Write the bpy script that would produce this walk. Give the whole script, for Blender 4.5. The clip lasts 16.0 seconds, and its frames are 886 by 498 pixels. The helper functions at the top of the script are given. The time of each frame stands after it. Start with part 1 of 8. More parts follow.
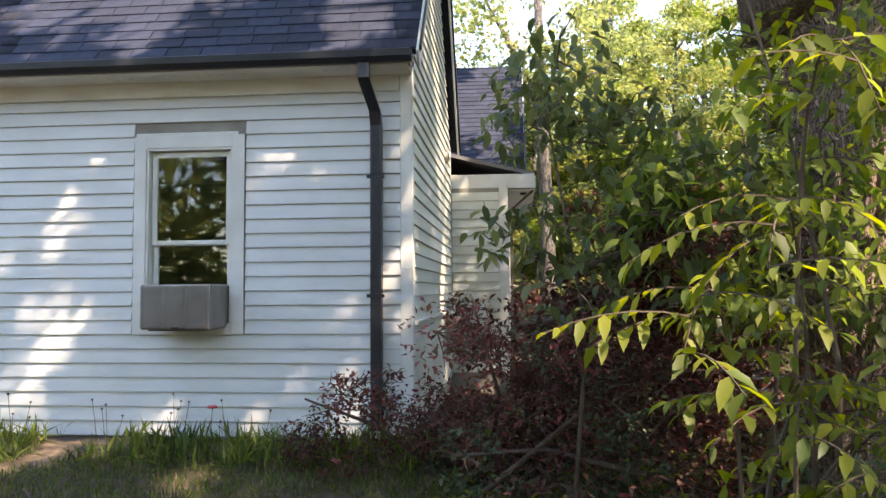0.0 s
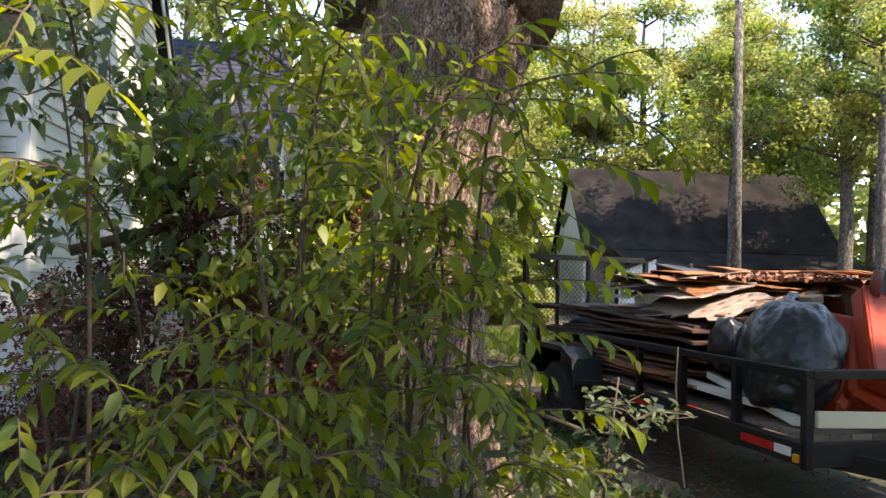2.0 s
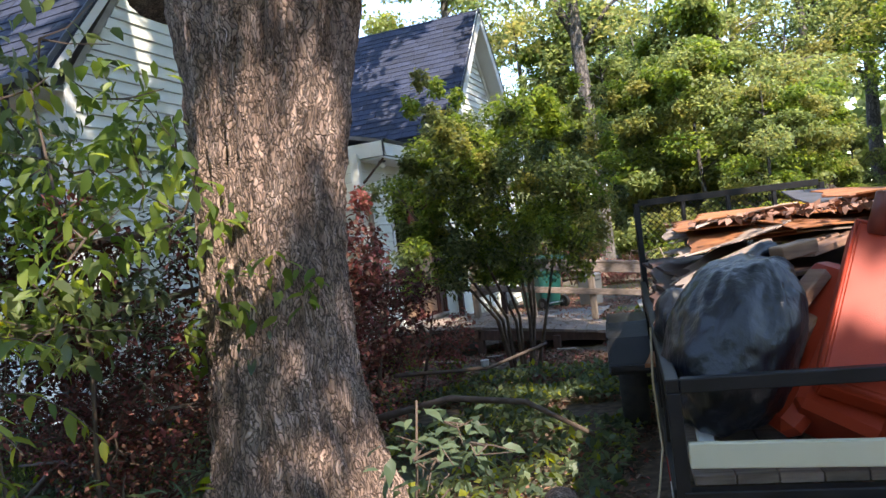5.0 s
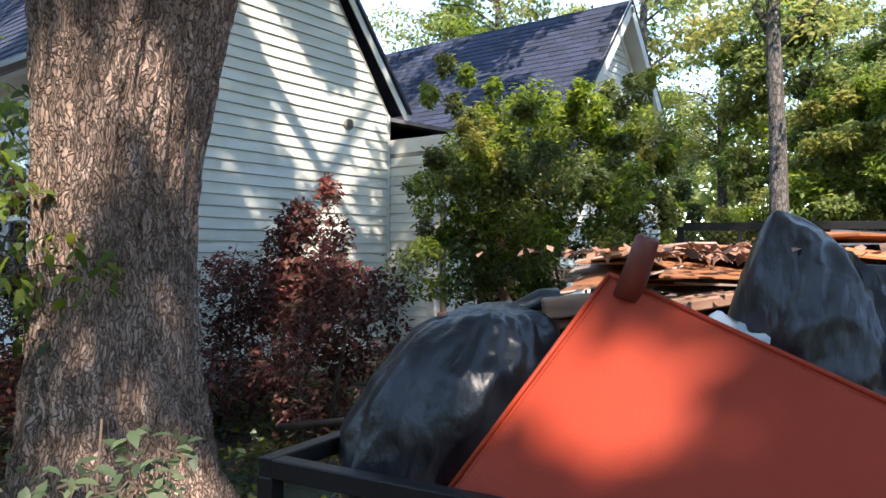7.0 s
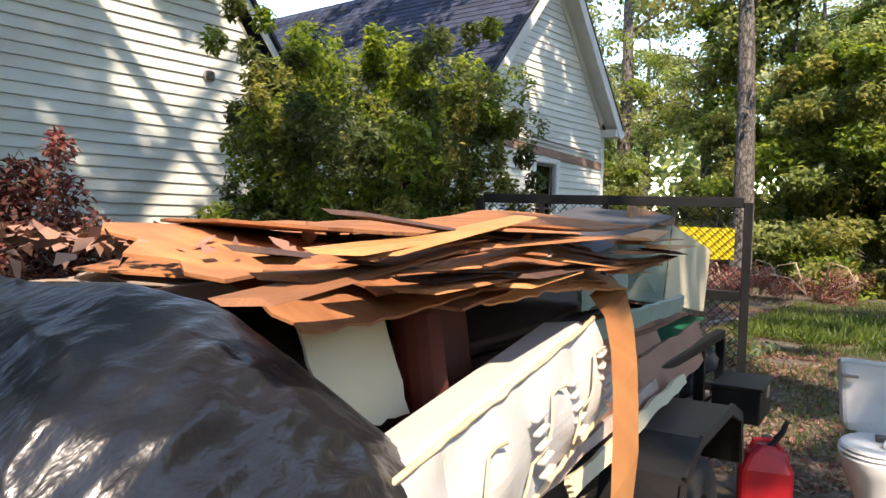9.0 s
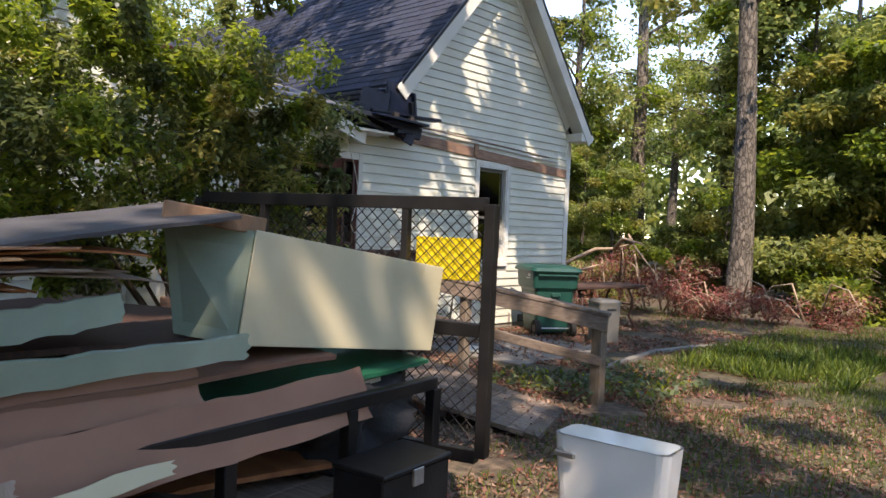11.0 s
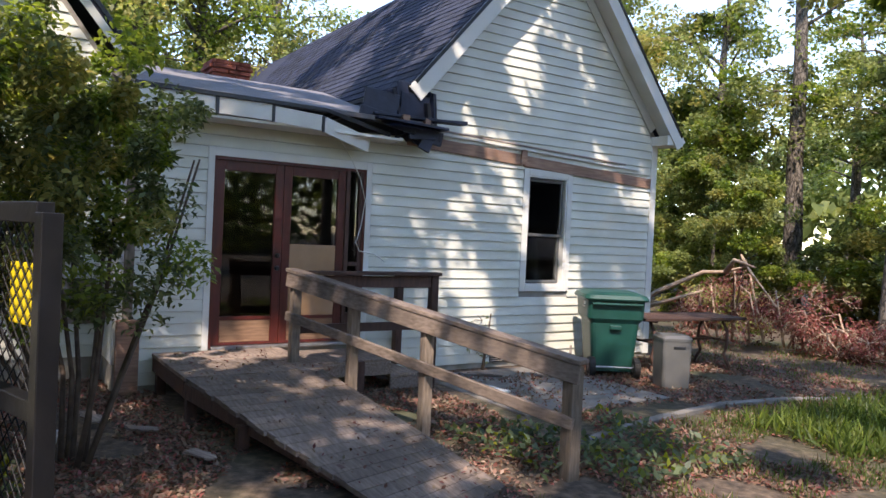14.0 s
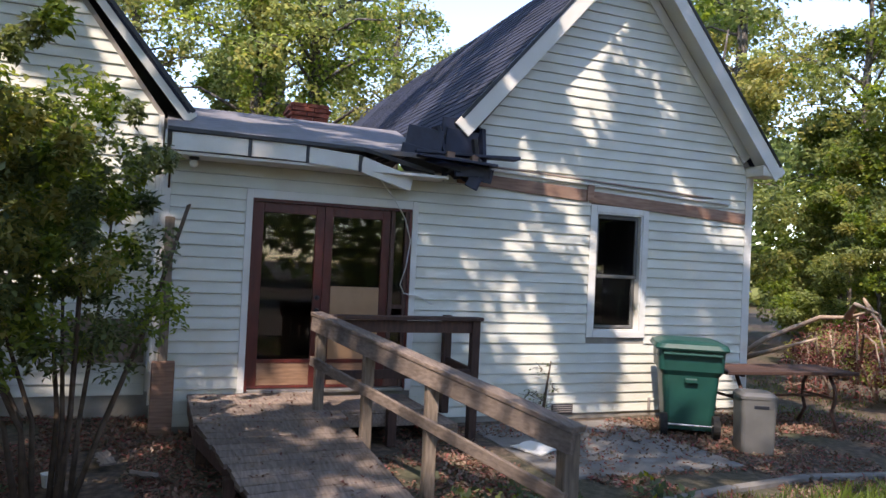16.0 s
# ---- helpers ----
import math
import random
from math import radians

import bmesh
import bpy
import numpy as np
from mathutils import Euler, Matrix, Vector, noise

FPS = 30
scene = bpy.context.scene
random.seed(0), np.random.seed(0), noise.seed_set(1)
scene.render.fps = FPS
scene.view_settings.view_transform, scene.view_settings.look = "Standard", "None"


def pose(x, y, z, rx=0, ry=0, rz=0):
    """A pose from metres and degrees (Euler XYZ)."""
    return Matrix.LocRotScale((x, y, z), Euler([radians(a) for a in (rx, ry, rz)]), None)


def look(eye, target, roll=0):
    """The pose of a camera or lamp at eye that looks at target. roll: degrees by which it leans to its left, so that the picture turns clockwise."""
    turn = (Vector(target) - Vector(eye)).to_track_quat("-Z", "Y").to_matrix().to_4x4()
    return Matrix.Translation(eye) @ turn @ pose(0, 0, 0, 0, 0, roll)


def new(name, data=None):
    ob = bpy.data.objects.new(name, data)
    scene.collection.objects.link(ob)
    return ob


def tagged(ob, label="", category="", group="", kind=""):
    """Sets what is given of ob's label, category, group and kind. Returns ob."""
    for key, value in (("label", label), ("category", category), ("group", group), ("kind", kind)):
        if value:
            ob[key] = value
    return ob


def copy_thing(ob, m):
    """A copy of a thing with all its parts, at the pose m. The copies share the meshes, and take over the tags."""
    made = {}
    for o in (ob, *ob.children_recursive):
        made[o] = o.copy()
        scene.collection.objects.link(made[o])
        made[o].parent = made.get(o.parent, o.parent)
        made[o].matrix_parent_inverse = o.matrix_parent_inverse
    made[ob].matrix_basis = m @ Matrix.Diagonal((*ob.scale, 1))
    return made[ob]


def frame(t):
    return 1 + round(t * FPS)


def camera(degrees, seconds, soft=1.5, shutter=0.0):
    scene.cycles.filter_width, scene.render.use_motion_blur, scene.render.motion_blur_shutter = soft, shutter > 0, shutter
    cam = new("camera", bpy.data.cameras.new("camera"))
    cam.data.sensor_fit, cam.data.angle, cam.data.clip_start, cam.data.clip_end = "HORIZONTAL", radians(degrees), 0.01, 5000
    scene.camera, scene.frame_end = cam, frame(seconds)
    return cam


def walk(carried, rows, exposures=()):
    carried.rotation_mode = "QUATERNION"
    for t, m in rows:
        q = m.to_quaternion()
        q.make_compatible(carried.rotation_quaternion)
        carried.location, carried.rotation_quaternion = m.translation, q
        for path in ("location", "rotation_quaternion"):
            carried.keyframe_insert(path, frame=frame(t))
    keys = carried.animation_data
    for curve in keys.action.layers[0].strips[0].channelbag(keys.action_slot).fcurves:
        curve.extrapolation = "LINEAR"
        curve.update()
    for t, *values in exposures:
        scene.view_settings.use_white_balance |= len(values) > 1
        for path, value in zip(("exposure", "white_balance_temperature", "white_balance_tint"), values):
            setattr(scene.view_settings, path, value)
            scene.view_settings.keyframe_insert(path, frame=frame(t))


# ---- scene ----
cam = camera(62.6, 16.0)
PATH = [
    (0, (0.855, -6.111, 1.424), (0.666, -4.123, 1.538), -0.4),
    (0.5, (1.146, -6.036, 1.429), (1.052, -4.042, 1.558), 0.4),
    (1, (1.429, -5.991, 1.4), (1.561, -3.998, 1.509), 1.0),
    (1.5, (2.077, -5.936, 1.351), (2.286, -3.95, 1.463), 1.9),
    (2, (2.6, -5.971, 1.397), (2.823, -3.985, 1.485), 1.6),
    (2.5, (3.038, -5.804, 1.436), (3.271, -3.818, 1.508), 0.8),
    (3, (3.649, -5.617, 1.438), (3.75, -3.621, 1.508), 0.0),
    (3.5, (3.901, -5.733, 1.445), (3.9, -3.734, 1.497), 2.1),
    (4, (4.402, -5.588, 1.481), (4.219, -3.597, 1.495), 2.9),
    (4.2, (4.632, -5.459, 1.55), (4.341, -3.48, 1.522), -1.9),
    (6.3, (6.129, -3.936, 1.48), (4.989, -2.293, 1.492), 0.6),
    (6.5, (6.295, -3.803, 1.482), (5.13, -2.177, 1.498), 0.7),
    (7, (6.574, -3.426, 1.491), (5.355, -1.84, 1.506), 0.2),
    (7.5, (6.787, -2.994, 1.519), (5.528, -1.44, 1.523), 0.1),
    (8.0, (7.104, -2.673, 1.526), (5.834, -1.128, 1.491), 0.6),
    (8.5, (7.352, -2.246, 1.539), (6.093, -0.694, 1.458), 1.4),
    (9, (7.542, -1.78, 1.576), (6.288, -0.224, 1.489), 1.7),
    (9.5, (7.724, -1.373, 1.573), (6.474, 0.187, 1.498), 2.9),
    (10, (7.883, -0.878, 1.62), (6.627, 0.676, 1.552), 3.6),
    (10.2, (7.979, -0.594, 1.604), (6.697, 0.939, 1.539), 3.2),
    (12.5, (8.514, 1.539, 1.603), (7.045, 2.895, 1.549), 3.8),
    (13, (8.525, 1.967, 1.612), (6.991, 3.25, 1.564), 3.4),
    (13.5, (8.505, 2.336, 1.626), (6.899, 3.527, 1.587), 3.0),
    (14, (8.556, 2.713, 1.698), (6.878, 3.801, 1.668), 2.6),
    (14.5, (8.59, 3.05, 1.796), (6.848, 4.032, 1.777), 2.6),
    (15, (8.559, 3.356, 1.797), (6.765, 4.239, 1.812), 2.5),
    (15.5, (8.557, 3.61, 1.804), (6.726, 4.414, 1.839), 2.7),
    (16, (8.677, 3.896, 1.83), (6.818, 4.632, 1.877), 2.7),
]
walk(cam, [(t, look(eye, target, roll)) for t, eye, target, roll in PATH], exposures=[(0, 2.6, 8300, 20), (2.0, 2.55, 8000, 18), (4.2, 2.5, 6900, 17), (6.3, 2.4, 6800, 15), (8.0, 2.3, 6900, 15), (9.0, 2.2, 7500, 18), (10.2, 1.9, 7900, 20), (12.5, 2.0, 7200, 20), (16, 1.8, 7000, 22)])

# ---- world, sun ----
SUN_EL, SUN_AZ = radians(50), radians(-42)      # azimuth measured from +x towards +y
sun_dir = Vector((math.cos(SUN_EL) * math.cos(SUN_AZ), math.cos(SUN_EL) * math.sin(SUN_AZ), math.sin(SUN_EL)))
world = bpy.data.worlds.new("world")
scene.world = world
world.use_nodes = True
wn = world.node_tree.nodes
sky = wn.new("ShaderNodeTexSky")
sky.sky_type, sky.sun_disc = "NISHITA", False
sky.sun_elevation, sky.sun_rotation = SUN_EL, math.atan2(sun_dir.x, sun_dir.y)
sky.air_density, sky.dust_density, sky.ozone_density = 1.0, 0.0, 2.0
world.node_tree.links.new(sky.outputs["Color"], wn["Background"].inputs["Color"])
wn["Background"].inputs["Strength"].default_value = 0.15
sun = new("sun", bpy.data.lights.new("sun", "SUN"))
sun.data.energy, sun.data.angle, sun.data.color = 2.2, radians(0.65), (1.0, 0.93, 0.82)
sun.matrix_world = look(sun_dir * 60, (0, 0, 0))
scene.view_settings.exposure = 1.0

# ---- materials ----
def material(name, stops, scale=4.0, rough=0.7, metal=0.0, bump=0.2, bump_scale=40.0, stretch=(1, 1, 1), per="",
             stain=None, stain_scale=1.2, stain_amount=0.5, spec=0.5, distort=0.0, coat=0.0):
    """Noise-driven colours at two scales with fine relief. stops: colours from dark to light."""
    m = bpy.data.materials.new(name)
    m.use_nodes = True
    nt = m.node_tree
    n, l = nt.nodes, nt.links
    b = n["Principled BSDF"]
    tc = n.new("ShaderNodeTexCoord")
    mp = n.new("ShaderNodeMapping")
    mp.inputs["Scale"].default_value = stretch
    l.new(tc.outputs["Object"], mp.inputs["Vector"])
    a = n.new("ShaderNodeTexNoise")
    a.inputs["Scale"].default_value, a.inputs["Detail"].default_value, a.inputs["Distortion"].default_value = scale, 6, distort
    l.new(mp.outputs["Vector"], a.inputs["Vector"])
    ramp = n.new("ShaderNodeValToRGB")
    el = ramp.color_ramp.elements
    for i, c in enumerate(stops):
        p = 0.3 + 0.4 * i / max(1, len(stops) - 1)
        e = el[i] if i < 2 else el.new(p)
        e.position, e.color = p, (*c, 1)
    l.new(a.outputs["Fac"], ramp.inputs["Fac"])
    col = ramp.outputs["Color"]
    if stain:
        s = n.new("ShaderNodeTexNoise")
        s.inputs["Scale"].default_value, s.inputs["Detail"].default_value = stain_scale, 5
        l.new(tc.outputs["Object"], s.inputs["Vector"])
        r = n.new("ShaderNodeMapRange")
        r.inputs["From Min"].default_value, r.inputs["From Max"].default_value, r.inputs["To Max"].default_value = 0.45, 0.72, stain_amount
        l.new(s.outputs["Fac"], r.inputs["Value"])
        mx = n.new("ShaderNodeMixRGB")
        mx.inputs["Color2"].default_value = (*stain, 1)
        l.new(r.outputs["Result"], mx.inputs["Fac"])
        l.new(col, mx.inputs["Color1"])
        col = mx.outputs["Color"]
    if per:
        if per == "object":
            o = n.new("ShaderNodeObjectInfo").outputs["Random"]
        else:
            o = n.new("ShaderNodeNewGeometry").outputs["Random Per Island"]
        h = n.new("ShaderNodeHueSaturation")
        v = n.new("ShaderNodeMapRange")
        v.inputs["To Min"].default_value, v.inputs["To Max"].default_value = (0.72, 1.25) if per == "object" else (0.5, 1.45)
        l.new(o, v.inputs["Value"])
        l.new(v.outputs["Result"], h.inputs["Value"])
        hh = n.new("ShaderNodeMapRange")
        hh.inputs["To Min"].default_value, hh.inputs["To Max"].default_value = 0.525, 0.475
        l.new(o, hh.inputs["Value"])
        if per == "leaf":
            l.new(hh.outputs["Result"], h.inputs["Hue"])
        l.new(col, h.inputs["Color"])
        col = h.outputs["Color"]
    l.new(col, b.inputs["Base Color"])
    b.inputs["Roughness"].default_value, b.inputs["Metallic"].default_value = rough, metal
    b.inputs["Specular IOR Level"].default_value, b.inputs["Coat Weight"].default_value = spec, coat
    if bump:
        f = n.new("ShaderNodeTexNoise")
        f.inputs["Scale"].default_value, f.inputs["Detail"].default_value = bump_scale, 4
        l.new(mp.outputs["Vector"], f.inputs["Vector"])
        bp = n.new("ShaderNodeBump")
        bp.inputs["Strength"].default_value, bp.inputs["Distance"].default_value = bump, 0.01
        l.new(f.outputs["Fac"], bp.inputs["Height"])
        l.new(bp.outputs["Normal"], b.inputs["Normal"])
    return m


def leafy(name, stops, glow=0.45, rough=0.5, scale=0.8):
    """Leaf surface that lets part of the light through."""
    m = material(name, stops, scale=scale, rough=rough, bump=0, per="leaf", spec=0.35)
    n, l = m.node_tree.nodes, m.node_tree.links
    b = n["Principled BSDF"]
    src = b.inputs["Base Color"].links[0].from_socket
    g = n.new("ShaderNodeHueSaturation")
    g.inputs["Value"].default_value, g.inputs["Saturation"].default_value, g.inputs["Hue"].default_value = 1.9, 1.15, 0.485
    l.new(src, g.inputs["Color"])
    t = n.new("ShaderNodeBsdfTranslucent")
    l.new(g.outputs["Color"], t.inputs["Color"])
    mix = n.new("ShaderNodeMixShader")
    mix.inputs["Fac"].default_value = glow
    l.new(b.outputs["BSDF"], mix.inputs[1])
    l.new(t.outputs["BSDF"], mix.inputs[2])
    l.new(mix.outputs["Shader"], n["Material Output"].inputs["Surface"])
    return m


M_SIDING = material("white_siding", [(0.60, 0.62, 0.61), (0.68, 0.69, 0.68)], scale=3, rough=0.45, bump=0.12, bump_scale=60,
                    stretch=(0.4, 0.4, 3), stain=(0.50, 0.51, 0.46), stain_scale=2.2, stain_amount=0.35)
M_SIDING_OLD = material("weathered_siding", [(0.60, 0.60, 0.53), (0.68, 0.68, 0.61)], scale=3, rough=0.55, bump=0.15, bump_scale=60,
                        stretch=(0.4, 0.4, 3), stain=(0.42, 0.41, 0.33), stain_scale=2.0, stain_amount=0.5)
M_SIDING_REAR = material("cream_white_siding", [(0.59, 0.60, 0.52), (0.67, 0.675, 0.60)], scale=3, rough=0.5, bump=0.15, bump_scale=60,
                         stretch=(0.4, 0.4, 3), stain=(0.47, 0.46, 0.38), stain_scale=2.2, stain_amount=0.4)
M_TRIM = material("white_trim", [(0.66, 0.66, 0.62), (0.74, 0.74, 0.70)], scale=6, rough=0.5, bump=0.15, stain=(0.45, 0.43, 0.36),
                  stain_scale=3, stain_amount=0.45)
M_WALL = material("sheathing", [(0.22, 0.2, 0.17), (0.32, 0.3, 0.26)], scale=5, rough=0.9)
M_SHINGLE = material("asphalt_shingle", [(0.013, 0.018, 0.038), (0.030, 0.039, 0.074)], scale=60, rough=0.85, bump=0.5,
                     bump_scale=220, per="object", stain=(0.05, 0.056, 0.075), stain_scale=9, stain_amount=0.35)
M_SHINGLE_ALL = material("asphalt_shingle_field", [(0.013, 0.018, 0.038), (0.030, 0.039, 0.074)], scale=60, rough=0.85, bump=0.5,
                         bump_scale=220, per="island", stain=(0.05, 0.056, 0.075), stain_scale=9, stain_amount=0.35)
M_FARROOF = material("old_dark_roofing", [(0.010, 0.009, 0.009), (0.028, 0.024, 0.022)], scale=1.2, rough=1.0, bump=0.4, bump_scale=60, spec=0.1,
                     stain=(0.05, 0.04, 0.035), stain_scale=0.8, stain_amount=0.5)
M_ROLLROOF = material("grey_roll_roofing", [(0.145, 0.14, 0.155), (0.205, 0.20, 0.215)], scale=8, rough=0.8, bump=0.3, bump_scale=150,
                      stain=(0.14, 0.14, 0.15), stain_amount=0.5)
M_BLACK = material("black_gutter", [(0.012, 0.014, 0.02), (0.022, 0.025, 0.034)], scale=5, rough=0.35, bump=0.05)
M_TARP = material("dark_underlay", [(0.008, 0.012, 0.03), (0.02, 0.028, 0.06)], scale=6, rough=0.5, bump=0.6, bump_scale=12)
M_NEWWOOD = material("bare_board", [(0.20, 0.105, 0.07), (0.36, 0.21, 0.14)], scale=3, rough=0.75, stretch=(1, 1, 12), bump=0.3)
M_BEAM = material("reddish_board", [(0.22, 0.12, 0.085), (0.38, 0.24, 0.17)], scale=4, rough=0.8, stretch=(8, 1, 8), bump=0.3,
                  stain=(0.14, 0.09, 0.07), stain_scale=2, stain_amount=0.6)
M_GREYWOOD = material("weathered_wood", [(0.14, 0.105, 0.083), (0.29, 0.225, 0.185)], scale=5, rough=0.85, stretch=(1.2, 9, 9), bump=0.5,
                      bump_scale=30, per="object", stain=(0.09, 0.07, 0.06), stain_scale=2.4, stain_amount=0.6)
M_POSTWOOD = material("weathered_post_wood", [(0.13, 0.10, 0.075), (0.27, 0.21, 0.16)], scale=5, rough=0.85, stretch=(9, 9, 1.2), bump=0.5,
                      bump_scale=30, per="object", stain=(0.09, 0.07, 0.06), stain_scale=2.4, stain_amount=0.5)
M_DARKWOOD = material("dark_red_wood", [(0.045, 0.022, 0.017), (0.09, 0.045, 0.032)], scale=6, rough=0.7, stretch=(6, 6, 1.2), bump=0.3, per="object")
M_DOOR = material("maroon_door_paint", [(0.07, 0.012, 0.010), (0.12, 0.022, 0.016)], scale=5, rough=0.4, stretch=(3, 3, 0.8), bump=0.15,
                  stain=(0.03, 0.012, 0.01), stain_scale=4, stain_amount=0.5)
M_DOORBARE = material("worn_door_panel", [(0.16, 0.085, 0.05), (0.30, 0.18, 0.11)], scale=5, rough=0.6, stretch=(1, 1, 8), bump=0.2)
M_CARD = material("cardboard", [(0.36, 0.21, 0.11), (0.46, 0.28, 0.16)], scale=3, rough=0.85, bump=0.1, stain=(0.22, 0.13, 0.08), stain_amount=0.5)
M_BRICK = material("red_brick", [(0.27, 0.07, 0.045), (0.42, 0.13, 0.08)], scale=8, rough=0.9, bump=0.5, per="object")
M_MORTAR = material("mortar", [(0.3, 0.27, 0.24), (0.4, 0.37, 0.33)], scale=20, rough=0.95)
M_CONCRETE = material("old_concrete", [(0.12, 0.11, 0.10), (0.24, 0.225, 0.205)], scale=5, rough=0.9, bump=0.4, stain=(0.12, 0.11, 0.09), stain_amount=0.6)
M_METAL = material("dull_metal", [(0.35, 0.35, 0.36), (0.5, 0.5, 0.5)], scale=10, rough=0.4, metal=0.9, bump=0.1)
M_AC = material("beige_grey_case", [(0.24, 0.215, 0.20), (0.32, 0.29, 0.27)], scale=6, rough=0.5, stain=(0.17, 0.14, 0.12), stain_amount=0.5)
M_TRAILER = material("black_frame_paint", [(0.006, 0.006, 0.007), (0.014, 0.014, 0.016)], scale=6, rough=0.42, bump=0.12, spec=0.3,
                     stain=(0.035, 0.03, 0.026), stain_scale=5, stain_amount=0.2)
M_TYRE = material("tyre_rubber", [(0.012, 0.012, 0.012), (0.03, 0.028, 0.026)], scale=20, rough=0.85, bump=0.4)
M_RIM = material("wheel_rim", [(0.05, 0.05, 0.055), (0.12, 0.12, 0.13)], scale=8, rough=0.4, metal=0.7)
M_RED = material("red_reflector", [(0.42, 0.012, 0.012), (0.55, 0.02, 0.02)], scale=20, rough=0.25, bump=0)
M_WHITE = material("white_reflector", [(0.6, 0.6, 0.6), (0.75, 0.75, 0.75)], scale=20, rough=0.3, bump=0)
M_AMBER = material("amber_marker", [(0.55, 0.2, 0.01), (0.7, 0.3, 0.02)], scale=20, rough=0.3, bump=0)
M_YELLOW = material("yellow_plate", [(0.62, 0.46, 0.01), (0.75, 0.58, 0.02)], scale=10, rough=0.5, bump=0.05)
M_BAG = material("black_bin_bag", [(0.006, 0.008, 0.012), (0.014, 0.017, 0.024)], scale=3, rough=0.31, bump=1.0, bump_scale=19, spec=0.5,
                 stretch=(1, 1, 0.7))
M_BAG2 = material("black_film", [(0.008, 0.008, 0.010), (0.017, 0.017, 0.021)], scale=4, rough=0.30, bump=0.9, bump_scale=20, spec=0.55,
                  stretch=(1.6, 0.5, 0.5))
M_VINYL = material("orange_red_vinyl", [(0.29, 0.030, 0.011), (0.38, 0.045, 0.017)], scale=2.5, rough=0.48, bump=0.12, bump_scale=160, spec=0.22,
                   stain=(0.19, 0.022, 0.012), stain_scale=2.5, stain_amount=0.5)
M_VINYLDARK = material("dark_red_leg", [(0.10, 0.02, 0.014), (0.19, 0.045, 0.03)], scale=5, rough=0.4, bump=0.1)
M_PLY = material("brown_hardboard", [(0.25, 0.09, 0.034), (0.46, 0.185, 0.07)], scale=3, rough=0.75, stretch=(5, 1, 1), bump=0.3, per="object",
                 stain=(0.10, 0.05, 0.035), stain_scale=3, stain_amount=0.55)
M_PLYGREY = material("greyed_ply", [(0.25, 0.19, 0.155), (0.40, 0.32, 0.27)], scale=3, rough=0.85, stretch=(5, 1, 1), bump=0.3, per="object",
                     stain=(0.16, 0.12, 0.10), stain_scale=3, stain_amount=0.5)
M_SLATE = material("dark_slate_board", [(0.035, 0.035, 0.042), (0.075, 0.075, 0.085)], scale=4, rough=0.75, bump=0.2, stain=(0.12, 0.10, 0.09), stain_amount=0.3)
M_ORANGEWOOD = material("orange_veneer", [(0.45, 0.19, 0.065), (0.54, 0.26, 0.095)], scale=2, rough=0.6, stretch=(1, 6, 1), bump=0.1)
M_CREAM = material("cream_board", [(0.50, 0.46, 0.32), (0.57, 0.53, 0.38)], scale=2, rough=0.6, bump=0.06, stain=(0.42, 0.38, 0.26), stain_amount=0.3)
M_QUILT = material("white_quilted_cloth", [(0.40, 0.39, 0.37), (0.50, 0.49, 0.47)], scale=3, rough=0.7, bump=0.4, bump_scale=18,
                   stain=(0.5, 0.42, 0.30), stain_scale=3, stain_amount=0.35)
M_PIPING = material("yellowed_piping", [(0.50, 0.38, 0.22), (0.62, 0.52, 0.36)], scale=9, rough=0.8)
M_TAUPE = material("brown_cupboard_board", [(0.20, 0.10, 0.068), (0.28, 0.15, 0.105)], scale=2.5, rough=0.7, bump=0.08, per="object",
                   stain=(0.15, 0.075, 0.05), stain_amount=0.4)
M_GREENBOARD = material("pale_green_board", [(0.20, 0.27, 0.22), (0.31, 0.38, 0.31)], scale=3, rough=0.6, bump=0.1, stain=(0.12, 0.2, 0.16), stain_amount=0.5)
M_GREENPLASTIC = material("green_plastic_sheet", [(0.012, 0.11, 0.06), (0.02, 0.17, 0.095)], scale=4, rough=0.35, bump=0.1)
M_PORCELAIN = material("white_porcelain", [(0.66, 0.66, 0.65), (0.74, 0.74, 0.73)], scale=3, rough=0.12, bump=0, stain=(0.5, 0.48, 0.43), stain_amount=0.25)
M_REDPLASTIC = material("red_can_plastic", [(0.42, 0.01, 0.02), (0.5, 0.02, 0.03)], scale=5, rough=0.4, bump=0.1)
M_BIN = material("dark_green_bin_plastic", [(0.004, 0.043, 0.035), (0.008, 0.064, 0.05)], scale=4, rough=0.42, bump=0.1,
                 stain=(0.02, 0.07, 0.055), stain_scale=3, stain_amount=0.4)
M_GREYBIN = material("grey_bin_plastic", [(0.085, 0.085, 0.083), (0.12, 0.12, 0.114)], scale=4, rough=0.5, bump=0.1, stain=(0.13, 0.12, 0.11), stain_amount=0.4)
M_CLOTH = material("charcoal_cloth", [(0.016, 0.017, 0.02), (0.035, 0.036, 0.042)], scale=5, rough=0.9, bump=0.3, bump_scale=80)
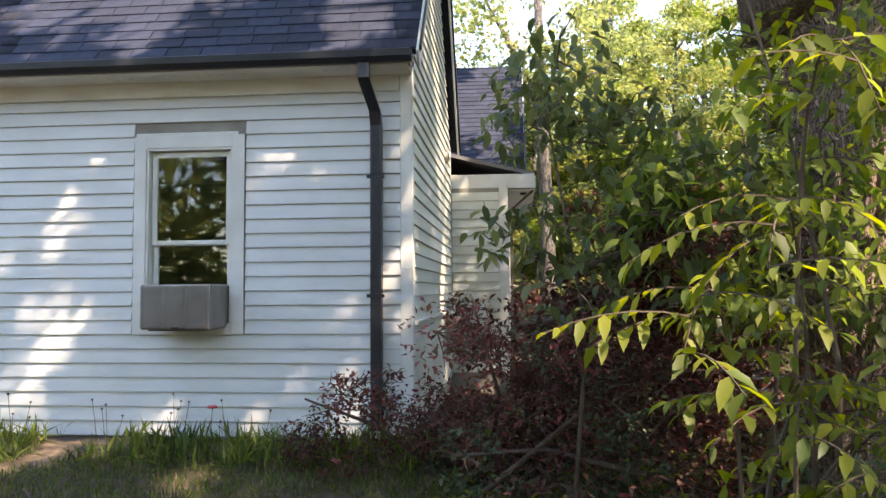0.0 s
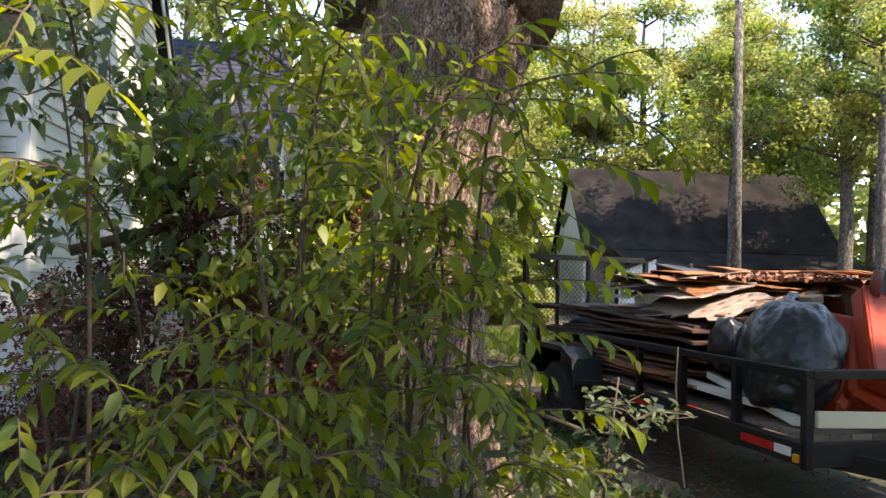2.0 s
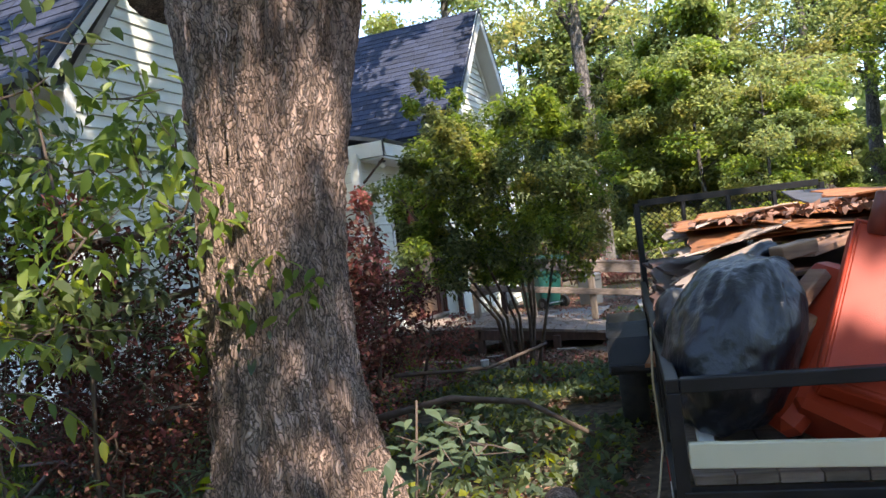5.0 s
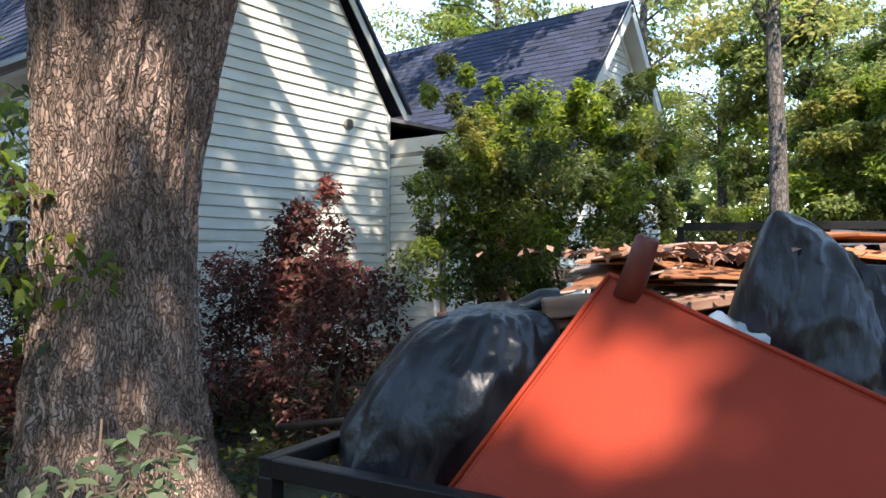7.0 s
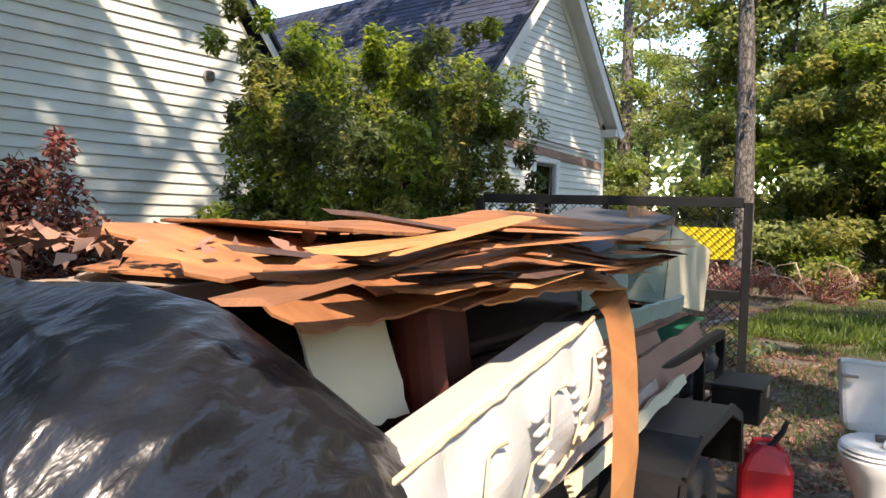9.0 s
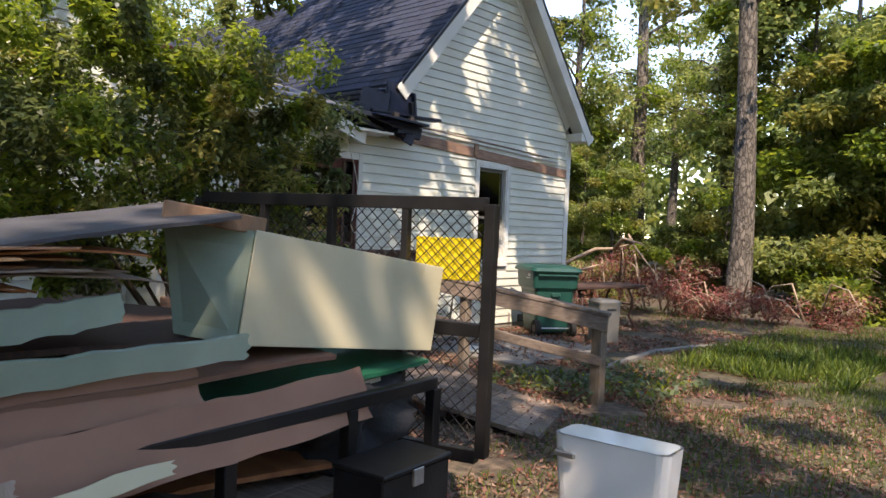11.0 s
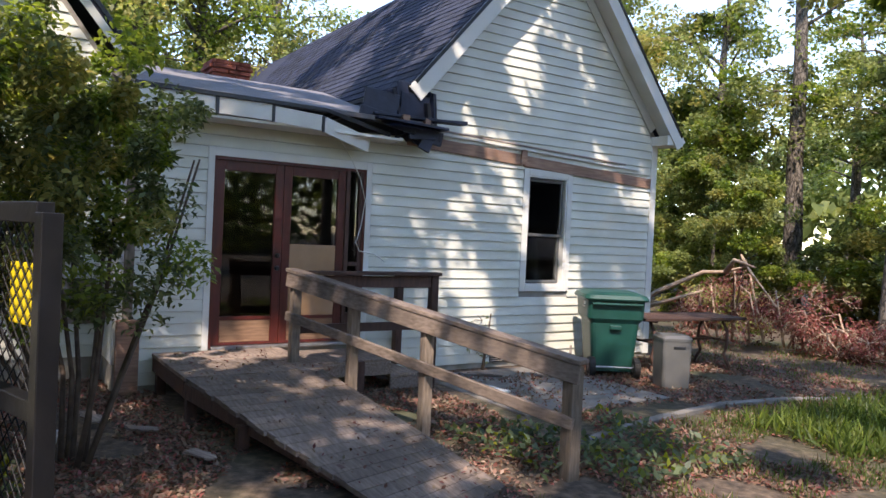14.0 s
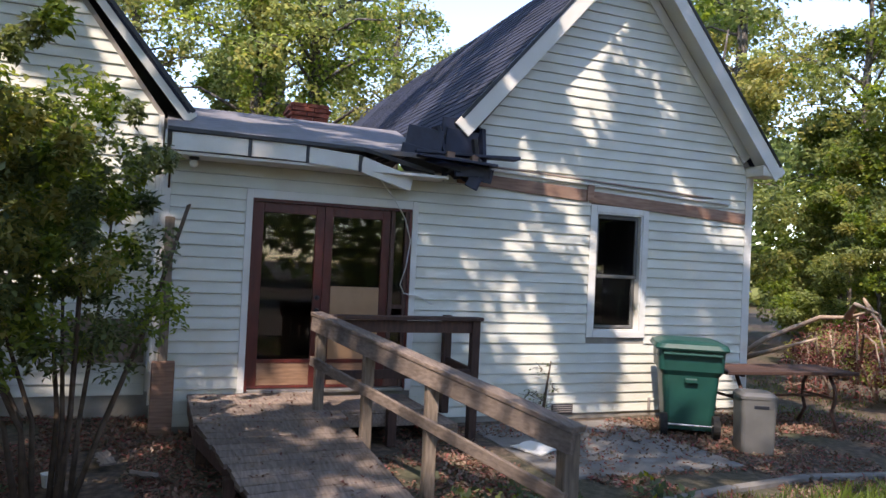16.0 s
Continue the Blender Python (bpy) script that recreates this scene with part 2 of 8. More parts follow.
def bark_material(name, dark, mid, light, across=34.0, down=8.0):
    """Flaky upright plates parted by dark fissures."""
    m = material(name, [dark, mid, light], scale=9, rough=0.95, bump=0, stretch=(1.4, 1.4, 0.5), stain=tuple(c * 0.75 for c in mid), stain_scale=2.0, stain_amount=0.5)
    n, l = m.node_tree.nodes, m.node_tree.links
    b = n["Principled BSDF"]
    src = b.inputs["Base Color"].links[0].from_socket
    tc = n.new("ShaderNodeTexCoord")
    warp = n.new("ShaderNodeTexNoise")
    warp.inputs["Scale"].default_value, warp.inputs["Detail"].default_value = 7.0, 4
    l.new(tc.outputs["Object"], warp.inputs["Vector"])
    add = n.new("ShaderNodeVectorMath")
    add.operation = "MULTIPLY_ADD"
    l.new(warp.outputs["Color"], add.inputs[0])
    add.inputs[1].default_value = (0.13, 0.13, 0.30)
    l.new(tc.outputs["Object"], add.inputs[2])
    mp = n.new("ShaderNodeMapping")
    mp.inputs["Scale"].default_value = (across, across, down)
    l.new(add.outputs["Vector"], mp.inputs["Vector"])
    v = n.new("ShaderNodeTexVoronoi")
    v.feature = "DISTANCE_TO_EDGE"
    v.inputs["Scale"].default_value = 1.0
    l.new(mp.outputs["Vector"], v.inputs["Vector"])
    cell = n.new("ShaderNodeTexVoronoi")
    cell.inputs["Scale"].default_value = 1.0
    l.new(mp.outputs["Vector"], cell.inputs["Vector"])
    r = n.new("ShaderNodeMapRange")
    r.inputs["From Max"].default_value, r.inputs["To Min"].default_value = 0.16, 0.22
    l.new(v.outputs["Distance"], r.inputs["Value"])
    tint = n.new("ShaderNodeMapRange")
    tint.inputs["To Min"].default_value, tint.inputs["To Max"].default_value = 0.6, 1.35
    l.new(cell.outputs["Color"], tint.inputs["Value"])
    mul = n.new("ShaderNodeMath")
    mul.operation = "MULTIPLY"
    l.new(r.outputs["Result"], mul.inputs[0])
    l.new(tint.outputs["Result"], mul.inputs[1])
    h = n.new("ShaderNodeHueSaturation")
    l.new(mul.outputs[0], h.inputs["Value"])
    l.new(src, h.inputs["Color"])
    l.new(h.outputs["Color"], b.inputs["Base Color"])
    fine = n.new("ShaderNodeTexNoise")
    fine.inputs["Scale"].default_value, fine.inputs["Detail"].default_value = 2.2, 5
    l.new(mp.outputs["Vector"], fine.inputs["Vector"])
    hgt = n.new("ShaderNodeMath")
    hgt.operation = "MULTIPLY_ADD"
    l.new(fine.outputs["Fac"], hgt.inputs[0])
    hgt.inputs[1].default_value = 0.8
    l.new(mul.outputs[0], hgt.inputs[2])
    bp = n.new("ShaderNodeBump")
    bp.inputs["Strength"].default_value, bp.inputs["Distance"].default_value = 1.0, 0.012
    l.new(hgt.outputs[0], bp.inputs["Height"])
    l.new(bp.outputs["Normal"], b.inputs["Normal"])
    return m


M_BARK = bark_material("ridged_bark", (0.20, 0.135, 0.105), (0.34, 0.235, 0.185), (0.48, 0.35, 0.285), across=62.0, down=10.0)
M_FARBARK = bark_material("grey_bark", (0.09, 0.075, 0.062), (0.15, 0.128, 0.108), (0.22, 0.19, 0.16), across=14.0, down=4.0)
M_TWIG = material("twig_bark", [(0.06, 0.04, 0.03), (0.13, 0.095, 0.07)], scale=12, rough=0.9)
M_DEADTWIG = material("bare_branch", [(0.30, 0.21, 0.15), (0.45, 0.34, 0.25)], scale=12, rough=0.9)
M_LEAF_NEAR = leafy("sapling_leaf", [(0.115, 0.15, 0.022), (0.22, 0.25, 0.038)], glow=0.55)
M_LEAF_DARK = leafy("holly_leaf", [(0.065, 0.095, 0.042), (0.14, 0.17, 0.065)], glow=0.45, rough=0.35)
M_LEAF_BUSH = leafy("bush_leaf", [(0.095, 0.15, 0.034), (0.19, 0.25, 0.055)], glow=0.5, rough=0.45)
M_LEAF_TREE = leafy("tree_leaf", [(0.12, 0.165, 0.058), (0.27, 0.305, 0.12)], glow=0.5, scale=0.25)
M_LEAF_YELLOW = leafy("yellowing_leaf", [(0.16, 0.18, 0.055), (0.29, 0.28, 0.095)], glow=0.5, scale=0.25)
M_LEAF_DEAD = leafy("dead_leaf", [(0.055, 0.022, 0.018), (0.13, 0.055, 0.04)], glow=0.25, rough=0.8)
M_LEAF_RED = leafy("red_brown_leaf", [(0.16, 0.06, 0.045), (0.28, 0.13, 0.095)], glow=0.3, rough=0.8)
M_LEAF_IVY = leafy("ground_leaf", [(0.05, 0.08, 0.045), (0.12, 0.16, 0.085)], glow=0.35)
M_GRASS = leafy("grass_blade", [(0.05, 0.085, 0.02), (0.11, 0.15, 0.035)], glow=0.45)
M_STRAW = leafy("dry_litter", [(0.13, 0.09, 0.06), (0.26, 0.2, 0.14)], glow=0.1, rough=0.9)
M_GROUND = material("leafy_soil", [(0.03, 0.022, 0.016), (0.08, 0.057, 0.04), (0.16, 0.115, 0.08)], scale=11, rough=0.95, bump=0.8, bump_scale=30,
                    stain=(0.05, 0.065, 0.025), stain_scale=0.5, stain_amount=0.75)
# near-black room walls: the indoor dimness is put into the colour
M_ROOM_SHADE = material("painted_room_shade", [(0.010, 0.010, 0.010), (0.022, 0.02, 0.018)], scale=3, rough=0.9)
M_BLUE = material("blue_plastic", [(0.01, 0.12, 0.32), (0.02, 0.2, 0.45)], scale=5, rough=0.3, bump=0)
M_PLASTICBAG = material("white_plastic_bag", [(0.5, 0.56, 0.6), (0.66, 0.7, 0.72)], scale=5, rough=0.35, bump=0.6, bump_scale=14)
M_BULB = material("opal_glass", [(0.6, 0.58, 0.5), (0.7, 0.68, 0.6)], scale=5, rough=0.15, bump=0)
M_LATTICE = material("pale_lattice", [(0.42, 0.38, 0.34), (0.52, 0.48, 0.44)], scale=5, rough=0.8)
M_PINK = material("red_petal", [(0.5, 0.04, 0.05), (0.62, 0.08, 0.09)], scale=9, rough=0.6, bump=0)


def glass(name, tint=(0.8, 0.86, 0.86), rough=0.02):
    m = bpy.data.materials.new(name)
    m.use_nodes = True
    b = m.node_tree.nodes["Principled BSDF"]
    b.inputs["Base Color"].default_value, b.inputs["Roughness"].default_value = (*tint, 1), rough
    b.inputs["Transmission Weight"].default_value, b.inputs["IOR"].default_value = 1.0, 1.5
    return m


M_GLASS = glass("window_glass")
M_GLASS_DIRTY = glass("dusty_glass", (0.5, 0.52, 0.52), 0.015)

# ---- building tools ----
def mesh_of(name, bm, material=None, smooth=False):
    me = bpy.data.meshes.new(name)
    bm.to_mesh(me)
    bm.free()
    for m in (material if isinstance(material, (list, tuple)) else [material]):
        if m:
            me.materials.append(m)
    if smooth:
        me.polygons.foreach_set("use_smooth", [True] * len(me.polygons))
    return me


def part(name, bm, material, parent=None, label="", smooth=False):
    ob = new(name, mesh_of(name, bm, material, smooth))
    ob.parent = parent
    return tagged(ob, label)


def thing(name, label, category, m=None, group="", kind=""):
    ob = new(name)
    ob.empty_display_size = 0.1
    if m is not None:
        ob.matrix_basis = m
    return tagged(ob, label, category, group, kind)


def box(bm, a, b, m=None, bevel=0.0):
    """A box between two corners, with worn edges when bevel is given."""
    vs = [bm.verts.new((x, y, z)) for x in (a[0], b[0]) for y in (a[1], b[1]) for z in (a[2], b[2])]
    f = [bm.faces.new([vs[i] for i in q]) for q in ((0, 1, 3, 2), (4, 6, 7, 5), (0, 4, 5, 1), (2, 3, 7, 6), (0, 2, 6, 4), (1, 5, 7, 3))]
    if bevel:
        r = bmesh.ops.bevel(bm, geom=list({e for q in f for e in q.edges}), offset=bevel, segments=1, affect="EDGES", clamp_overlap=True)
        vs = list({v for v in r["verts"]} | {v for v in vs if v.is_valid})
    if m is not None:
        bmesh.ops.transform(bm, matrix=m, verts=vs)
    return vs


def bar_matrix(p, q, roll=0.0):
    """Local x runs from p to q; local z stays as upright as it can."""
    p, q = Vector(p), Vector(q)
    x = (q - p).normalized()
    up = Vector((0, 0, 1)) if abs(x.z) < 0.95 else Vector((0, 1, 0))
    y = up.cross(x).normalized()
    z = x.cross(y)
    return Matrix.Translation(p) @ Matrix((x, y, z)).transposed().to_4x4() @ Matrix.Rotation(roll, 4, "X")


def bar(bm, p, q, w, h, bevel=0.004, roll=0.0):
    """A board or tube of section w x h along the line from p to q."""
    box(bm, (0, -w / 2, -h / 2), ((Vector(q) - Vector(p)).length, w / 2, h / 2), bar_matrix(p, q, roll), bevel)


def tube(bm, pts, radii, sides=8, cap=True, wobble=0.0, rng=None):
    """A round limb through the points, tapered by the radii."""
    pts = [Vector(p) for p in pts]
    rings = []
    prev = None
    for i, p in enumerate(pts):
        d = (pts[min(i + 1, len(pts) - 1)] - pts[max(i - 1, 0)]).normalized()
        u = prev - d * prev.dot(d) if prev is not None else d.orthogonal()
        u.normalize()
        prev = u
        v = d.cross(u)
        ring = []
        for k in range(sides):
            a = 2 * math.pi * k / sides
            r = radii[i] * (1 + (wobble * (rng.random() - 0.5) if rng else 0))
            ring.append(bm.verts.new(p + (u * math.cos(a) + v * math.sin(a)) * r))
        rings.append(ring)
    for a, b in zip(rings, rings[1:]):
        for k in range(sides):
            bm.faces.new((a[k], a[(k + 1) % sides], b[(k + 1) % sides], b[k]))
    if cap:
        bm.faces.new(list(reversed(rings[0])))
        bm.faces.new(rings[-1])
    return rings


def bridge(bm, loops, closed=True):
    """Skins a stack of loops of equal length."""
    rings = [[bm.verts.new(p) for p in lp] for lp in loops]
    n = len(rings[0])
    for a, b in zip(rings, rings[1:]):
        for k in range(n if closed else n - 1):
            bm.faces.new((a[k], a[(k + 1) % n], b[(k + 1) % n], b[k]))
    if closed:
        bm.faces.new(list(reversed(rings[0])))
        bm.faces.new(rings[-1])
    return rings


def round_rect(w, d, r, z, n=3, cx=0, cy=0):
    pts = []
    for sx, sy, a0 in ((1, 1, 0), (-1, 1, 90), (-1, -1, 180), (1, -1, 270)):
        for i in range(n + 1):
            a = radians(a0 + 90 * i / n)
            pts.append((cx + sx * (w / 2 - r) + r * math.cos(a), cy + sy * (d / 2 - r) + r * math.sin(a), z))
    return pts


def bulk(name, verts, quads, materials, parent=None, index=None, smooth=False):
    """One mesh from numpy arrays of vertices and quads."""
    me = bpy.data.meshes.new(name)
    verts, quads = np.asarray(verts, dtype=np.float32), np.asarray(quads, dtype=np.int32)
    me.vertices.add(len(verts))
    me.vertices.foreach_set("co", verts.ravel())
    me.loops.add(quads.size)
    me.loops.foreach_set("vertex_index", quads.ravel())
    me.polygons.add(len(quads))
    me.polygons.foreach_set("loop_start", np.arange(0, quads.size, quads.shape[1], dtype=np.int32))
    if smooth:
        me.polygons.foreach_set("use_smooth", np.ones(len(quads), dtype=bool))
    for m in materials if isinstance(materials, (list, tuple)) else [materials]:
        me.materials.append(m)
    if index is not None:
        me.polygons.foreach_set("material_index", np.asarray(index, dtype=np.int32))
    me.update(calc_edges=True)
    ob = new(name, me)
    ob.parent = parent
    return ob


def leaf_cloud(rs, centres, size, droop=0.4, aspect=0.45, spread=0.35, fold=0.18):
    """Leaves as two quads folded along the midrib: eight points in two four-sided halves for each centre."""
    n = len(centres)
    th = rs.uniform(0, 2 * np.pi, n)
    el = rs.normal(-droop, 0.5, n)
    d = np.stack([np.cos(th) * np.cos(el), np.sin(th) * np.cos(el), np.sin(el)], 1)
    up = rs.normal(0, spread, (n, 3)) + [0, 0, 1]
    s = np.cross(d, up)
    s /= np.linalg.norm(s, axis=1)[:, None] + 1e-9
    nn = np.cross(s, d)
    L = (size * rs.uniform(0.6, 1.25, n))[:, None]
    w = L * aspect / 2
    base, tip = centres, centres + d * L
    v = np.stack([base, base + d * L * 0.45 + s * w + nn * L * fold * 0.5, tip - nn * L * fold * 0.4, base + d * L * 0.45 - s * w + nn * L * fold * 0.5], 1)
    q = np.arange(4 * n).reshape(n, 4)
    return v.reshape(-1, 3), q


def fine_leaf_cloud(rs, centres, size, droop=0.4, aspect=0.45, spread=0.35, along=None):
    """Pointed oval leaves of four quads, cupped along the midrib and curling at the tip."""
    n = len(centres)
    th = rs.uniform(0, 2 * np.pi, n)
    el = rs.normal(-droop, 0.45, n)
    d = np.stack([np.cos(th) * np.cos(el), np.sin(th) * np.cos(el), np.sin(el)], 1) if along is None else along
    s = np.cross(d, rs.normal(0, spread, (n, 3)) + [0, 0, 1])
    s /= np.linalg.norm(s, axis=1)[:, None] + 1e-9
    nn = np.cross(s, d)
    L = (size * rs.uniform(0.55, 1.3, n))[:, None]
    w = L * aspect / 2
    c = centres
    v = np.stack([c, c + d * L * 0.28 + s * w * 0.85 + nn * L * 0.05, c + d * L * 0.30, c + d * L * 0.28 - s * w * 0.85 + nn * L * 0.05,
                  c + d * L * 0.66 + s * w * 0.72 + nn * L * 0.03, c + d * L * 0.66 - nn * L * 0.04, c + d * L * 0.66 - s * w * 0.72 + nn * L * 0.03, c + d * L - nn * L * 0.16], 1)
    o = (np.arange(n) * 8)[:, None]
    q = np.concatenate([o + np.array([[0, 3, 2, 1]]), o + np.array([[1, 2, 5, 4]]), o + np.array([[2, 3, 6, 5]]), o + np.array([[4, 5, 6, 7]])], 0)
    return v.reshape(-1, 3), q


def blobs(rs, n, centre, radius, shell=0.55):
    """Points in an uneven ellipsoid, denser towards its skin."""
    d = rs.normal(0, 1, (n, 3))
    d /= np.linalg.norm(d, axis=1)[:, None]
    r = shell + (1 - shell) * rs.uniform(0, 1, n) ** 0.6
    r = r * rs.uniform(0.75, 1.0, n)
    return np.asarray(centre) + d * r[:, None] * np.asarray(radius)


def crown(name, rs, clumps, per_clump, size, materials, parent, weights=None, label="", aspect=0.5, droop=0.3, fine=False):
    """Leaves gathered in clumps: clumps is a list of (centre, radius)."""
    V, Q, I, off = [], [], [], 0
    for c, r in clumps:
        k = max(4, int(per_clump * rs.uniform(0.7, 1.3)))
        v, q = (fine_leaf_cloud if fine else leaf_cloud)(rs, blobs(rs, k, c, r), size, aspect=aspect, droop=droop)
        V.append(v)
        Q.append(q + off)
        off += len(v)
        p = np.array(weights or [1.0] * len(materials))
        I.append(np.full(len(q), rs.choice(len(materials), p=p / p.sum())))
    ob = bulk(name, np.concatenate(V), np.concatenate(Q), materials, parent, np.concatenate(I))
    return tagged(ob, label)


def ground_z(x, y):
    """The lay of the land: nearly level, a little higher along the front of the house, falling under the trees behind."""
    rise = 0.17 * min(1, max(0, (y + 2.4) / 2.0)) * min(1, max(0, (1.4 - x) / 1.6)) * min(1, max(0, (3.2 - y) / 2.0))
    return rise + 0.025 * noise.noise(Vector((x * 0.5, y * 0.5, 0))) + 0.012 * noise.noise(Vector((x * 2.1, y * 2.1, 3)))

# ---- ground ----
def build_ground():
    xs = np.unique(np.concatenate([np.linspace(-600, -30, 12), np.linspace(-30, -6, 25), np.arange(-6, 12.01, 0.22), np.linspace(12, 30, 30), np.linspace(30, 600, 12)]))
    ys = np.unique(np.concatenate([np.linspace(-600, -30, 12), np.linspace(-30, -9, 20), np.arange(-9, 18.01, 0.22), np.linspace(18, 40, 30), np.linspace(40, 600, 12)]))
    v = [(x, y, ground_z(x, y)) for y in ys for x in xs]
    n = len(xs)
    q = [(j * n + i, j * n + i + 1, (j + 1) * n + i + 1, (j + 1) * n + i) for j in range(len(ys) - 1) for i in range(n - 1)]
    g = bulk("ground", v, q, M_GROUND, smooth=True)
    tagged(g, "brown leaf-strewn soil with thin patches of green", "ground", kind="structure")


build_ground()

# ---- the white house ----
MAIN_D, MAIN_EAVE, MAIN_RIDGE = 3.93, 3.36, 6.06      # depth of the gable end, height of the eaves and of the ridge
WX, WING_S, WING_N = 0.78, 7.30, 11.62                # plane of the rear wall, ends of the rear gable
WING_MID, WING_RIDGE = 9.42, 6.12
COURSE = 0.124


def wall_core(name, m, poly, holes, thick, material):
    """Upright wall: local x along, local z up, thickness to +y; built as strips round the openings."""
    bm = bmesh.new()
    cuts = sorted({p[0] for p in poly} | {h[i] for h in holes for i in (0, 1)})

    def top(u):
        for (a, za), (b, zb) in zip(poly, poly[1:]):
            if a <= u <= b:
                return za + (zb - za) * (u - a) / (b - a)
        return poly[-1][1]
    for a, b in zip(cuts, cuts[1:]):
        spans = [(0.0, None)]
        for h in holes:
            if h[0] <= a + 1e-6 and h[1] >= b - 1e-6:
                spans = [(0.0, h[2]), (h[3], None)]
        for z0, z1 in spans:
            ta, tb = (z1, z1) if z1 is not None else (top(a), top(b))
            if ta - z0 < 0.01:
                continue
            lo = [(a, 0, z0), (b, 0, z0), (b, 0, tb), (a, 0, ta)]
            bridge(bm, [lo, [(x, thick, z) for x, _, z in lo]])
    bmesh.ops.transform(bm, matrix=m, verts=bm.verts)
    bmesh.ops.recalc_face_normals(bm, faces=bm.faces)
    ob = part(name, bm, material)
    return tagged(ob, "house wall clad in white lap siding", "wall", kind="structure")


def board_mesh(a0, a1, b0, b1, z0, z1):
    """One lap of siding: bottom edge proud, with a small butt shadow line."""
    bm = bmesh.new()
    prof = [(-0.003, z1), (-0.006, z1 - 0.01), (-0.022, z0 + 0.012), (-0.021, z0 + 0.004), (-0.001, z0 + 0.004)]
    left, right = [], []
    for y, z in prof:
        f = (z - z0) / max(1e-4, z1 - z0)
        left.append((a0 + (b0 - a0) * f, y, z))
        right.append((a1 + (b1 - a1) * f, y, z))
    bridge(bm, [left, right])
    bmesh.ops.recalc_face_normals(bm, faces=bm.faces)
    return bm


def siding(wall, m, poly, holes, z_from, z_old=None, joints=(), material=M_SIDING):
    """Courses of siding over a wall: poly gives the outline's top, holes leave out openings."""
    zmax = max(z for _, z in poly)
    u0, u1 = poly[0][0], poly[-1][0]

    def span(z):
        lo, hi = None, None
        for (a, za), (b, zb) in zip(poly, poly[1:]):
            if za < z <= zb and lo is None:
                lo = a + (b - a) * (z - za) / (zb - za)
            if zb < z <= za:
                hi = a + (b - a) * (z - za) / (zb - za)
        if poly[0][1] >= z:
            lo = u0
        if poly[-1][1] >= z:
            hi = u1
        return lo, hi
    z = z_from
    k = 0
    while z < zmax - 0.03:
        z1 = min(z + COURSE, zmax - 0.002)
        lo0, hi0 = span(z)
        lo1, hi1 = span(z1)
        if lo0 is None or hi0 is None:
            break
        if lo1 is None or hi1 is None:
            lo1 = hi1 = (lo0 + hi0) / 2
        gaps = sorted((h[0], h[1]) for h in holes if h[2] < z1 - 0.02 and h[3] > z + 0.02)
        gaps += [(j - 0.0015, j + 0.0015) for jz, j in joints if jz == k]
        cur0, cur1 = lo0, lo1
        mat = M_SIDING_OLD if (z_old is not None and z < z_old) else material
        for g0, g1 in sorted(gaps):
            if g0 > cur0 + 0.02:
                ob = part("siding_board", board_mesh(cur0, g0, cur1, g0, z, z1), mat, wall)
                ob.matrix_basis = m
            cur0 = cur1 = g1
        if hi0 > cur0 + 0.02:
            ob = part("siding_board", board_mesh(cur0, hi0, cur1, hi1, z, z1), mat, wall)
            ob.matrix_basis = m
        z += COURSE
        k += 1


def m_east(x):
    """Local x runs along +y, outside (local -y) faces +x."""
    return pose(x, 0, 0, 0, 0, 90)


FW = (-2.44, -1.50, 1.07, 2.82)                  # the opening of the front window: x0, x1, z0, z1
GW = (9.09, 9.80, 1.10, 2.61)                    # the opening of the gable window, along y
DOOR = (4.84, 6.62, 0.42, 2.46)                  # the opening of the double door, along y
main_poly = [(-0.0, MAIN_EAVE), (MAIN_D / 2, MAIN_RIDGE), (MAIN_D, MAIN_EAVE)]
wing_poly = [(3.93, 2.84), (7.25, 2.84), (7.3, 3.42), (WING_MID, 6.0), (WING_N, 3.38)]

wall_front = wall_core("wall_front", pose(0, 0.0, 0), [(-9, MAIN_EAVE), (-0.15, MAIN_EAVE)], [FW], 0.14, M_WALL)
wall_east = wall_core("wall_east", m_east(0), main_poly, [], 0.14, M_WALL)
wall_return = wall_core("wall_return", pose(0, 3.93, 0), [(0.0, 2.84), (WX - 0.14, 2.84)], [], 0.12, M_WALL)
wall_rear = wall_core("wall_rear", m_east(WX), wing_poly, [GW, DOOR], 0.14, M_WALL)
wall_north = wall_core("wall_north", pose(WX - 0.14, WING_N - 0.002, 0, 0, 0, 180), [(0, 3.4), (9.6, 3.4)], [], 0.14, M_WALL)
wall_west = wall_core("wall_west", pose(-9, 0, 0, 0, 0, 90), [(0.14, 3.36), (11.5, 3.36)], [], 0.14, M_WALL)
wall_back = wall_core("wall_back", pose(-8.86, 3.93, 0), [(0.0, 3.36), (8.7, 3.36)], [], 0.12, M_WALL)
for w in (wall_north, wall_west, wall_back, wall_return):
    w["label"] = "plain house wall of the same white house"
wall_return["label"] = "short white return wall beside the porch"


def slab(name, pts, thick, material, label, cat, kind="structure"):
    """A sloping plane of a given thickness below the four points."""
    bm = bmesh.new()
    n = (Vector(pts[1]) - Vector(pts[0])).cross(Vector(pts[2]) - Vector(pts[0])).normalized()
    if n.z < 0:
        n = -n
    bridge(bm, [[Vector(p) - n * thick for p in pts], pts])
    bmesh.ops.recalc_face_normals(bm, faces=bm.faces)
    return tagged(part(name, bm, material), label, cat, kind=kind)


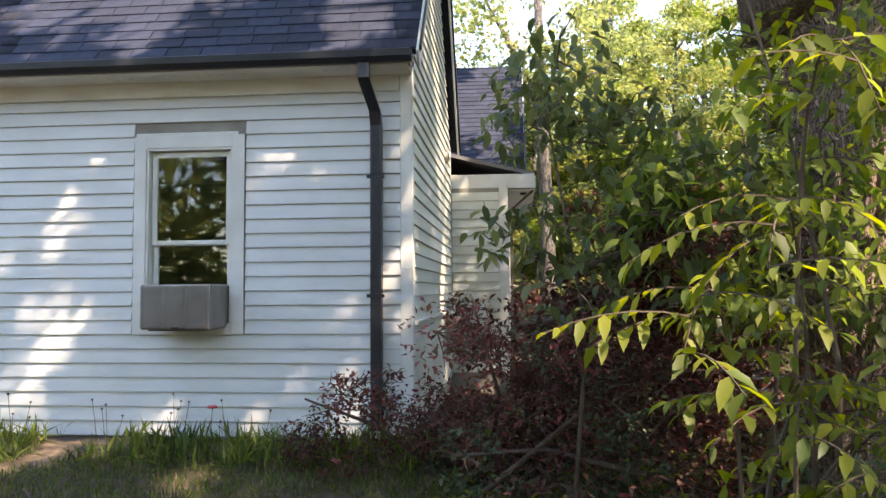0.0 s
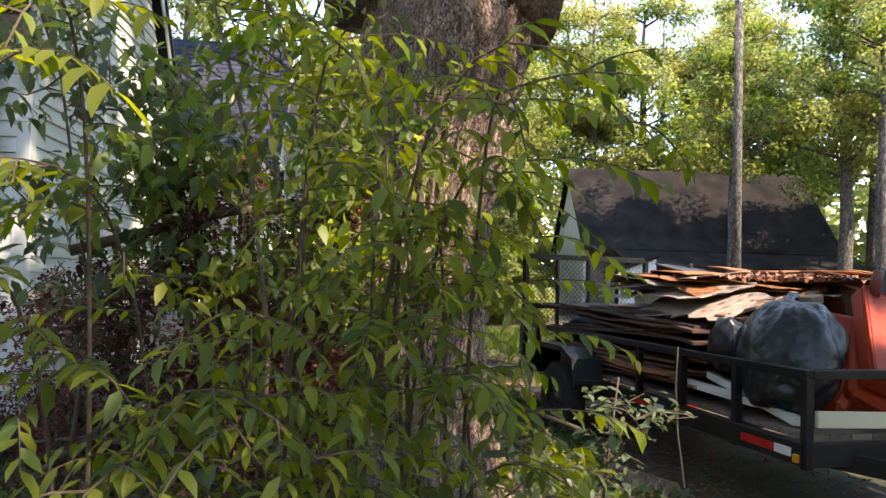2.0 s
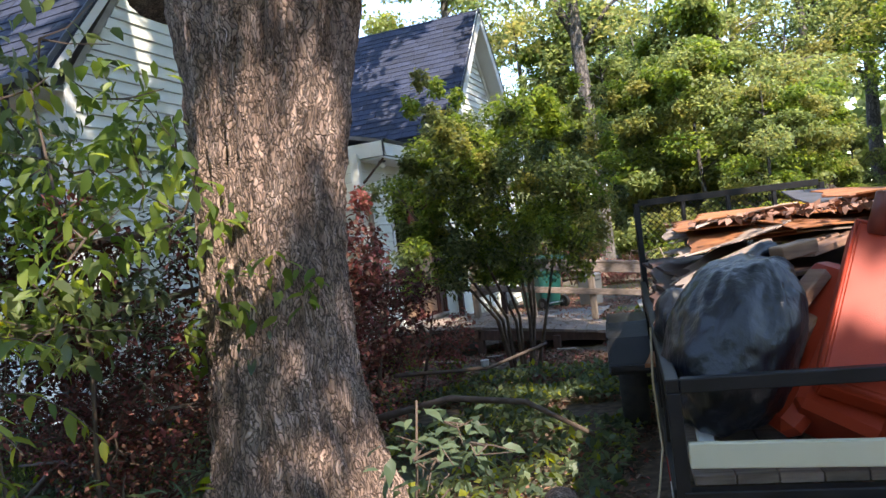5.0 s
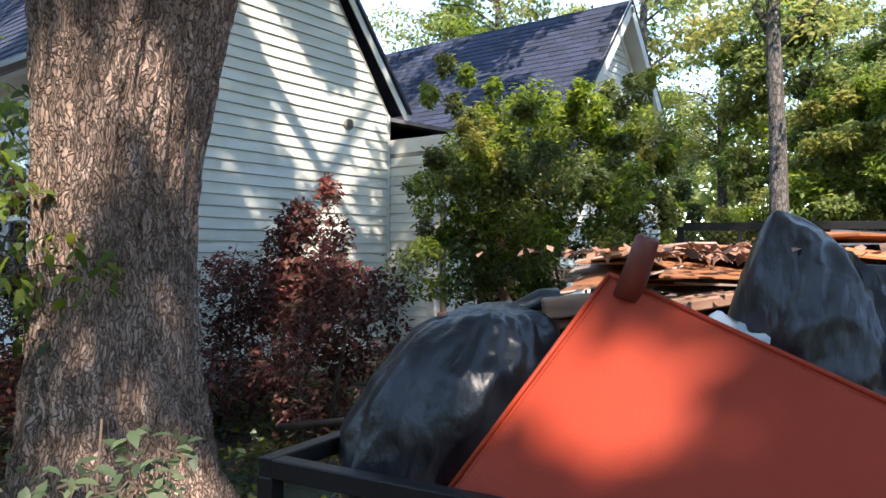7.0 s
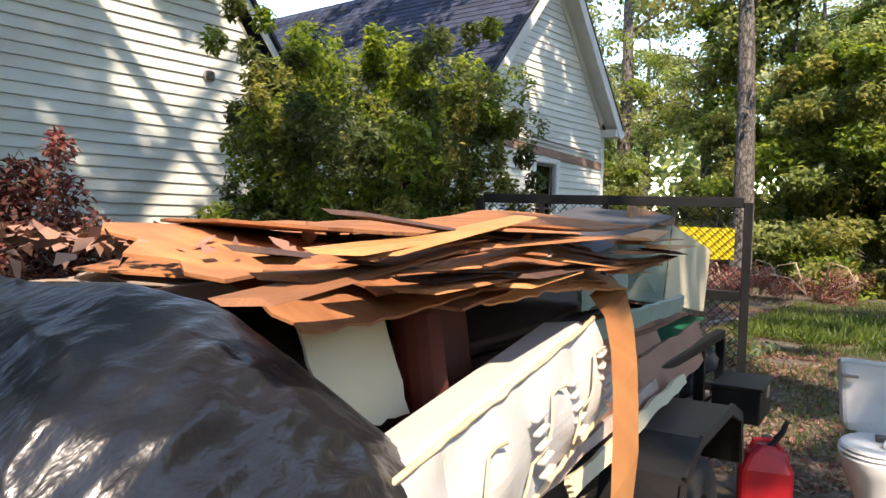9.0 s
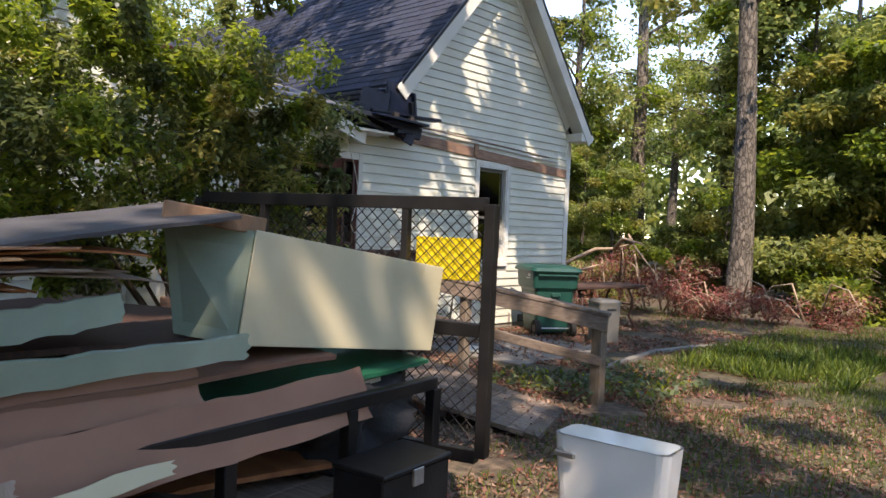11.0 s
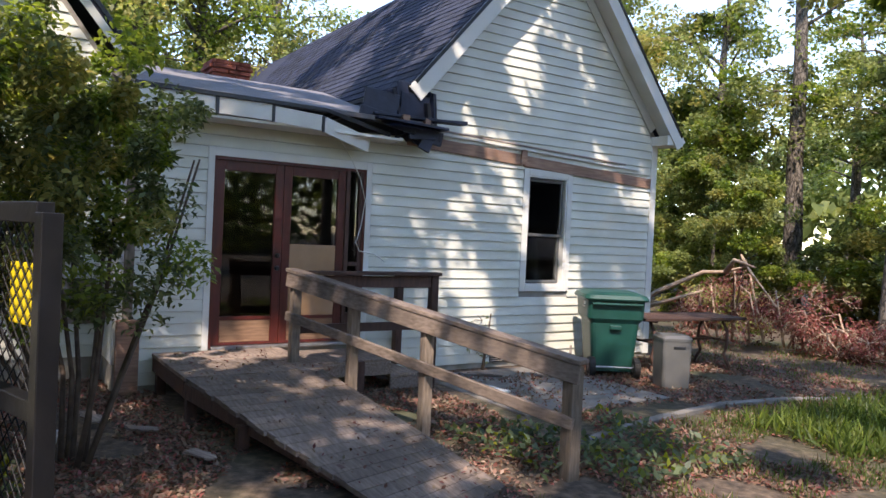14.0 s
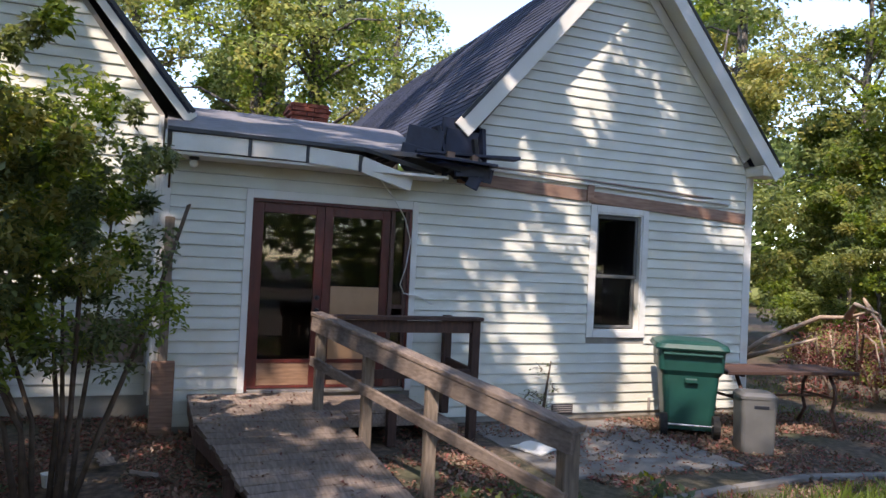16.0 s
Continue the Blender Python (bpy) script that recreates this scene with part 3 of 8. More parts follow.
RX = 0.12        # how far the main roof's edge stands out over the gable wall
slope_m = (MAIN_RIDGE + 0.14 - 3.40) / (MAIN_D / 2 + 0.3)
ridge_m = MAIN_RIDGE + 0.14
roof_main_s = slab("roof_front", [(-9.3, -0.3, 3.40), (RX, -0.3, 3.40), (RX, MAIN_D / 2, ridge_m), (-9.3, MAIN_D / 2, ridge_m)], 0.05,
                   M_SHINGLE_ALL, "steep dark asphalt shingle roof over the front", "roof")
roof_main_n = slab("roof_rear", [(RX, MAIN_D + 0.28, 3.42), (-9.3, MAIN_D + 0.28, 3.42), (-9.3, MAIN_D / 2, ridge_m - 0.001), (RX, MAIN_D / 2, ridge_m - 0.001)], 0.05,
                   M_SHINGLE_ALL, "steep dark asphalt shingle roof at the rear", "roof")
WRX = WX + 0.32
roof_wing_s = slab("roof_wing_south", [(-12, 7.05, 3.52), (WRX, 7.05, 3.52), (WRX, WING_MID, WING_RIDGE + 0.12), (-12, WING_MID, WING_RIDGE + 0.12)], 0.05,
                   M_SHINGLE_ALL, "steep dark shingle roof of the rear gable", "roof")
roof_wing_n = slab("roof_wing_north", [(WRX, 11.80, 3.40), (-12, 11.80, 3.40), (-12, WING_MID, WING_RIDGE + 0.119), (WRX, WING_MID, WING_RIDGE + 0.119)], 0.05,
                   M_SHINGLE_ALL, "north slope of the rear gable roof", "roof")
roof_shed = slab("roof_porch", [(1.17, 3.96, 3.05), (1.17, 7.3, 3.05), (-2.5, 7.9, 3.97), (-2.5, 3.96, 3.97)], 0.05,
                 M_ROLLROOF, "low grey roll-roofed slope over the doors", "roof")
roof_shed_back = slab("roof_porch_back", [(-2.5, 3.96, 3.965), (-2.5, 7.9, 3.965), (-6, 7.9, 3.3), (-6, 3.96, 3.3)], 0.05,
                      M_ROLLROOF, "low grey roof falling away behind", "roof")


def shingles(roof, origin, along, up, width, height, near):
    """Courses of shingle tabs. near: how far along the eave (in metres, a span) they are pieces of their own."""
    along, up = Vector(along).normalized(), Vector(up).normalized()
    n = along.cross(up).normalized()
    if n.z < 0:
        n = -n
    tw, ex = 0.31, 0.145
    base = Matrix((along, n, up)).transposed().to_4x4()
    bm = bmesh.new()
    lo = [(0.004, 0.002, 0), (tw - 0.004, 0.002, 0), (tw - 0.004, 0.014, 0.002), (0.004, 0.014, 0.002)]
    hi = [(0.004, 0.001, ex + 0.03), (tw - 0.004, 0.001, ex + 0.03), (tw - 0.004, 0.004, ex + 0.03), (0.004, 0.004, ex + 0.03)]
    bridge(bm, [lo, hi])
    bmesh.ops.recalc_face_normals(bm, faces=bm.faces)
    me = mesh_of("shingle", bm, M_SHINGLE)
    rng = random.Random(5)
    rows, singles, rest = int(height / ex), 0, []
    for r in range(rows):
        u = -rng.random() * tw
        while u < width:
            a, b = max(0, u), min(width, u + tw)
            if b - a > 0.05:
                p = Vector(origin) + along * a + up * (r * ex) + n * (0.001 + 0.004 * rng.random())
                if near[0] <= a <= near[1] and b - a > tw * 0.98 and singles < 300:
                    ob = new("shingle", me)
                    ob.parent = roof
                    ob.matrix_basis = Matrix.Translation(p) @ base
                    singles += 1
                else:
                    rest.append((p, b - a))
            u += tw
    V, Q = [], []
    for p, w in rest:
        o = len(V)
        for x, y, z in ((0.004, 0.002, 0), (w - 0.004, 0.002, 0), (w - 0.004, 0.014, 0.002), (0.004, 0.014, 0.002),
                        (0.004, 0.001, ex + 0.03), (w - 0.004, 0.001, ex + 0.03), (w - 0.004, 0.004, ex + 0.03), (0.004, 0.004, ex + 0.03)):
            V.append(p + along * x + n * y + up * z)
        Q += [(o, o + 1, o + 2, o + 3), (o + 3, o + 2, o + 6, o + 7), (o, o + 3, o + 7, o + 4), (o + 1, o + 5, o + 6, o + 2)]
    ob = bulk("shingle_field", [tuple(v) for v in V], Q, M_SHINGLE_ALL, roof)
    tagged(ob, kind="stuff")


# corner boards, rakes, fascias
def trim_board(name, p, q, w, h, parent, material=M_TRIM, label="", roll=0.0, bevel=0.004):
    bm = bmesh.new()
    bar(bm, p, q, w, h, bevel, roll)
    return part(name, bm, material, parent, label)


def build_trim():
    t = thing("trim", "white corner boards and rakes of the house", "trim", kind="structure")
    bm = bmesh.new()
    box(bm, (-0.085, -0.022, 0.2), (0.022, -0.001, MAIN_EAVE - 0.02), bevel=0.003)
    box(bm, (0.001, -0.001, 0.2), (0.022, 0.085, MAIN_EAVE), bevel=0.003)
    part("corner_board", bm, M_TRIM, t)
    bm = bmesh.new()
    box(bm, (0.001, MAIN_D - 0.06, 0.3), (0.021, MAIN_D - 0.004, MAIN_EAVE), bevel=0.003)
    part("corner_board", bm, M_TRIM, t)
    bm = bmesh.new()
    box(bm, (WX - 0.10, 3.905, 0.3), (WX + 0.022, 3.929, 2.9), bevel=0.003)
    box(bm, (WX + 0.001, 3.93, 0.3), (WX + 0.022, 4.02, 2.9), bevel=0.003)
    part("corner_board", bm, M_TRIM, t)
    bm = bmesh.new()
    box(bm, (WX + 0.001, WING_N - 0.11, 0.05), (WX + 0.022, WING_N + 0.02, 3.4), bevel=0.003)
    part("corner_board", bm, M_TRIM, t)
    # main gable rakes
    for s, y0, z0 in ((1, -0.3, 3.30), (-1, MAIN_D + 0.28, 3.31)):
        trim_board("rake_board", (RX - 0.012, y0, z0 + 0.02), (RX - 0.012, MAIN_D / 2, ridge_m - 0.10), 0.022, 0.15, t)
        trim_board("drip_edge", (RX + 0.012, y0 - 0.02 * s, z0 + 0.10), (RX + 0.012, MAIN_D / 2, ridge_m - 0.02), 0.02, 0.05, t, M_BLACK, "black metal drip edge")
    # wing gable rakes: broad fascia, soffit and frieze
    for y0, z0 in ((7.05, 3.44), (11.80, 3.32)):
        trim_board("rake_board", (WRX + 0.012, y0, z0 - 0.06), (WRX + 0.012, WING_MID, WING_RIDGE - 0.0), 0.022, 0.22, t)
        trim_board("drip_edge", (WRX + 0.018, y0, z0 + 0.08), (WRX + 0.018, WING_MID, WING_RIDGE + 0.13), 0.03, 0.045, t, M_BLACK, "black metal drip edge")
        trim_board("frieze_board", (WX + 0.025, y0 + (0.3 if y0 < 9 else -0.3), z0 + 0.18), (WX + 0.025, WING_MID, WING_RIDGE - 0.2), 0.022, 0.14, t)
        trim_board("soffit", (WX + 0.17, y0, z0 - 0.06), (WX + 0.17, WING_MID, WING_RIDGE - 0.06), 0.29, 0.012, t)
    bm = bmesh.new()
    box(bm, (WX + 0.001, 11.5, 3.26), (WRX + 0.005, 11.86, 3.40), bevel=0.004)
    part("eave_return", bm, M_TRIM, t)
    # front frieze under the soffit
    bm = bmesh.new()
    box(bm, (-9, -0.03, 3.14), (-0.09, -0.021, 3.28), bevel=0.002)
    part("frieze_board", bm, M_TRIM, t)
    bm = bmesh.new()
    box(bm, (-9.2, -0.32, 3.275), (0.02, -0.002, 3.288))
    for k in range(60):
        box(bm, (-0.3 - k * 0.1, -0.22, 3.270), (-0.27 - k * 0.1, -0.205, 3.276))
    part("soffit", bm, M_TRIM, t)
    # the skirt at the foot of the gable wall
    bm = bmesh.new()
    box(bm, (0.0, 0.1, 1.13), (0.045, MAIN_D - 0.06, 1.165), bevel=0.003)
    part("ledge_board", bm, M_TRIM, t)


build_trim()


def build_gutter():
    g = thing("gutter", "black metal gutter along the front eave", "gutter", pose(0, -0.30, 3.37))
    bm = bmesh.new()
    prof = [(-0.002, 0.0), (-0.002, -0.085), (-0.07, -0.09), (-0.105, -0.05), (-0.11, 0.005), (-0.10, 0.012), (-0.098, 0.0), (-0.094, -0.045), (-0.065, -0.08), (-0.012, -0.076), (-0.012, 0.0)]
    bridge(bm, [[(-9.3, y, z) for y, z in prof], [(0.06, y, z) for y, z in prof]])
    bmesh.ops.recalc_face_normals(bm, faces=bm.faces)
    part("channel", bm, M_BLACK, g)
    bm = bmesh.new()
    bridge(bm, [[(0.06, y, z) for y, z in prof[:5]], [(0.066, y, z) for y, z in prof[:5]]])
    part("end_cap", bm, M_BLACK, g)
    d = thing("downspout", "black square metal downspout down the corner of the house", "downspout", pose(-0.33, -0.36, 3.27))
    bm = bmesh.new()
    pts = [(0, 0, 0), (0, 0, -0.12), (0.05, 0.24, -0.34), (0.05, 0.285, -0.45), (0.05, 0.285, -3.0)]
    loops = []
    for i, p in enumerate(pts):
        w, h = 0.047, 0.036
        loops.append([(p[0] + sx * w, p[1] + sy * h, p[2]) for sx, sy in ((-1, -1), (-0.6, -1.12), (0.6, -1.12), (1, -1), (1, 1), (-1, 1))])
    bridge(bm, loops)
    part("pipe", bm, M_BLACK, d)
    for z in (-0.9, -1.9):
        bm = bmesh.new()
        box(bm, (-0.025, 0.235, z), (0.125, 0.25, z + 0.03), bevel=0.002)
        part("strap", bm, M_BLACK, d)


build_gutter()


def sash_window(name, label, m, w, h, trim, meet, material=M_TRIM, trim_w=0.10, back=True):
    """A double-hung window in its opening: local x along, z up, outside to -y. meet: height of the meeting rail."""
    win = thing(name, label, "window", m, kind="structure")
    bm = bmesh.new()
    for a, b in (((-trim_w, -0.03, -0.08), (0, -0.0185, h + trim_w)), ((w, -0.03, -0.08), (w + trim_w, -0.0185, h + trim_w)),
                 ((0, -0.03, h), (w, -0.0185, h + trim_w)), ((0, -0.035, -0.08), (w, -0.0185, 0))):
        box(bm, a, b, bevel=0.003)
    for a, b in (((0, -0.0185, 0), (0.02, 0.12, h)), ((w - 0.02, -0.0185, 0), (w, 0.12, h)), ((0.02, -0.0185, h - 0.02), (w - 0.02, 0.12, h)), ((0.02, -0.03, 0), (w - 0.02, 0.12, 0.02))):
        box(bm, a, b)
    part("window_frame", bm, M_TRIM, win)
    s = 0.045
    for y, z0, z1, nm in ((0.03, meet - 0.02, h - 0.03, "upper_sash"), (0.065, 0.03, meet + 0.02, "lower_sash")):
        bm = bmesh.new()
        for a, b in (((0.03, y, z0), (0.03 + s, y + 0.03, z1)), ((w - 0.03 - s, y, z0), (w - 0.03, y + 0.03, z1)),
                     ((0.03 + s, y, z0), (w - 0.03 - s, y + 0.03, z0 + 0.04)), ((0.03 + s, y, z1 - s), (w - 0.03 - s, y + 0.03, z1))):
            box(bm, a, b, bevel=0.004)
        sash = part(nm, bm, material, win)
        bm = bmesh.new()
        box(bm, (0.03 + s, y + 0.012, z0 + 0.04), (w - 0.03 - s, y + 0.016, z1 - s))
        p = part("pane", bm, M_GLASS, sash)
        p.visible_shadow = False
    return win


def build_front_window():
    w, h = FW[1] - FW[0], FW[3] - FW[2]
    # outer casing is part of the opening; the sash is set inside it
    sash_window("window_1", "white double-hung front window with an air conditioner in its lower sash", pose(FW[0] + 0.10, 0, FW[2] + 0.07), w - 0.16, h - 0.2, 0.1, 0.72,
                trim_w=0.11)
    bm = bmesh.new()
    box(bm, (FW[0] + 0.005, -0.027, FW[3] - 0.11), (FW[1] - 0.005, -0.002, FW[3] + 0.005), bevel=0.003)
    h_ = thing("window_casing", "white flat casing over the front window", "window casing", kind="structure")
    part("head_board", bm, M_TRIM, h_)
    a = thing("window_air_conditioner", "beige-grey window air conditioner sitting on the sill of the front window", "air conditioner", pose(-1.90, -0.10, 1.12) @ Matrix.Diagonal((1.16, 1, 1, 1)))
    bm = bmesh.new()
    box(bm, (-0.26, -0.26, 0), (0.26, 0.30, 0.37), bevel=0.012)
    body = part("case", bm, M_AC, a)
    for k in range(3):
        for r in range(22):
            bm = bmesh.new() if r == 0 else bm
            x0 = -0.245 + k * 0.165
            box(bm, (x0, -0.272, 0.02 + r * 0.0152), (x0 + 0.15, -0.259, 0.028 + r * 0.0152))
        part("grille", bm, M_AC, a)
    bm = bmesh.new()
    for k in range(4):
        box(bm, (-0.252 + k * 0.165, -0.275, 0.01), (-0.246 + k * 0.165 + 0.004, -0.259, 0.36))
    tagged(part("grille_frame", bm, M_AC, a), kind="stuff")
    bm = bmesh.new()
    for k in range(3):
        for r in range(18):
            box(bm, (0.259, -0.2 + k * 0.13, 0.03 + r * 0.018), (0.264, -0.1 + k * 0.13, 0.038 + r * 0.018))
    part("side_vent", bm, M_AC, a)
    bm = bmesh.new()
    box(bm, (-0.26, 0.15, -0.05), (0.45, 0.16, 0.36))
    part("filler_panel", bm, M_TRIM, a, "white side panel beside the air conditioner")
    bm = bmesh.new()
    box(bm, (-0.2, -0.25, -0.012), (0.2, 0.1, 0.0))
    box(bm, (-0.02, -0.285, 0.005), (0.02, -0.26, 0.02))
    part("base_pan", bm, M_BLACK, a)


build_front_window()
gw = sash_window("window_2", "narrow double-hung window with grey sashes and white casing", m_east(WX) @ pose(GW[0], 0, GW[2]), GW[1] - GW[0], GW[3] - GW[2], 0.1, 0.70, M_GREYBIN, trim_w=0.09)


def build_doors():
    m = m_east(WX)
    d = thing("door_1", "pair of maroon wooden doors with large dark glass panes, closed", "door", m @ pose(DOOR[0], 0, DOOR[2]), kind="structure")
    w, h = DOOR[1] - DOOR[0], DOOR[3] - DOOR[2]
    bm = bmesh.new()
    for a, b in (((-0.07, -0.03, -0.02), (0, -0.0185, h + 0.09)), ((w, -0.03, -0.02), (w + 0.07, -0.0185, h + 0.09)), ((0, -0.03, h), (w, -0.0185, h + 0.09))):
        box(bm, a, b, bevel=0.003)
    part("casing", bm, M_TRIM, d, "white door casing")
    bm = bmesh.new()
    for a, b in (((0, -0.018, 0), (0.03, 0.13, h)), ((w - 0.03, -0.018, 0), (w, 0.13, h)), ((0.03, -0.018, h - 0.03), (w - 0.03, 0.13, h))):
        box(bm, a, b)
    part("frame", bm, M_DOOR, d)
    bm = bmesh.new()
    box(bm, (0.03, -0.05, -0.02), (w - 0.03, 0.13, 0.015), bevel=0.004)
    part("threshold", bm, M_METAL, d, "worn metal threshold")
    lw = (w - 0.06 - 0.22) / 2
    for i, x0 in enumerate((0.03, 0.03 + lw + 0.004)):
        st = 0.095
        bm = bmesh.new()
        for a, b in (((x0, 0.02, 0.02), (x0 + st, 0.062, h - 0.03)), ((x0 + lw - st, 0.02, 0.02), (x0 + lw, 0.062, h - 0.03)), ((x0 + st, 0.02, h - 0.14), (x0 + lw - st, 0.062, h - 0.03)),
                     ((x0 + st, 0.02, 0.02), (x0 + lw - st, 0.062, 0.05)), ((x0 + st, 0.02, 0.29), (x0 + lw - st, 0.062, 0.33))):
            box(bm, a, b, bevel=0.004)
        leaf = part("door_leaf", bm, M_DOOR, d)
        bm = bmesh.new()
        box(bm, (x0 + st, 0.028, 0.05), (x0 + lw - st, 0.055, 0.29), bevel=0.004)
        part("kick_panel", bm, M_DOORBARE, leaf, "worn bare-wood lower panel")
        bm = bmesh.new()
        box(bm, (x0 + st, 0.038, 0.33), (x0 + lw - st, 0.044, h - 0.14))
        part("pane", bm, M_GLASS_DIRTY, leaf)
    x1 = 0.03 + 2 * lw + 0.008
    bm = bmesh.new()
    for a, b in (((x1, 0.0, 0.02), (x1 + 0.05, 0.06, h - 0.03)), ((w - 0.07, 0.0, 0.02), (w - 0.03, 0.06, h - 0.03)), ((x1 + 0.05, 0.0, 0.9), (w - 0.07, 0.06, 0.95)), ((x1 + 0.05, 0.0, 0.3), (w - 0.07, 0.06, 0.35)),
                 ((x1 + 0.05, 0.02, 0.02), (w - 0.07, 0.05, 0.3))):
        box(bm, a, b, bevel=0.003)
    part("storm_door", bm, M_DARKWOOD, d, "narrow dark wooden screen frame beside the doors")
    bm = bmesh.new()
    box(bm, (x1 + 0.05, 0.03, 0.35), (w - 0.07, 0.034, h - 0.03))
    part("pane", bm, M_GLASS_DIRTY, d)
    for k, z in enumerate((0.86, 1.0)):
        bm = bmesh.new()
        tube(bm, [(0.03 + lw - 0.045, 0.022, z), (0.03 + lw - 0.045, 0.005, z), (0.03 + lw - 0.045, -0.012, z)], [0.028, 0.028, 0.022 - 0.008 * k], 14)
        part("door_handle" if k == 0 else "lock", bm, M_BLACK, d)
    c = thing("cardboard_sheet", "brown cardboard sheet set over the lower glass of the door", "cardboard", m @ pose(DOOR[0] + 0.034 + lw + 0.098, 0.024, DOOR[2] + 0.332))
    bm = bmesh.new()
    box(bm, (0, 0, 0), (lw - 0.196, 0.010, 0.80), bevel=0.002)
    part("sheet", bm, M_CARD, c)


build_doors()


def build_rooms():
    """Rooms behind the glass, their dimness put into near-black walls."""
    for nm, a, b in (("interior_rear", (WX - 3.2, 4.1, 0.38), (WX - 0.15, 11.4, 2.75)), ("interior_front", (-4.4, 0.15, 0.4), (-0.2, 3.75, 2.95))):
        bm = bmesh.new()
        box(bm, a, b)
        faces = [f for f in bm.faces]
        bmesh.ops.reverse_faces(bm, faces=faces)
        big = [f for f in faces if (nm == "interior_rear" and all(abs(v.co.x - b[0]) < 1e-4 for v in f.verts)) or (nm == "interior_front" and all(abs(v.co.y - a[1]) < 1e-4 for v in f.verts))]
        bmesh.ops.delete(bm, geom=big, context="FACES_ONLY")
        tagged(part(nm, bm, M_ROOM_SHADE), "bare room behind the glass, its dimness coloured near-black", "interior", kind="structure")


build_rooms()


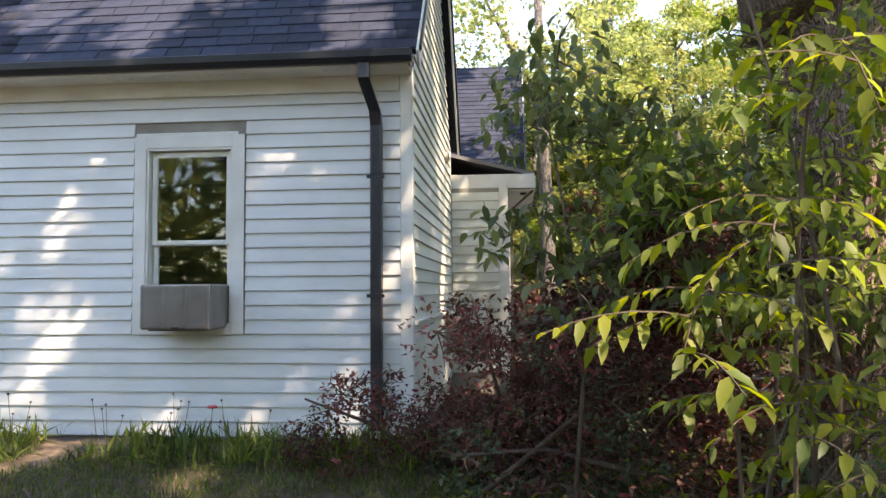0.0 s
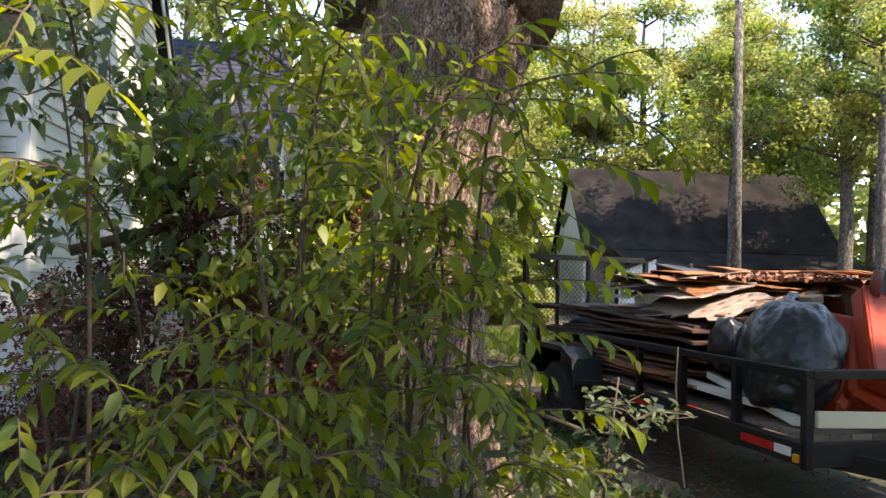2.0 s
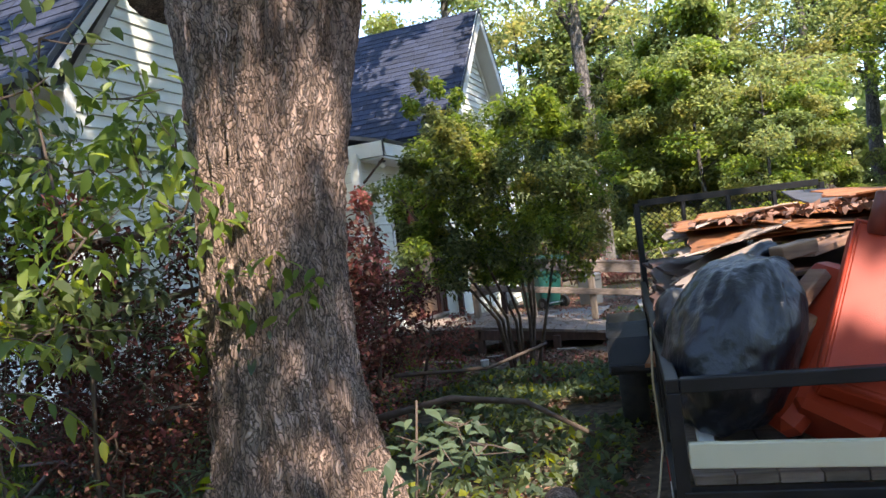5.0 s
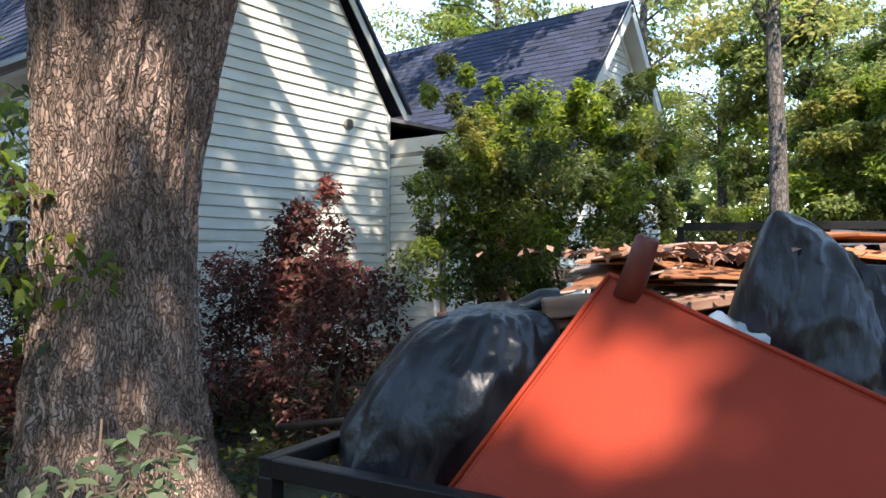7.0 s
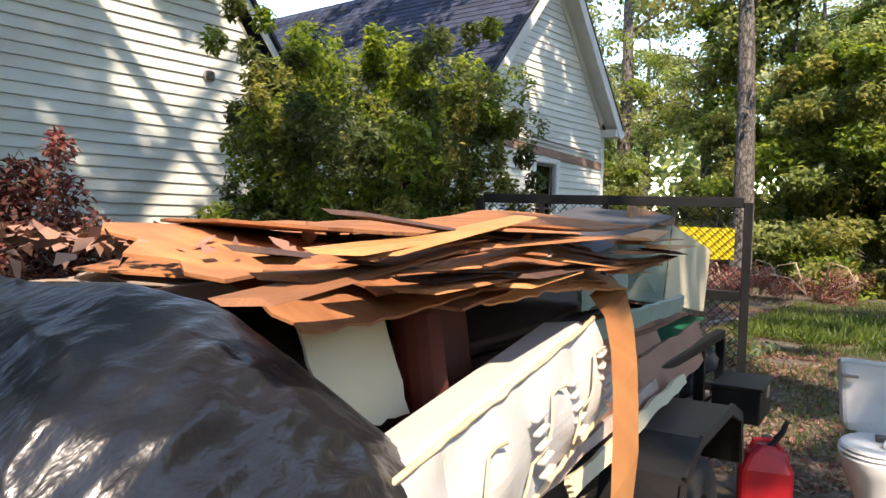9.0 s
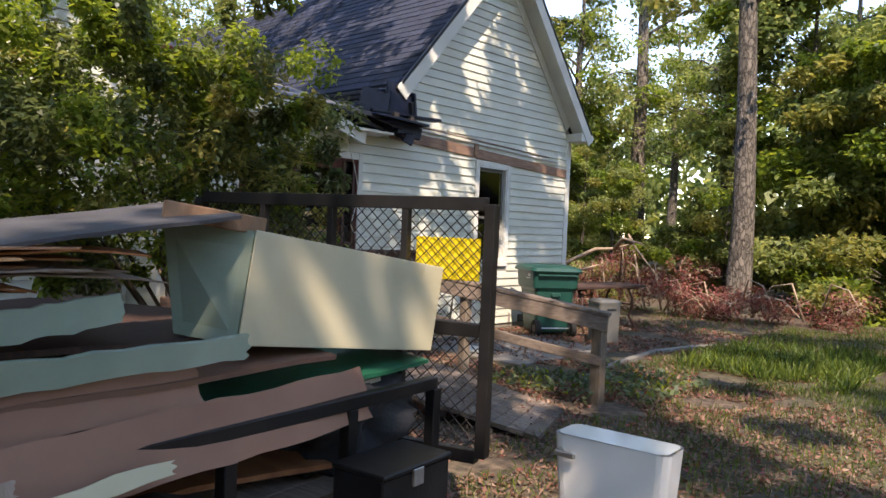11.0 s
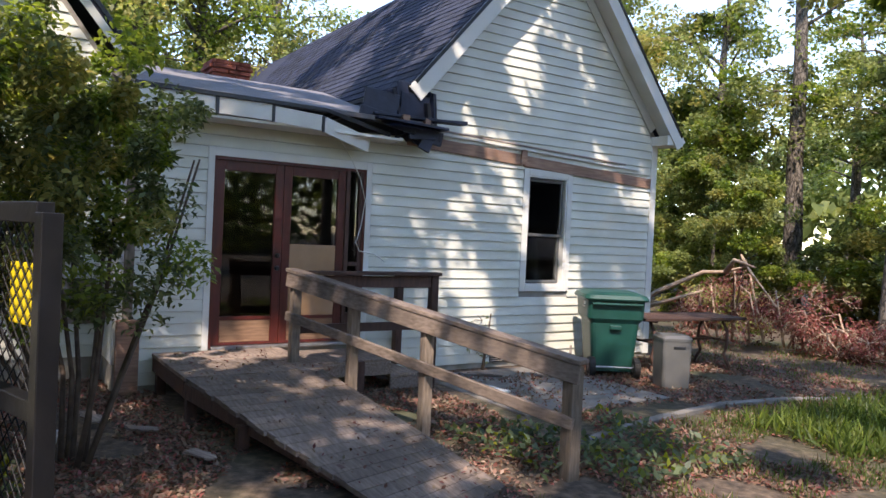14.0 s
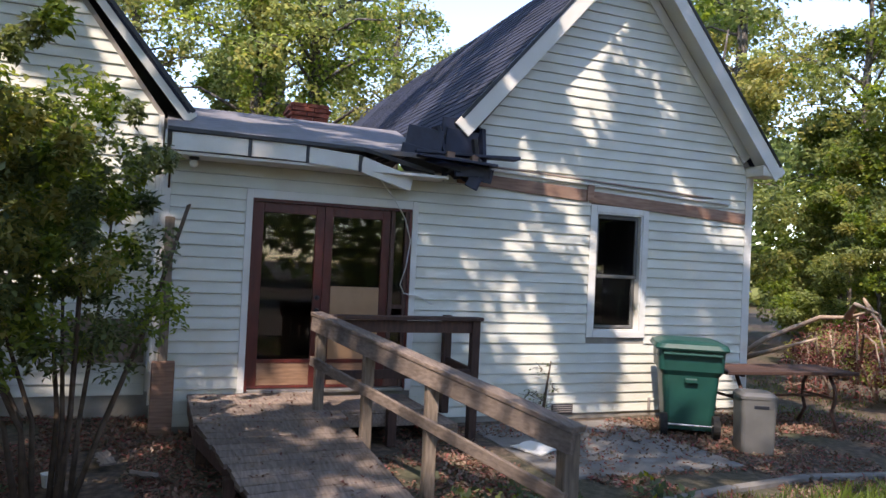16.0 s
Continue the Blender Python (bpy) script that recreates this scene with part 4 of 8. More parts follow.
def build_porch_edge():
    p = thing("porch_fascia", "peeling white fascia boards sagging at the edge of the low roof", "fascia")
    ys = [(4.0, 2.92, 4.72, 2.925), (4.75, 2.925, 5.30, 2.92), (5.33, 2.91, 5.86, 2.88), (5.89, 2.87, 6.5, 2.72)]
    for y0, z0, y1, z1 in ys:
        trim_board("fascia_board", (1.18, y0, z0), (1.18 - (0.12 if y0 > 5.8 else 0), y1, z1), 0.02, 0.17, p)
    for y, z in ((4.735, 2.925), (5.315, 2.915), (5.875, 2.875)):
        trim_board("splice", (1.196, y, z - 0.09), (1.196, y, z + 0.085), 0.01, 0.035, p, M_BLACK, "dark gap cover")
    bm = bmesh.new()
    box(bm, (WX + 0.002, 4.0, 2.80), (1.165, 6.9, 2.83), bevel=0.003)
    part("soffit_panel", bm, M_TRIM, p)
    trim_board("drip_edge", (1.2, 3.96, 3.035), (1.2, 5.9, 3.025), 0.03, 0.045, p, M_BLACK, "dark roofing edge")
    trim_board("drip_edge", (1.2, 5.9, 3.025), (1.1, 6.75, 2.86), 0.03, 0.045, p, M_BLACK, "dark roofing edge")
    trim_board("end_fascia", (0.0, 3.95, 2.93), (1.17, 3.95, 2.93), 0.02, 0.2, p)
    trim_board("bracket", (1.15, 4.0, 2.80), (WX + 0.03, 4.0, 2.50), 0.02, 0.03, p, M_DARKWOOD, "thin dark bracket")
    # torn corner where the two roofs meet
    t = thing("torn_eave_corner", "torn eave corner hanging in dark underlay and broken boards", "roof damage", pose(1.0, 6.85, 3.1))
    rng = random.Random(8)
    bm = bmesh.new()
    g = [[bm.verts.new((-0.5 + 0.75 * i / 8 + 0.03 * rng.random(), -0.25 + 0.75 * j / 8, 0.12 - 0.035 * i + 0.05 * rng.random())) for i in range(9)] for j in range(9)]
    for j in range(8):
        for i in range(8):
            bm.faces.new((g[j][i], g[j][i + 1], g[j + 1][i + 1], g[j + 1][i]))
    r = bmesh.ops.solidify(bm, geom=list(bm.faces), thickness=0.02)
    part("underlay", bm, M_TARP, t)
    for a, b, w, h, mt in (((0.08, 0.02, 0.12), (0.06, 0.42, 0.10), 0.04, 0.34, M_TARP), ((-0.1, 0.42, 0.1), (0.1, 0.5, 0.12), 0.06, 0.42, M_TARP), ((0.1, -0.35, -0.02), (0.14, 0.9, 0.0), 0.16, 0.03, M_TARP), ((0.0, 0.2, -0.14), (0.08, 0.62, -0.22), 0.06, 0.16, M_TARP), ((-0.3, -0.3, 0.02), (0.12, 0.95, 0.02), 0.10, 0.035, M_TARP), ((0.06, -0.1, -0.05), (0.05, 0.55, -0.08), 0.03, 0.12, M_TARP),
                           ((-0.2, 0.1, -0.12), (0.1, 0.6, -0.20), 0.04, 0.10, M_TARP), ((-0.28, 0.42, -0.1), (0.0, 0.46, 0.36), 0.05, 0.18, M_TARP),
                           ((-0.2, 0.2, 0.0), (-0.15, 0.25, 0.36), 0.04, 0.05, M_TARP), ((0.02, 0.0, -0.03), (0.03, 0.12, -0.03), 0.05, 0.08, M_NEWWOOD), ((-0.02, 0.4, -0.03), (0.04, 0.5, -0.04), 0.05, 0.08, M_NEWWOOD),
                           ((-0.1, 0.3, -0.2), (0.05, 0.4, -0.34), 0.03, 0.05, M_TARP), ((0.02, -0.42, 0.16), (0.10, -0.02, 0.10), 0.05, 0.26, M_TARP), ((0.06, -0.1, 0.30), (0.02, 0.1, -0.2), 0.12, 0.05, M_TARP), ((0.10, -0.5, 0.0), (0.16, 0.2, -0.14), 0.04, 0.14, M_TARP),
                           ((0.10, -0.34, -0.07), (0.12, 0.60, -0.11), 0.32, 0.03, M_TARP), ((0.07, -0.02, 0.30), (0.05, 0.34, 0.30), 0.03, 0.22, M_TARP), ((0.05, -0.02, 0.07), (0.06, 0.36, 0.08), 0.035, 0.26, M_TARP),
                           ((0.11, 0.14, -0.18), (0.13, 0.48, -0.16), 0.05, 0.15, M_TARP), ((0.11, 0.30, -0.27), (0.13, 0.44, -0.33), 0.04, 0.15, M_TARP), ((0.16, 0.34, 0.18), (0.14, 0.40, -0.1), 0.07, 0.05, M_BLACK),
                           ((0.18, 0.0, -0.03), (0.17, 0.1, -0.03), 0.06, 0.07, M_BEAM), ((0.18, 0.3, -0.04), (0.17, 0.38, -0.05), 0.06, 0.07, M_BEAM)):
        trim_board("broken_board", a, b, w, h, t, mt)
    bm = bmesh.new()
    n = 10
    loops = []
    for i in range(n + 1):
        f = i / n
        loops.append([(0.02 * rng.random() - 0.18, 0.05 + 0.4 * f, 0.36 + 0.05 * f), (-0.02 + 0.05 * rng.random(), 0.05 + 0.4 * f, 0.1), (0.03 * rng.random() - 0.1, 0.05 + 0.4 * f, -0.2 - 0.1 * rng.random())])
    bridge(bm, loops, closed=False)
    bmesh.ops.solidify(bm, geom=list(bm.faces), thickness=0.01)
    part("hanging_felt", bm, M_TARP, t)
    # black gutter end of the wing eave
    for k, (z, x) in enumerate(((3.46, 1.12), (3.40, 1.09), (3.34, 1.06))):
        trim_board("eave_layer", (-3.0, 7.0 + 0.02 * k, z), (x, 7.0 + 0.02 * k, z), 0.06, 0.05, t, M_BLACK).matrix_basis = pose(-1.0, -6.85, -3.1)
    b = thing("porch_light", "bare round bulb under the porch eave", "light", pose(1.02, 4.22, 2.78))
    bm = bmesh.new()
    bmesh.ops.create_uvsphere(bm, u_segments=16, v_segments=10, radius=0.042, matrix=pose(0, 0, -0.045))
    part("bulb", bm, M_BULB, b, smooth=True)
    bm = bmesh.new()
    tube(bm, [(0, 0, 0.03), (0, 0, 0.0), (0, 0, -0.012)], [0.05, 0.05, 0.03], 14)
    part("socket", bm, M_BLACK, b)
    c = thing("loose_cable", "thin white cable hanging loose beside the doors", "cable")
    bm = bmesh.new()
    pts = [(1.10, 5.95, 2.78), (1.05, 6.15, 2.74), (0.95, 6.35, 2.55), (0.84, 6.52, 2.35), (0.83, 6.60, 2.1), (0.83, 6.56, 1.8), (0.83, 6.50, 1.6), (0.83, 6.55, 1.5), (0.83, 6.75, 1.47), (0.83, 6.9, 1.38)]
    tube(bm, pts, [0.006] * len(pts), 6)
    part("wire", bm, M_TRIM, c, smooth=True)


build_porch_edge()


def build_beam():
    b = thing("gable_beam", "bare reddish boards across the gable wall under ragged siding", "beam")
    z0, z1 = 2.95, 2.80
    for y0, y1, za, zb in ((7.15, 8.95, 2.99, 2.90), (8.97, 11.5, 2.895, 2.775)):
        trim_board("board", (WX + 0.028, y0, za - 0.10), (WX + 0.028, y1, zb - 0.10), 0.02, 0.15, b, M_BEAM)
    trim_board("board", (WX + 0.045, 8.92, 2.845), (WX + 0.045, 9.02, 2.84), 0.02, 0.2, b, M_BEAM)
    trim_board("flashing", (WX + 0.05, 7.15, 3.06), (WX + 0.055, 10.9, 2.92), 0.035, 0.022, b, M_PLYGREY)
    trim_board("flashing", (WX + 0.04, 7.15, 3.02), (WX + 0.04, 11.2, 2.86), 0.03, 0.03, b, M_TRIM)


build_beam()


def build_chimney():
    c = thing("chimney", "low red brick chimney behind the porch roof", "chimney", pose(-3.5, 6.15, 3.5))
    bm = bmesh.new()
    box(bm, (-0.25, -0.25, 0), (0.25, 0.25, 0.88))
    part("core", bm, M_MORTAR, c)
    bm = bmesh.new()
    box(bm, (-0.1, -0.032, 0), (0.1, 0.032, 0.06), bevel=0.004)
    me = mesh_of("brick", bm, M_BRICK)
    for r in range(11):
        out = 0.26 + (0.05 if r == 9 else 0.025 if r in (8, 10) else 0)
        for s in range(4):
            for k in range(3):
                ob = new("brick", me)
                ob.parent = c
                off = (k - 1) * 0.213 + (0.05 if r % 2 else -0.05)
                ob.matrix_basis = Matrix.Rotation(s * math.pi / 2, 4, "Z") @ pose(max(-0.2, min(0.2, off)), out, 0.1 + r * 0.072)


build_chimney()


def build_misc_house():
    v = thing("wall_vent", "small round grey vent on the gable wall", "vent", pose(0.0, 3.12, 3.13, 0, 90, 0))
    bm = bmesh.new()
    tube(bm, [(0, 0, 0.0), (0, 0, 0.05), (0, 0, 0.055)], [0.075, 0.075, 0.06], 20)
    part("collar", bm, M_AC, v)
    bm = bmesh.new()
    for k in range(5):
        box(bm, (-0.05 + k * 0.022, -0.05, 0.055), (-0.042 + k * 0.022, 0.05, 0.062))
    part("louvre", bm, M_BLACK, v)
    h = thing("crawl_hatch", "small weathered hatch at the foot of the gable wall", "hatch", pose(0.022, 3.05, 0.62))
    bm = bmesh.new()
    box(bm, (0, 0, 0), (0.02, 0.8, 0.5), bevel=0.004)
    part("panel", bm, M_PLYGREY, h)
    bm = bmesh.new()
    box(bm, (0.02, -0.05, 0.48), (0.05, 0.85, 0.56), bevel=0.004)
    part("lintel", bm, M_TRIM, h)
    b = thing("corner_post", "tall brown weathered board at the porch corner", "board", pose(WX + 0.07, 4.03, 0.2))
    bm = bmesh.new()
    box(bm, (-0.02, -0.045, 0), (0.02, 0.045, 2.0), bevel=0.004)
    part("board", bm, M_POSTWOOD, b)
    bm = bmesh.new()
    box(bm, (-0.03, -0.1, -0.2), (0.03, 0.12, 0.55), bevel=0.01)
    part("broken_base", bm, M_NEWWOOD, b, "raw split wood at the foot")
    for y in (8.55, 10.25):
        f = thing("foundation_vent", "small dark vent opening at the foot of the wall", "vent", pose(WX + 0.02, y, 0.07))
        bm = bmesh.new()
        box(bm, (0, 0, 0), (0.012, 0.3, 0.12), bevel=0.003)
        part("plate", bm, M_BLACK, f)
        bm = bmesh.new()
        for k in range(4):
            box(bm, (0.012, 0.01, 0.02 + 0.026 * k), (0.018, 0.29, 0.03 + 0.026 * k))
        part("slats", bm, M_AC, f)
    w = thing("utility_conduit", "thin grey conduit on the rear wall", "pipe", pose(WX + 0.03, 10.0, 0.08))
    bm = bmesh.new()
    tube(bm, [(0, 0, 0), (0, 0, 0.16)], [0.018, 0.018], 8)
    part("pipe", bm, M_AC, w)


build_misc_house()

# ---- the ramp ----
def build_ramp():
    r = thing("wooden_ramp", "weathered grey plank ramp with a sturdy handrail up to the doors", "ramp")
    rng = random.Random(4)
    # level landing before the doors
    for k in range(9):
        bm = bmesh.new()
        x = WX + 0.05 + k * 0.148
        box(bm, (x, 4.28, 0.37), (x + 0.142, 5.62, 0.405 + 0.003 * rng.random()), bevel=0.004)
        part("plank", bm, M_GREYWOOD, r)
    n = 22
    a0, b0, a1, b1 = Vector((2.12, 4.30, 0.40)), Vector((2.16, 5.56, 0.40)), Vector((5.12, 4.88, 0.05)), Vector((4.74, 5.78, 0.05))
    for k in range(n):
        f, g = k / n, (k + 0.955) / n
        j = 0.03 * rng.random()
        side = (b0 - a0).normalized()
        pts = [a0.lerp(a1, f) - side * j, b0.lerp(b1, f), b0.lerp(b1, g), a0.lerp(a1, g) - side * j]
        bm = bmesh.new()
        bridge(bm, [[p - Vector((0, 0, 0.036)) for p in pts], [p + Vector((0, 0, 0.003 * rng.random())) for p in pts]])
        bmesh.ops.recalc_face_normals(bm, faces=bm.faces)
        part("plank", bm, M_GREYWOOD, r)
    for p, q in ((a0, a1), (b0, b1), (a0.lerp(b0, 0.5), a1.lerp(b1, 0.5))):
        bm = bmesh.new()
        bar(bm, p + Vector((0.02, 0, -0.11)), q + Vector((-0.9, -0.06, 0.04)), 0.04, 0.13)
        part("joist", bm, M_DARKWOOD, r)
    for p in ((2.1, 4.36), (3.1, 4.5), (2.1, 5.5), (0.9, 4.36)):
        bm = bmesh.new()
        box(bm, (p[0] - 0.045, p[1] - 0.045, -0.05), (p[0] + 0.045, p[1] + 0.045, 0.33 if p[0] < 3 else 0.2), bevel=0.005)
        part("footing_post", bm, M_DARKWOOD, r)
    bm = bmesh.new()
    bar(bm, (0.82, 4.31, 0.29), (2.1, 4.31, 0.29), 0.04, 0.14)
    part("rim_joist", bm, M_DARKWOOD, r)
    # handrail
    A, B = Vector((1.70, 5.42, 1.28)), Vector((4.74, 6.40, 0.835))
    d = (B - A)
    for f, w in ((0.01, 0.09), (0.27, 0.09), (0.55, 0.09), (0.985, 0.11)):
        p = A + d * f
        bm = bmesh.new()
        box(bm, (p.x - w / 2, p.y - w / 2, -0.05), (p.x + w / 2, p.y + w / 2, p.z - 0.02), bevel=0.006)
        part("post", bm, M_POSTWOOD, r)
    out = Vector((d.y, -d.x, 0)).normalized() * 0.06
    bm = bmesh.new()
    bar(bm, A - d * 0.01 + out + Vector((0, 0, -0.06)), B + d * 0.012 + out + Vector((0, 0, -0.06)), 0.038, 0.14, 0.006)
    part("side_rail", bm, M_GREYWOOD, r)
    bm = bmesh.new()
    bar(bm, A - d * 0.012 + out * 0.3 + Vector((0, 0, 0.03)), B + d * 0.015 + out * 0.3 + Vector((0, 0, 0.03)), 0.14, 0.038, 0.006)
    part("cap_rail", bm, M_GREYWOOD, r)
    bm = bmesh.new()
    bar(bm, A - d * 0.01 + out + Vector((0, 0, -0.42)), B + out + Vector((0, 0, -0.42)), 0.038, 0.09, 0.006)
    part("mid_rail", bm, M_GREYWOOD, r)
    s = thing("side_steps", "dark wooden landing and steps beside the ramp with a square rail", "steps")
    for x0, x1, y0, y1, z in ((0.82, 1.62, 5.64, 6.60, 0.36), (0.82, 1.62, 6.60, 6.95, 0.19)):
        for k in range(4):
            bm = bmesh.new()
            w = (x1 - x0) / 4
            box(bm, (x0 + k * w + 0.003, y0, z - 0.036), (x0 + (k + 1) * w - 0.003, y1, z), bevel=0.004)
            part("tread", bm, M_GREYWOOD, s)
        bm = bmesh.new()
        box(bm, (x1 - 0.03, y0, z - 0.17), (x1 + 0.008, y1, z - 0.038), bevel=0.004)
        part("riser", bm, M_GREYWOOD, s)
    for x, y, z0, z1 in ((1.66, 7.08, -0.05, 1.27), (0.88, 7.08, 0.15, 1.27), (1.66, 6.2, 0.0, 0.36)):
        bm = bmesh.new()
        box(bm, (x - 0.045, y - 0.045, z0), (x + 0.045, y + 0.045, z1), bevel=0.005)
        part("post", bm, M_DARKWOOD, s)
    for p, q, w, h in (((1.70, 5.45, 1.29), (1.66, 7.15, 1.29), 0.13, 0.038), ((1.66, 5.45, 1.20), (1.66, 7.13, 1.20), 0.038, 0.12), ((0.85, 7.08, 0.75), (1.66, 7.08, 0.72), 0.038, 0.09),
                       ((1.66, 5.5, 0.72), (1.66, 7.1, 0.72), 0.038, 0.09), ((0.85, 7.08, 1.22), (1.62, 7.08, 1.22), 0.038, 0.09)):
        bm = bmesh.new()
        bar(bm, p, q, w, h)
        part("rail", bm, M_DARKWOOD, s)


build_ramp()

# ---- the trailer ----
TM = pose(5.06, -2.19, 0, 0, 0, 7)        # its front left corner; local x across, y to the rear
TW, TL = 1.66, 4.62


def local(u, v, z=0, rx=0, ry=0, rz=0):
    return TM @ pose(u, v, z, rx, ry, rz)


def build_trailer():
    t = thing("utility_trailer", "black single-axle utility trailer with low side rails, loaded with rubbish", "trailer", TM)

    def bars(name, items, mat=M_TRAILER, label=""):
        for p, q, w, h in items:
            bm = bmesh.new()
            bar(bm, p, q, w, h, 0.004)
            part(name, bm, mat, t, label)
    bars("top_rail", [((0, -0.02, 0.94), (0, TL, 0.94), 0.05, 0.05), ((TW, -0.02, 0.94), (TW, TL, 0.94), 0.05, 0.05), ((0.026, 0, 0.94), (TW - 0.026, 0, 0.94), 0.05, 0.05)])
    for u in (0, TW):
        for v in (0.0, 0.62, 1.24, 1.86, 3.55, 4.1, TL):
            bm = bmesh.new()
            box(bm, (u - 0.025, v - 0.025, 0.42), (u + 0.025, v + 0.025, 0.915), bevel=0.003)
            part("rail_post", bm, M_TRAILER, t)
    bm = bmesh.new()
    box(bm, (TW / 2 + 0.05, -0.025, 0.42), (TW / 2 + 0.1, 0.025, 0.915), bevel=0.003)
    part("rail_post", bm, M_TRAILER, t)
    bars("side_frame", [((-0.005, 0, 0.5), (-0.005, TL, 0.5), 0.06, 0.13), ((TW + 0.005, 0, 0.5), (TW + 0.005, TL, 0.5), 0.06, 0.13), ((0, 0, 0.5), (TW, 0, 0.5), 0.06, 0.13), ((0, TL, 0.5), (TW, TL, 0.5), 0.06, 0.13)])
    # cream stands in for the yellowish-white highlight on this rail
    bars("front_channel", [((0.03, -0.035, 0.70), (TW / 2, -0.035, 0.68), 0.03, 0.09)], M_CREAM, "metal rail across the front, its yellowish-white highlight painted cream")
    for k in range(11):
        bm = bmesh.new()
        w = (TW - 0.08) / 11
        box(bm, (0.04 + k * w + 0.002, 0.04, 0.565), (0.04 + (k + 1) * w - 0.002, TL - 0.04, 0.60), bevel=0.003)
        part("deck_board", bm, M_GREYWOOD, t)
    # tongue with its deck and jack
    bars("tongue", [((0.25, 0.1, 0.45), (TW / 2, -1.25, 0.45), 0.06, 0.10), ((TW - 0.25, 0.1, 0.45), (TW / 2, -1.25, 0.45), 0.06, 0.10)])
    bm = bmesh.new()
    box(bm, (TW / 2 - 0.3, -0.62, 0.51), (TW - 0.32, -0.06, 0.535), bevel=0.003)
    part("tongue_deck", bm, M_GREYWOOD, t)
    bm = bmesh.new()
    tube(bm, [(TW / 2, -1.1, 0.02), (TW / 2, -1.1, 0.86)], [0.028, 0.028], 10)
    tube(bm, [(TW / 2, -1.1, 0.86), (TW / 2 + 0.18, -1.1, 0.86)], [0.01, 0.01], 6)
    box(bm, (TW / 2 - 0.08, -1.18, 0.0), (TW / 2 + 0.08, -1.02, 0.02))
    part("jack", bm, M_METAL, t)
    # reflectors along the frame and on the front
    for u, s in ((-0.036, -1), (TW + 0.036, 1)):
        for v in (0.08, 1.42, 3.7):
            bm = bmesh.new()
            box(bm, (min(u, u + s * 0.003), v + 0.14, 0.475), (max(u, u + s * 0.003), v + 0.44, 0.525))
            part("reflector", bm, M_RED, t, "red reflector strip")
            bm = bmesh.new()
            box(bm, (min(u, u + s * 0.003), v, 0.475), (max(u, u + s * 0.003), v + 0.138, 0.525))
            part("reflector_white", bm, M_WHITE, t, "white reflector strip")
        bm = bmesh.new()
        box(bm, (min(u, u + s * 0.02), 0.01, 0.455), (max(u, u + s * 0.02), 0.05, 0.5), bevel=0.003)
        part("marker_lamp", bm, M_AMBER, t, "amber marker lamp")
    bm = bmesh.new()
    box(bm, (1.05, -0.66, 0.44), (1.2, -0.635, 0.52), bevel=0.003)
    part("plate", bm, M_YELLOW, t, "small yellow plate")
    bm = bmesh.new()
    box(bm, (1.22, -0.66, 0.42), (1.62, -0.64, 0.5), bevel=0.003)
    part("reflector", bm, M_RED, t, "red reflector strip")
    bars("tongue_cross", [((0.9, -0.62, 0.47), (1.66, -0.62, 0.47), 0.04, 0.06)])
    bars("axle", [((-0.1, 3.0, 0.34), (TW + 0.1, 3.0, 0.34), 0.06, 0.06)])
    for side in (-1, 1):
        u = -0.17 if side < 0 else TW + 0.17
        wheel = new("wheel")
        wheel.parent = t
        wheel.matrix_basis = pose(u, 3.0, 0.335, 0, 90, 0)
        bm = bmesh.new()
        prof = [(0.19, -0.09), (0.25, -0.10), (0.31, -0.095), (0.332, -0.07), (0.337, 0.0), (0.332, 0.07), (0.31, 0.095), (0.25, 0.10), (0.19, 0.09)]
        ring = [[bm.verts.new((r * math.cos(a), r * math.sin(a), z)) for r, z in prof] for a in [2 * math.pi * k / 40 for k in range(40)]]
        for k in range(40):
            for i in range(len(prof) - 1):
                bm.faces.new((ring[k][i], ring[(k + 1) % 40][i], ring[(k + 1) % 40][i + 1], ring[k][i + 1]))
        part("tyre", bm, M_TYRE, wheel, smooth=True)
        bm = bmesh.new()
        for s in (-1, 1):
            bmesh.ops.create_circle(bm, cap_ends=True, segments=28, radius=0.192, matrix=pose(0, 0, 0.055 * s))
            tube(bm, [(0, 0, 0.05 * s), (0, 0, 0.09 * s)], [0.06, 0.045], 12)
            for k in range(5):
                a = 2 * math.pi * k / 5
                tube(bm, [(0.085 * math.cos(a), 0.085 * math.sin(a), 0.05 * s), (0.085 * math.cos(a), 0.085 * math.sin(a), 0.075 * s)], [0.012, 0.012], 6)
        tube(bm, [(0, 0, -0.088), (0, 0, 0.088)], [0.194, 0.194], 28, cap=False)
        part("rim", bm, M_RIM, wheel)
        bm = bmesh.new()
        outer = [(2.42, 0.52), (2.50, 0.74), (2.72, 0.82), (3.28, 0.82), (3.5, 0.74), (3.58, 0.52)]
        u0, u1 = (-0.31, -0.03) if side < 0 else (TW + 0.03, TW + 0.31)
        bridge(bm, [[(x, v, z + 0.012) for v, z in outer] + [(x, v, z - 0.012) for v, z in reversed(outer)] for x in (u0, u1)])
        bmesh.ops.recalc_face_normals(bm, faces=bm.faces)
        fender = part("fender", bm, M_TRAILER, t)
        lip = u0 if side < 0 else u1
        for (va, za), (vb, zb) in zip(outer, outer[1:]):
            bm = bmesh.new()
            bar(bm, (lip, va, za), (lip, vb, zb), 0.012, 0.045, 0)
            part("fender_lip", bm, M_TRAILER, fender)
    bars("fender_brace", [((TW, 2.35, 0.56), (TW + 0.3, 2.4, 0.56), 0.04, 0.04), ((TW, 3.65, 0.56), (TW + 0.3, 3.6, 0.56), 0.04, 0.04), ((0, 2.35, 0.56), (-0.3, 2.4, 0.56), 0.04, 0.04)])
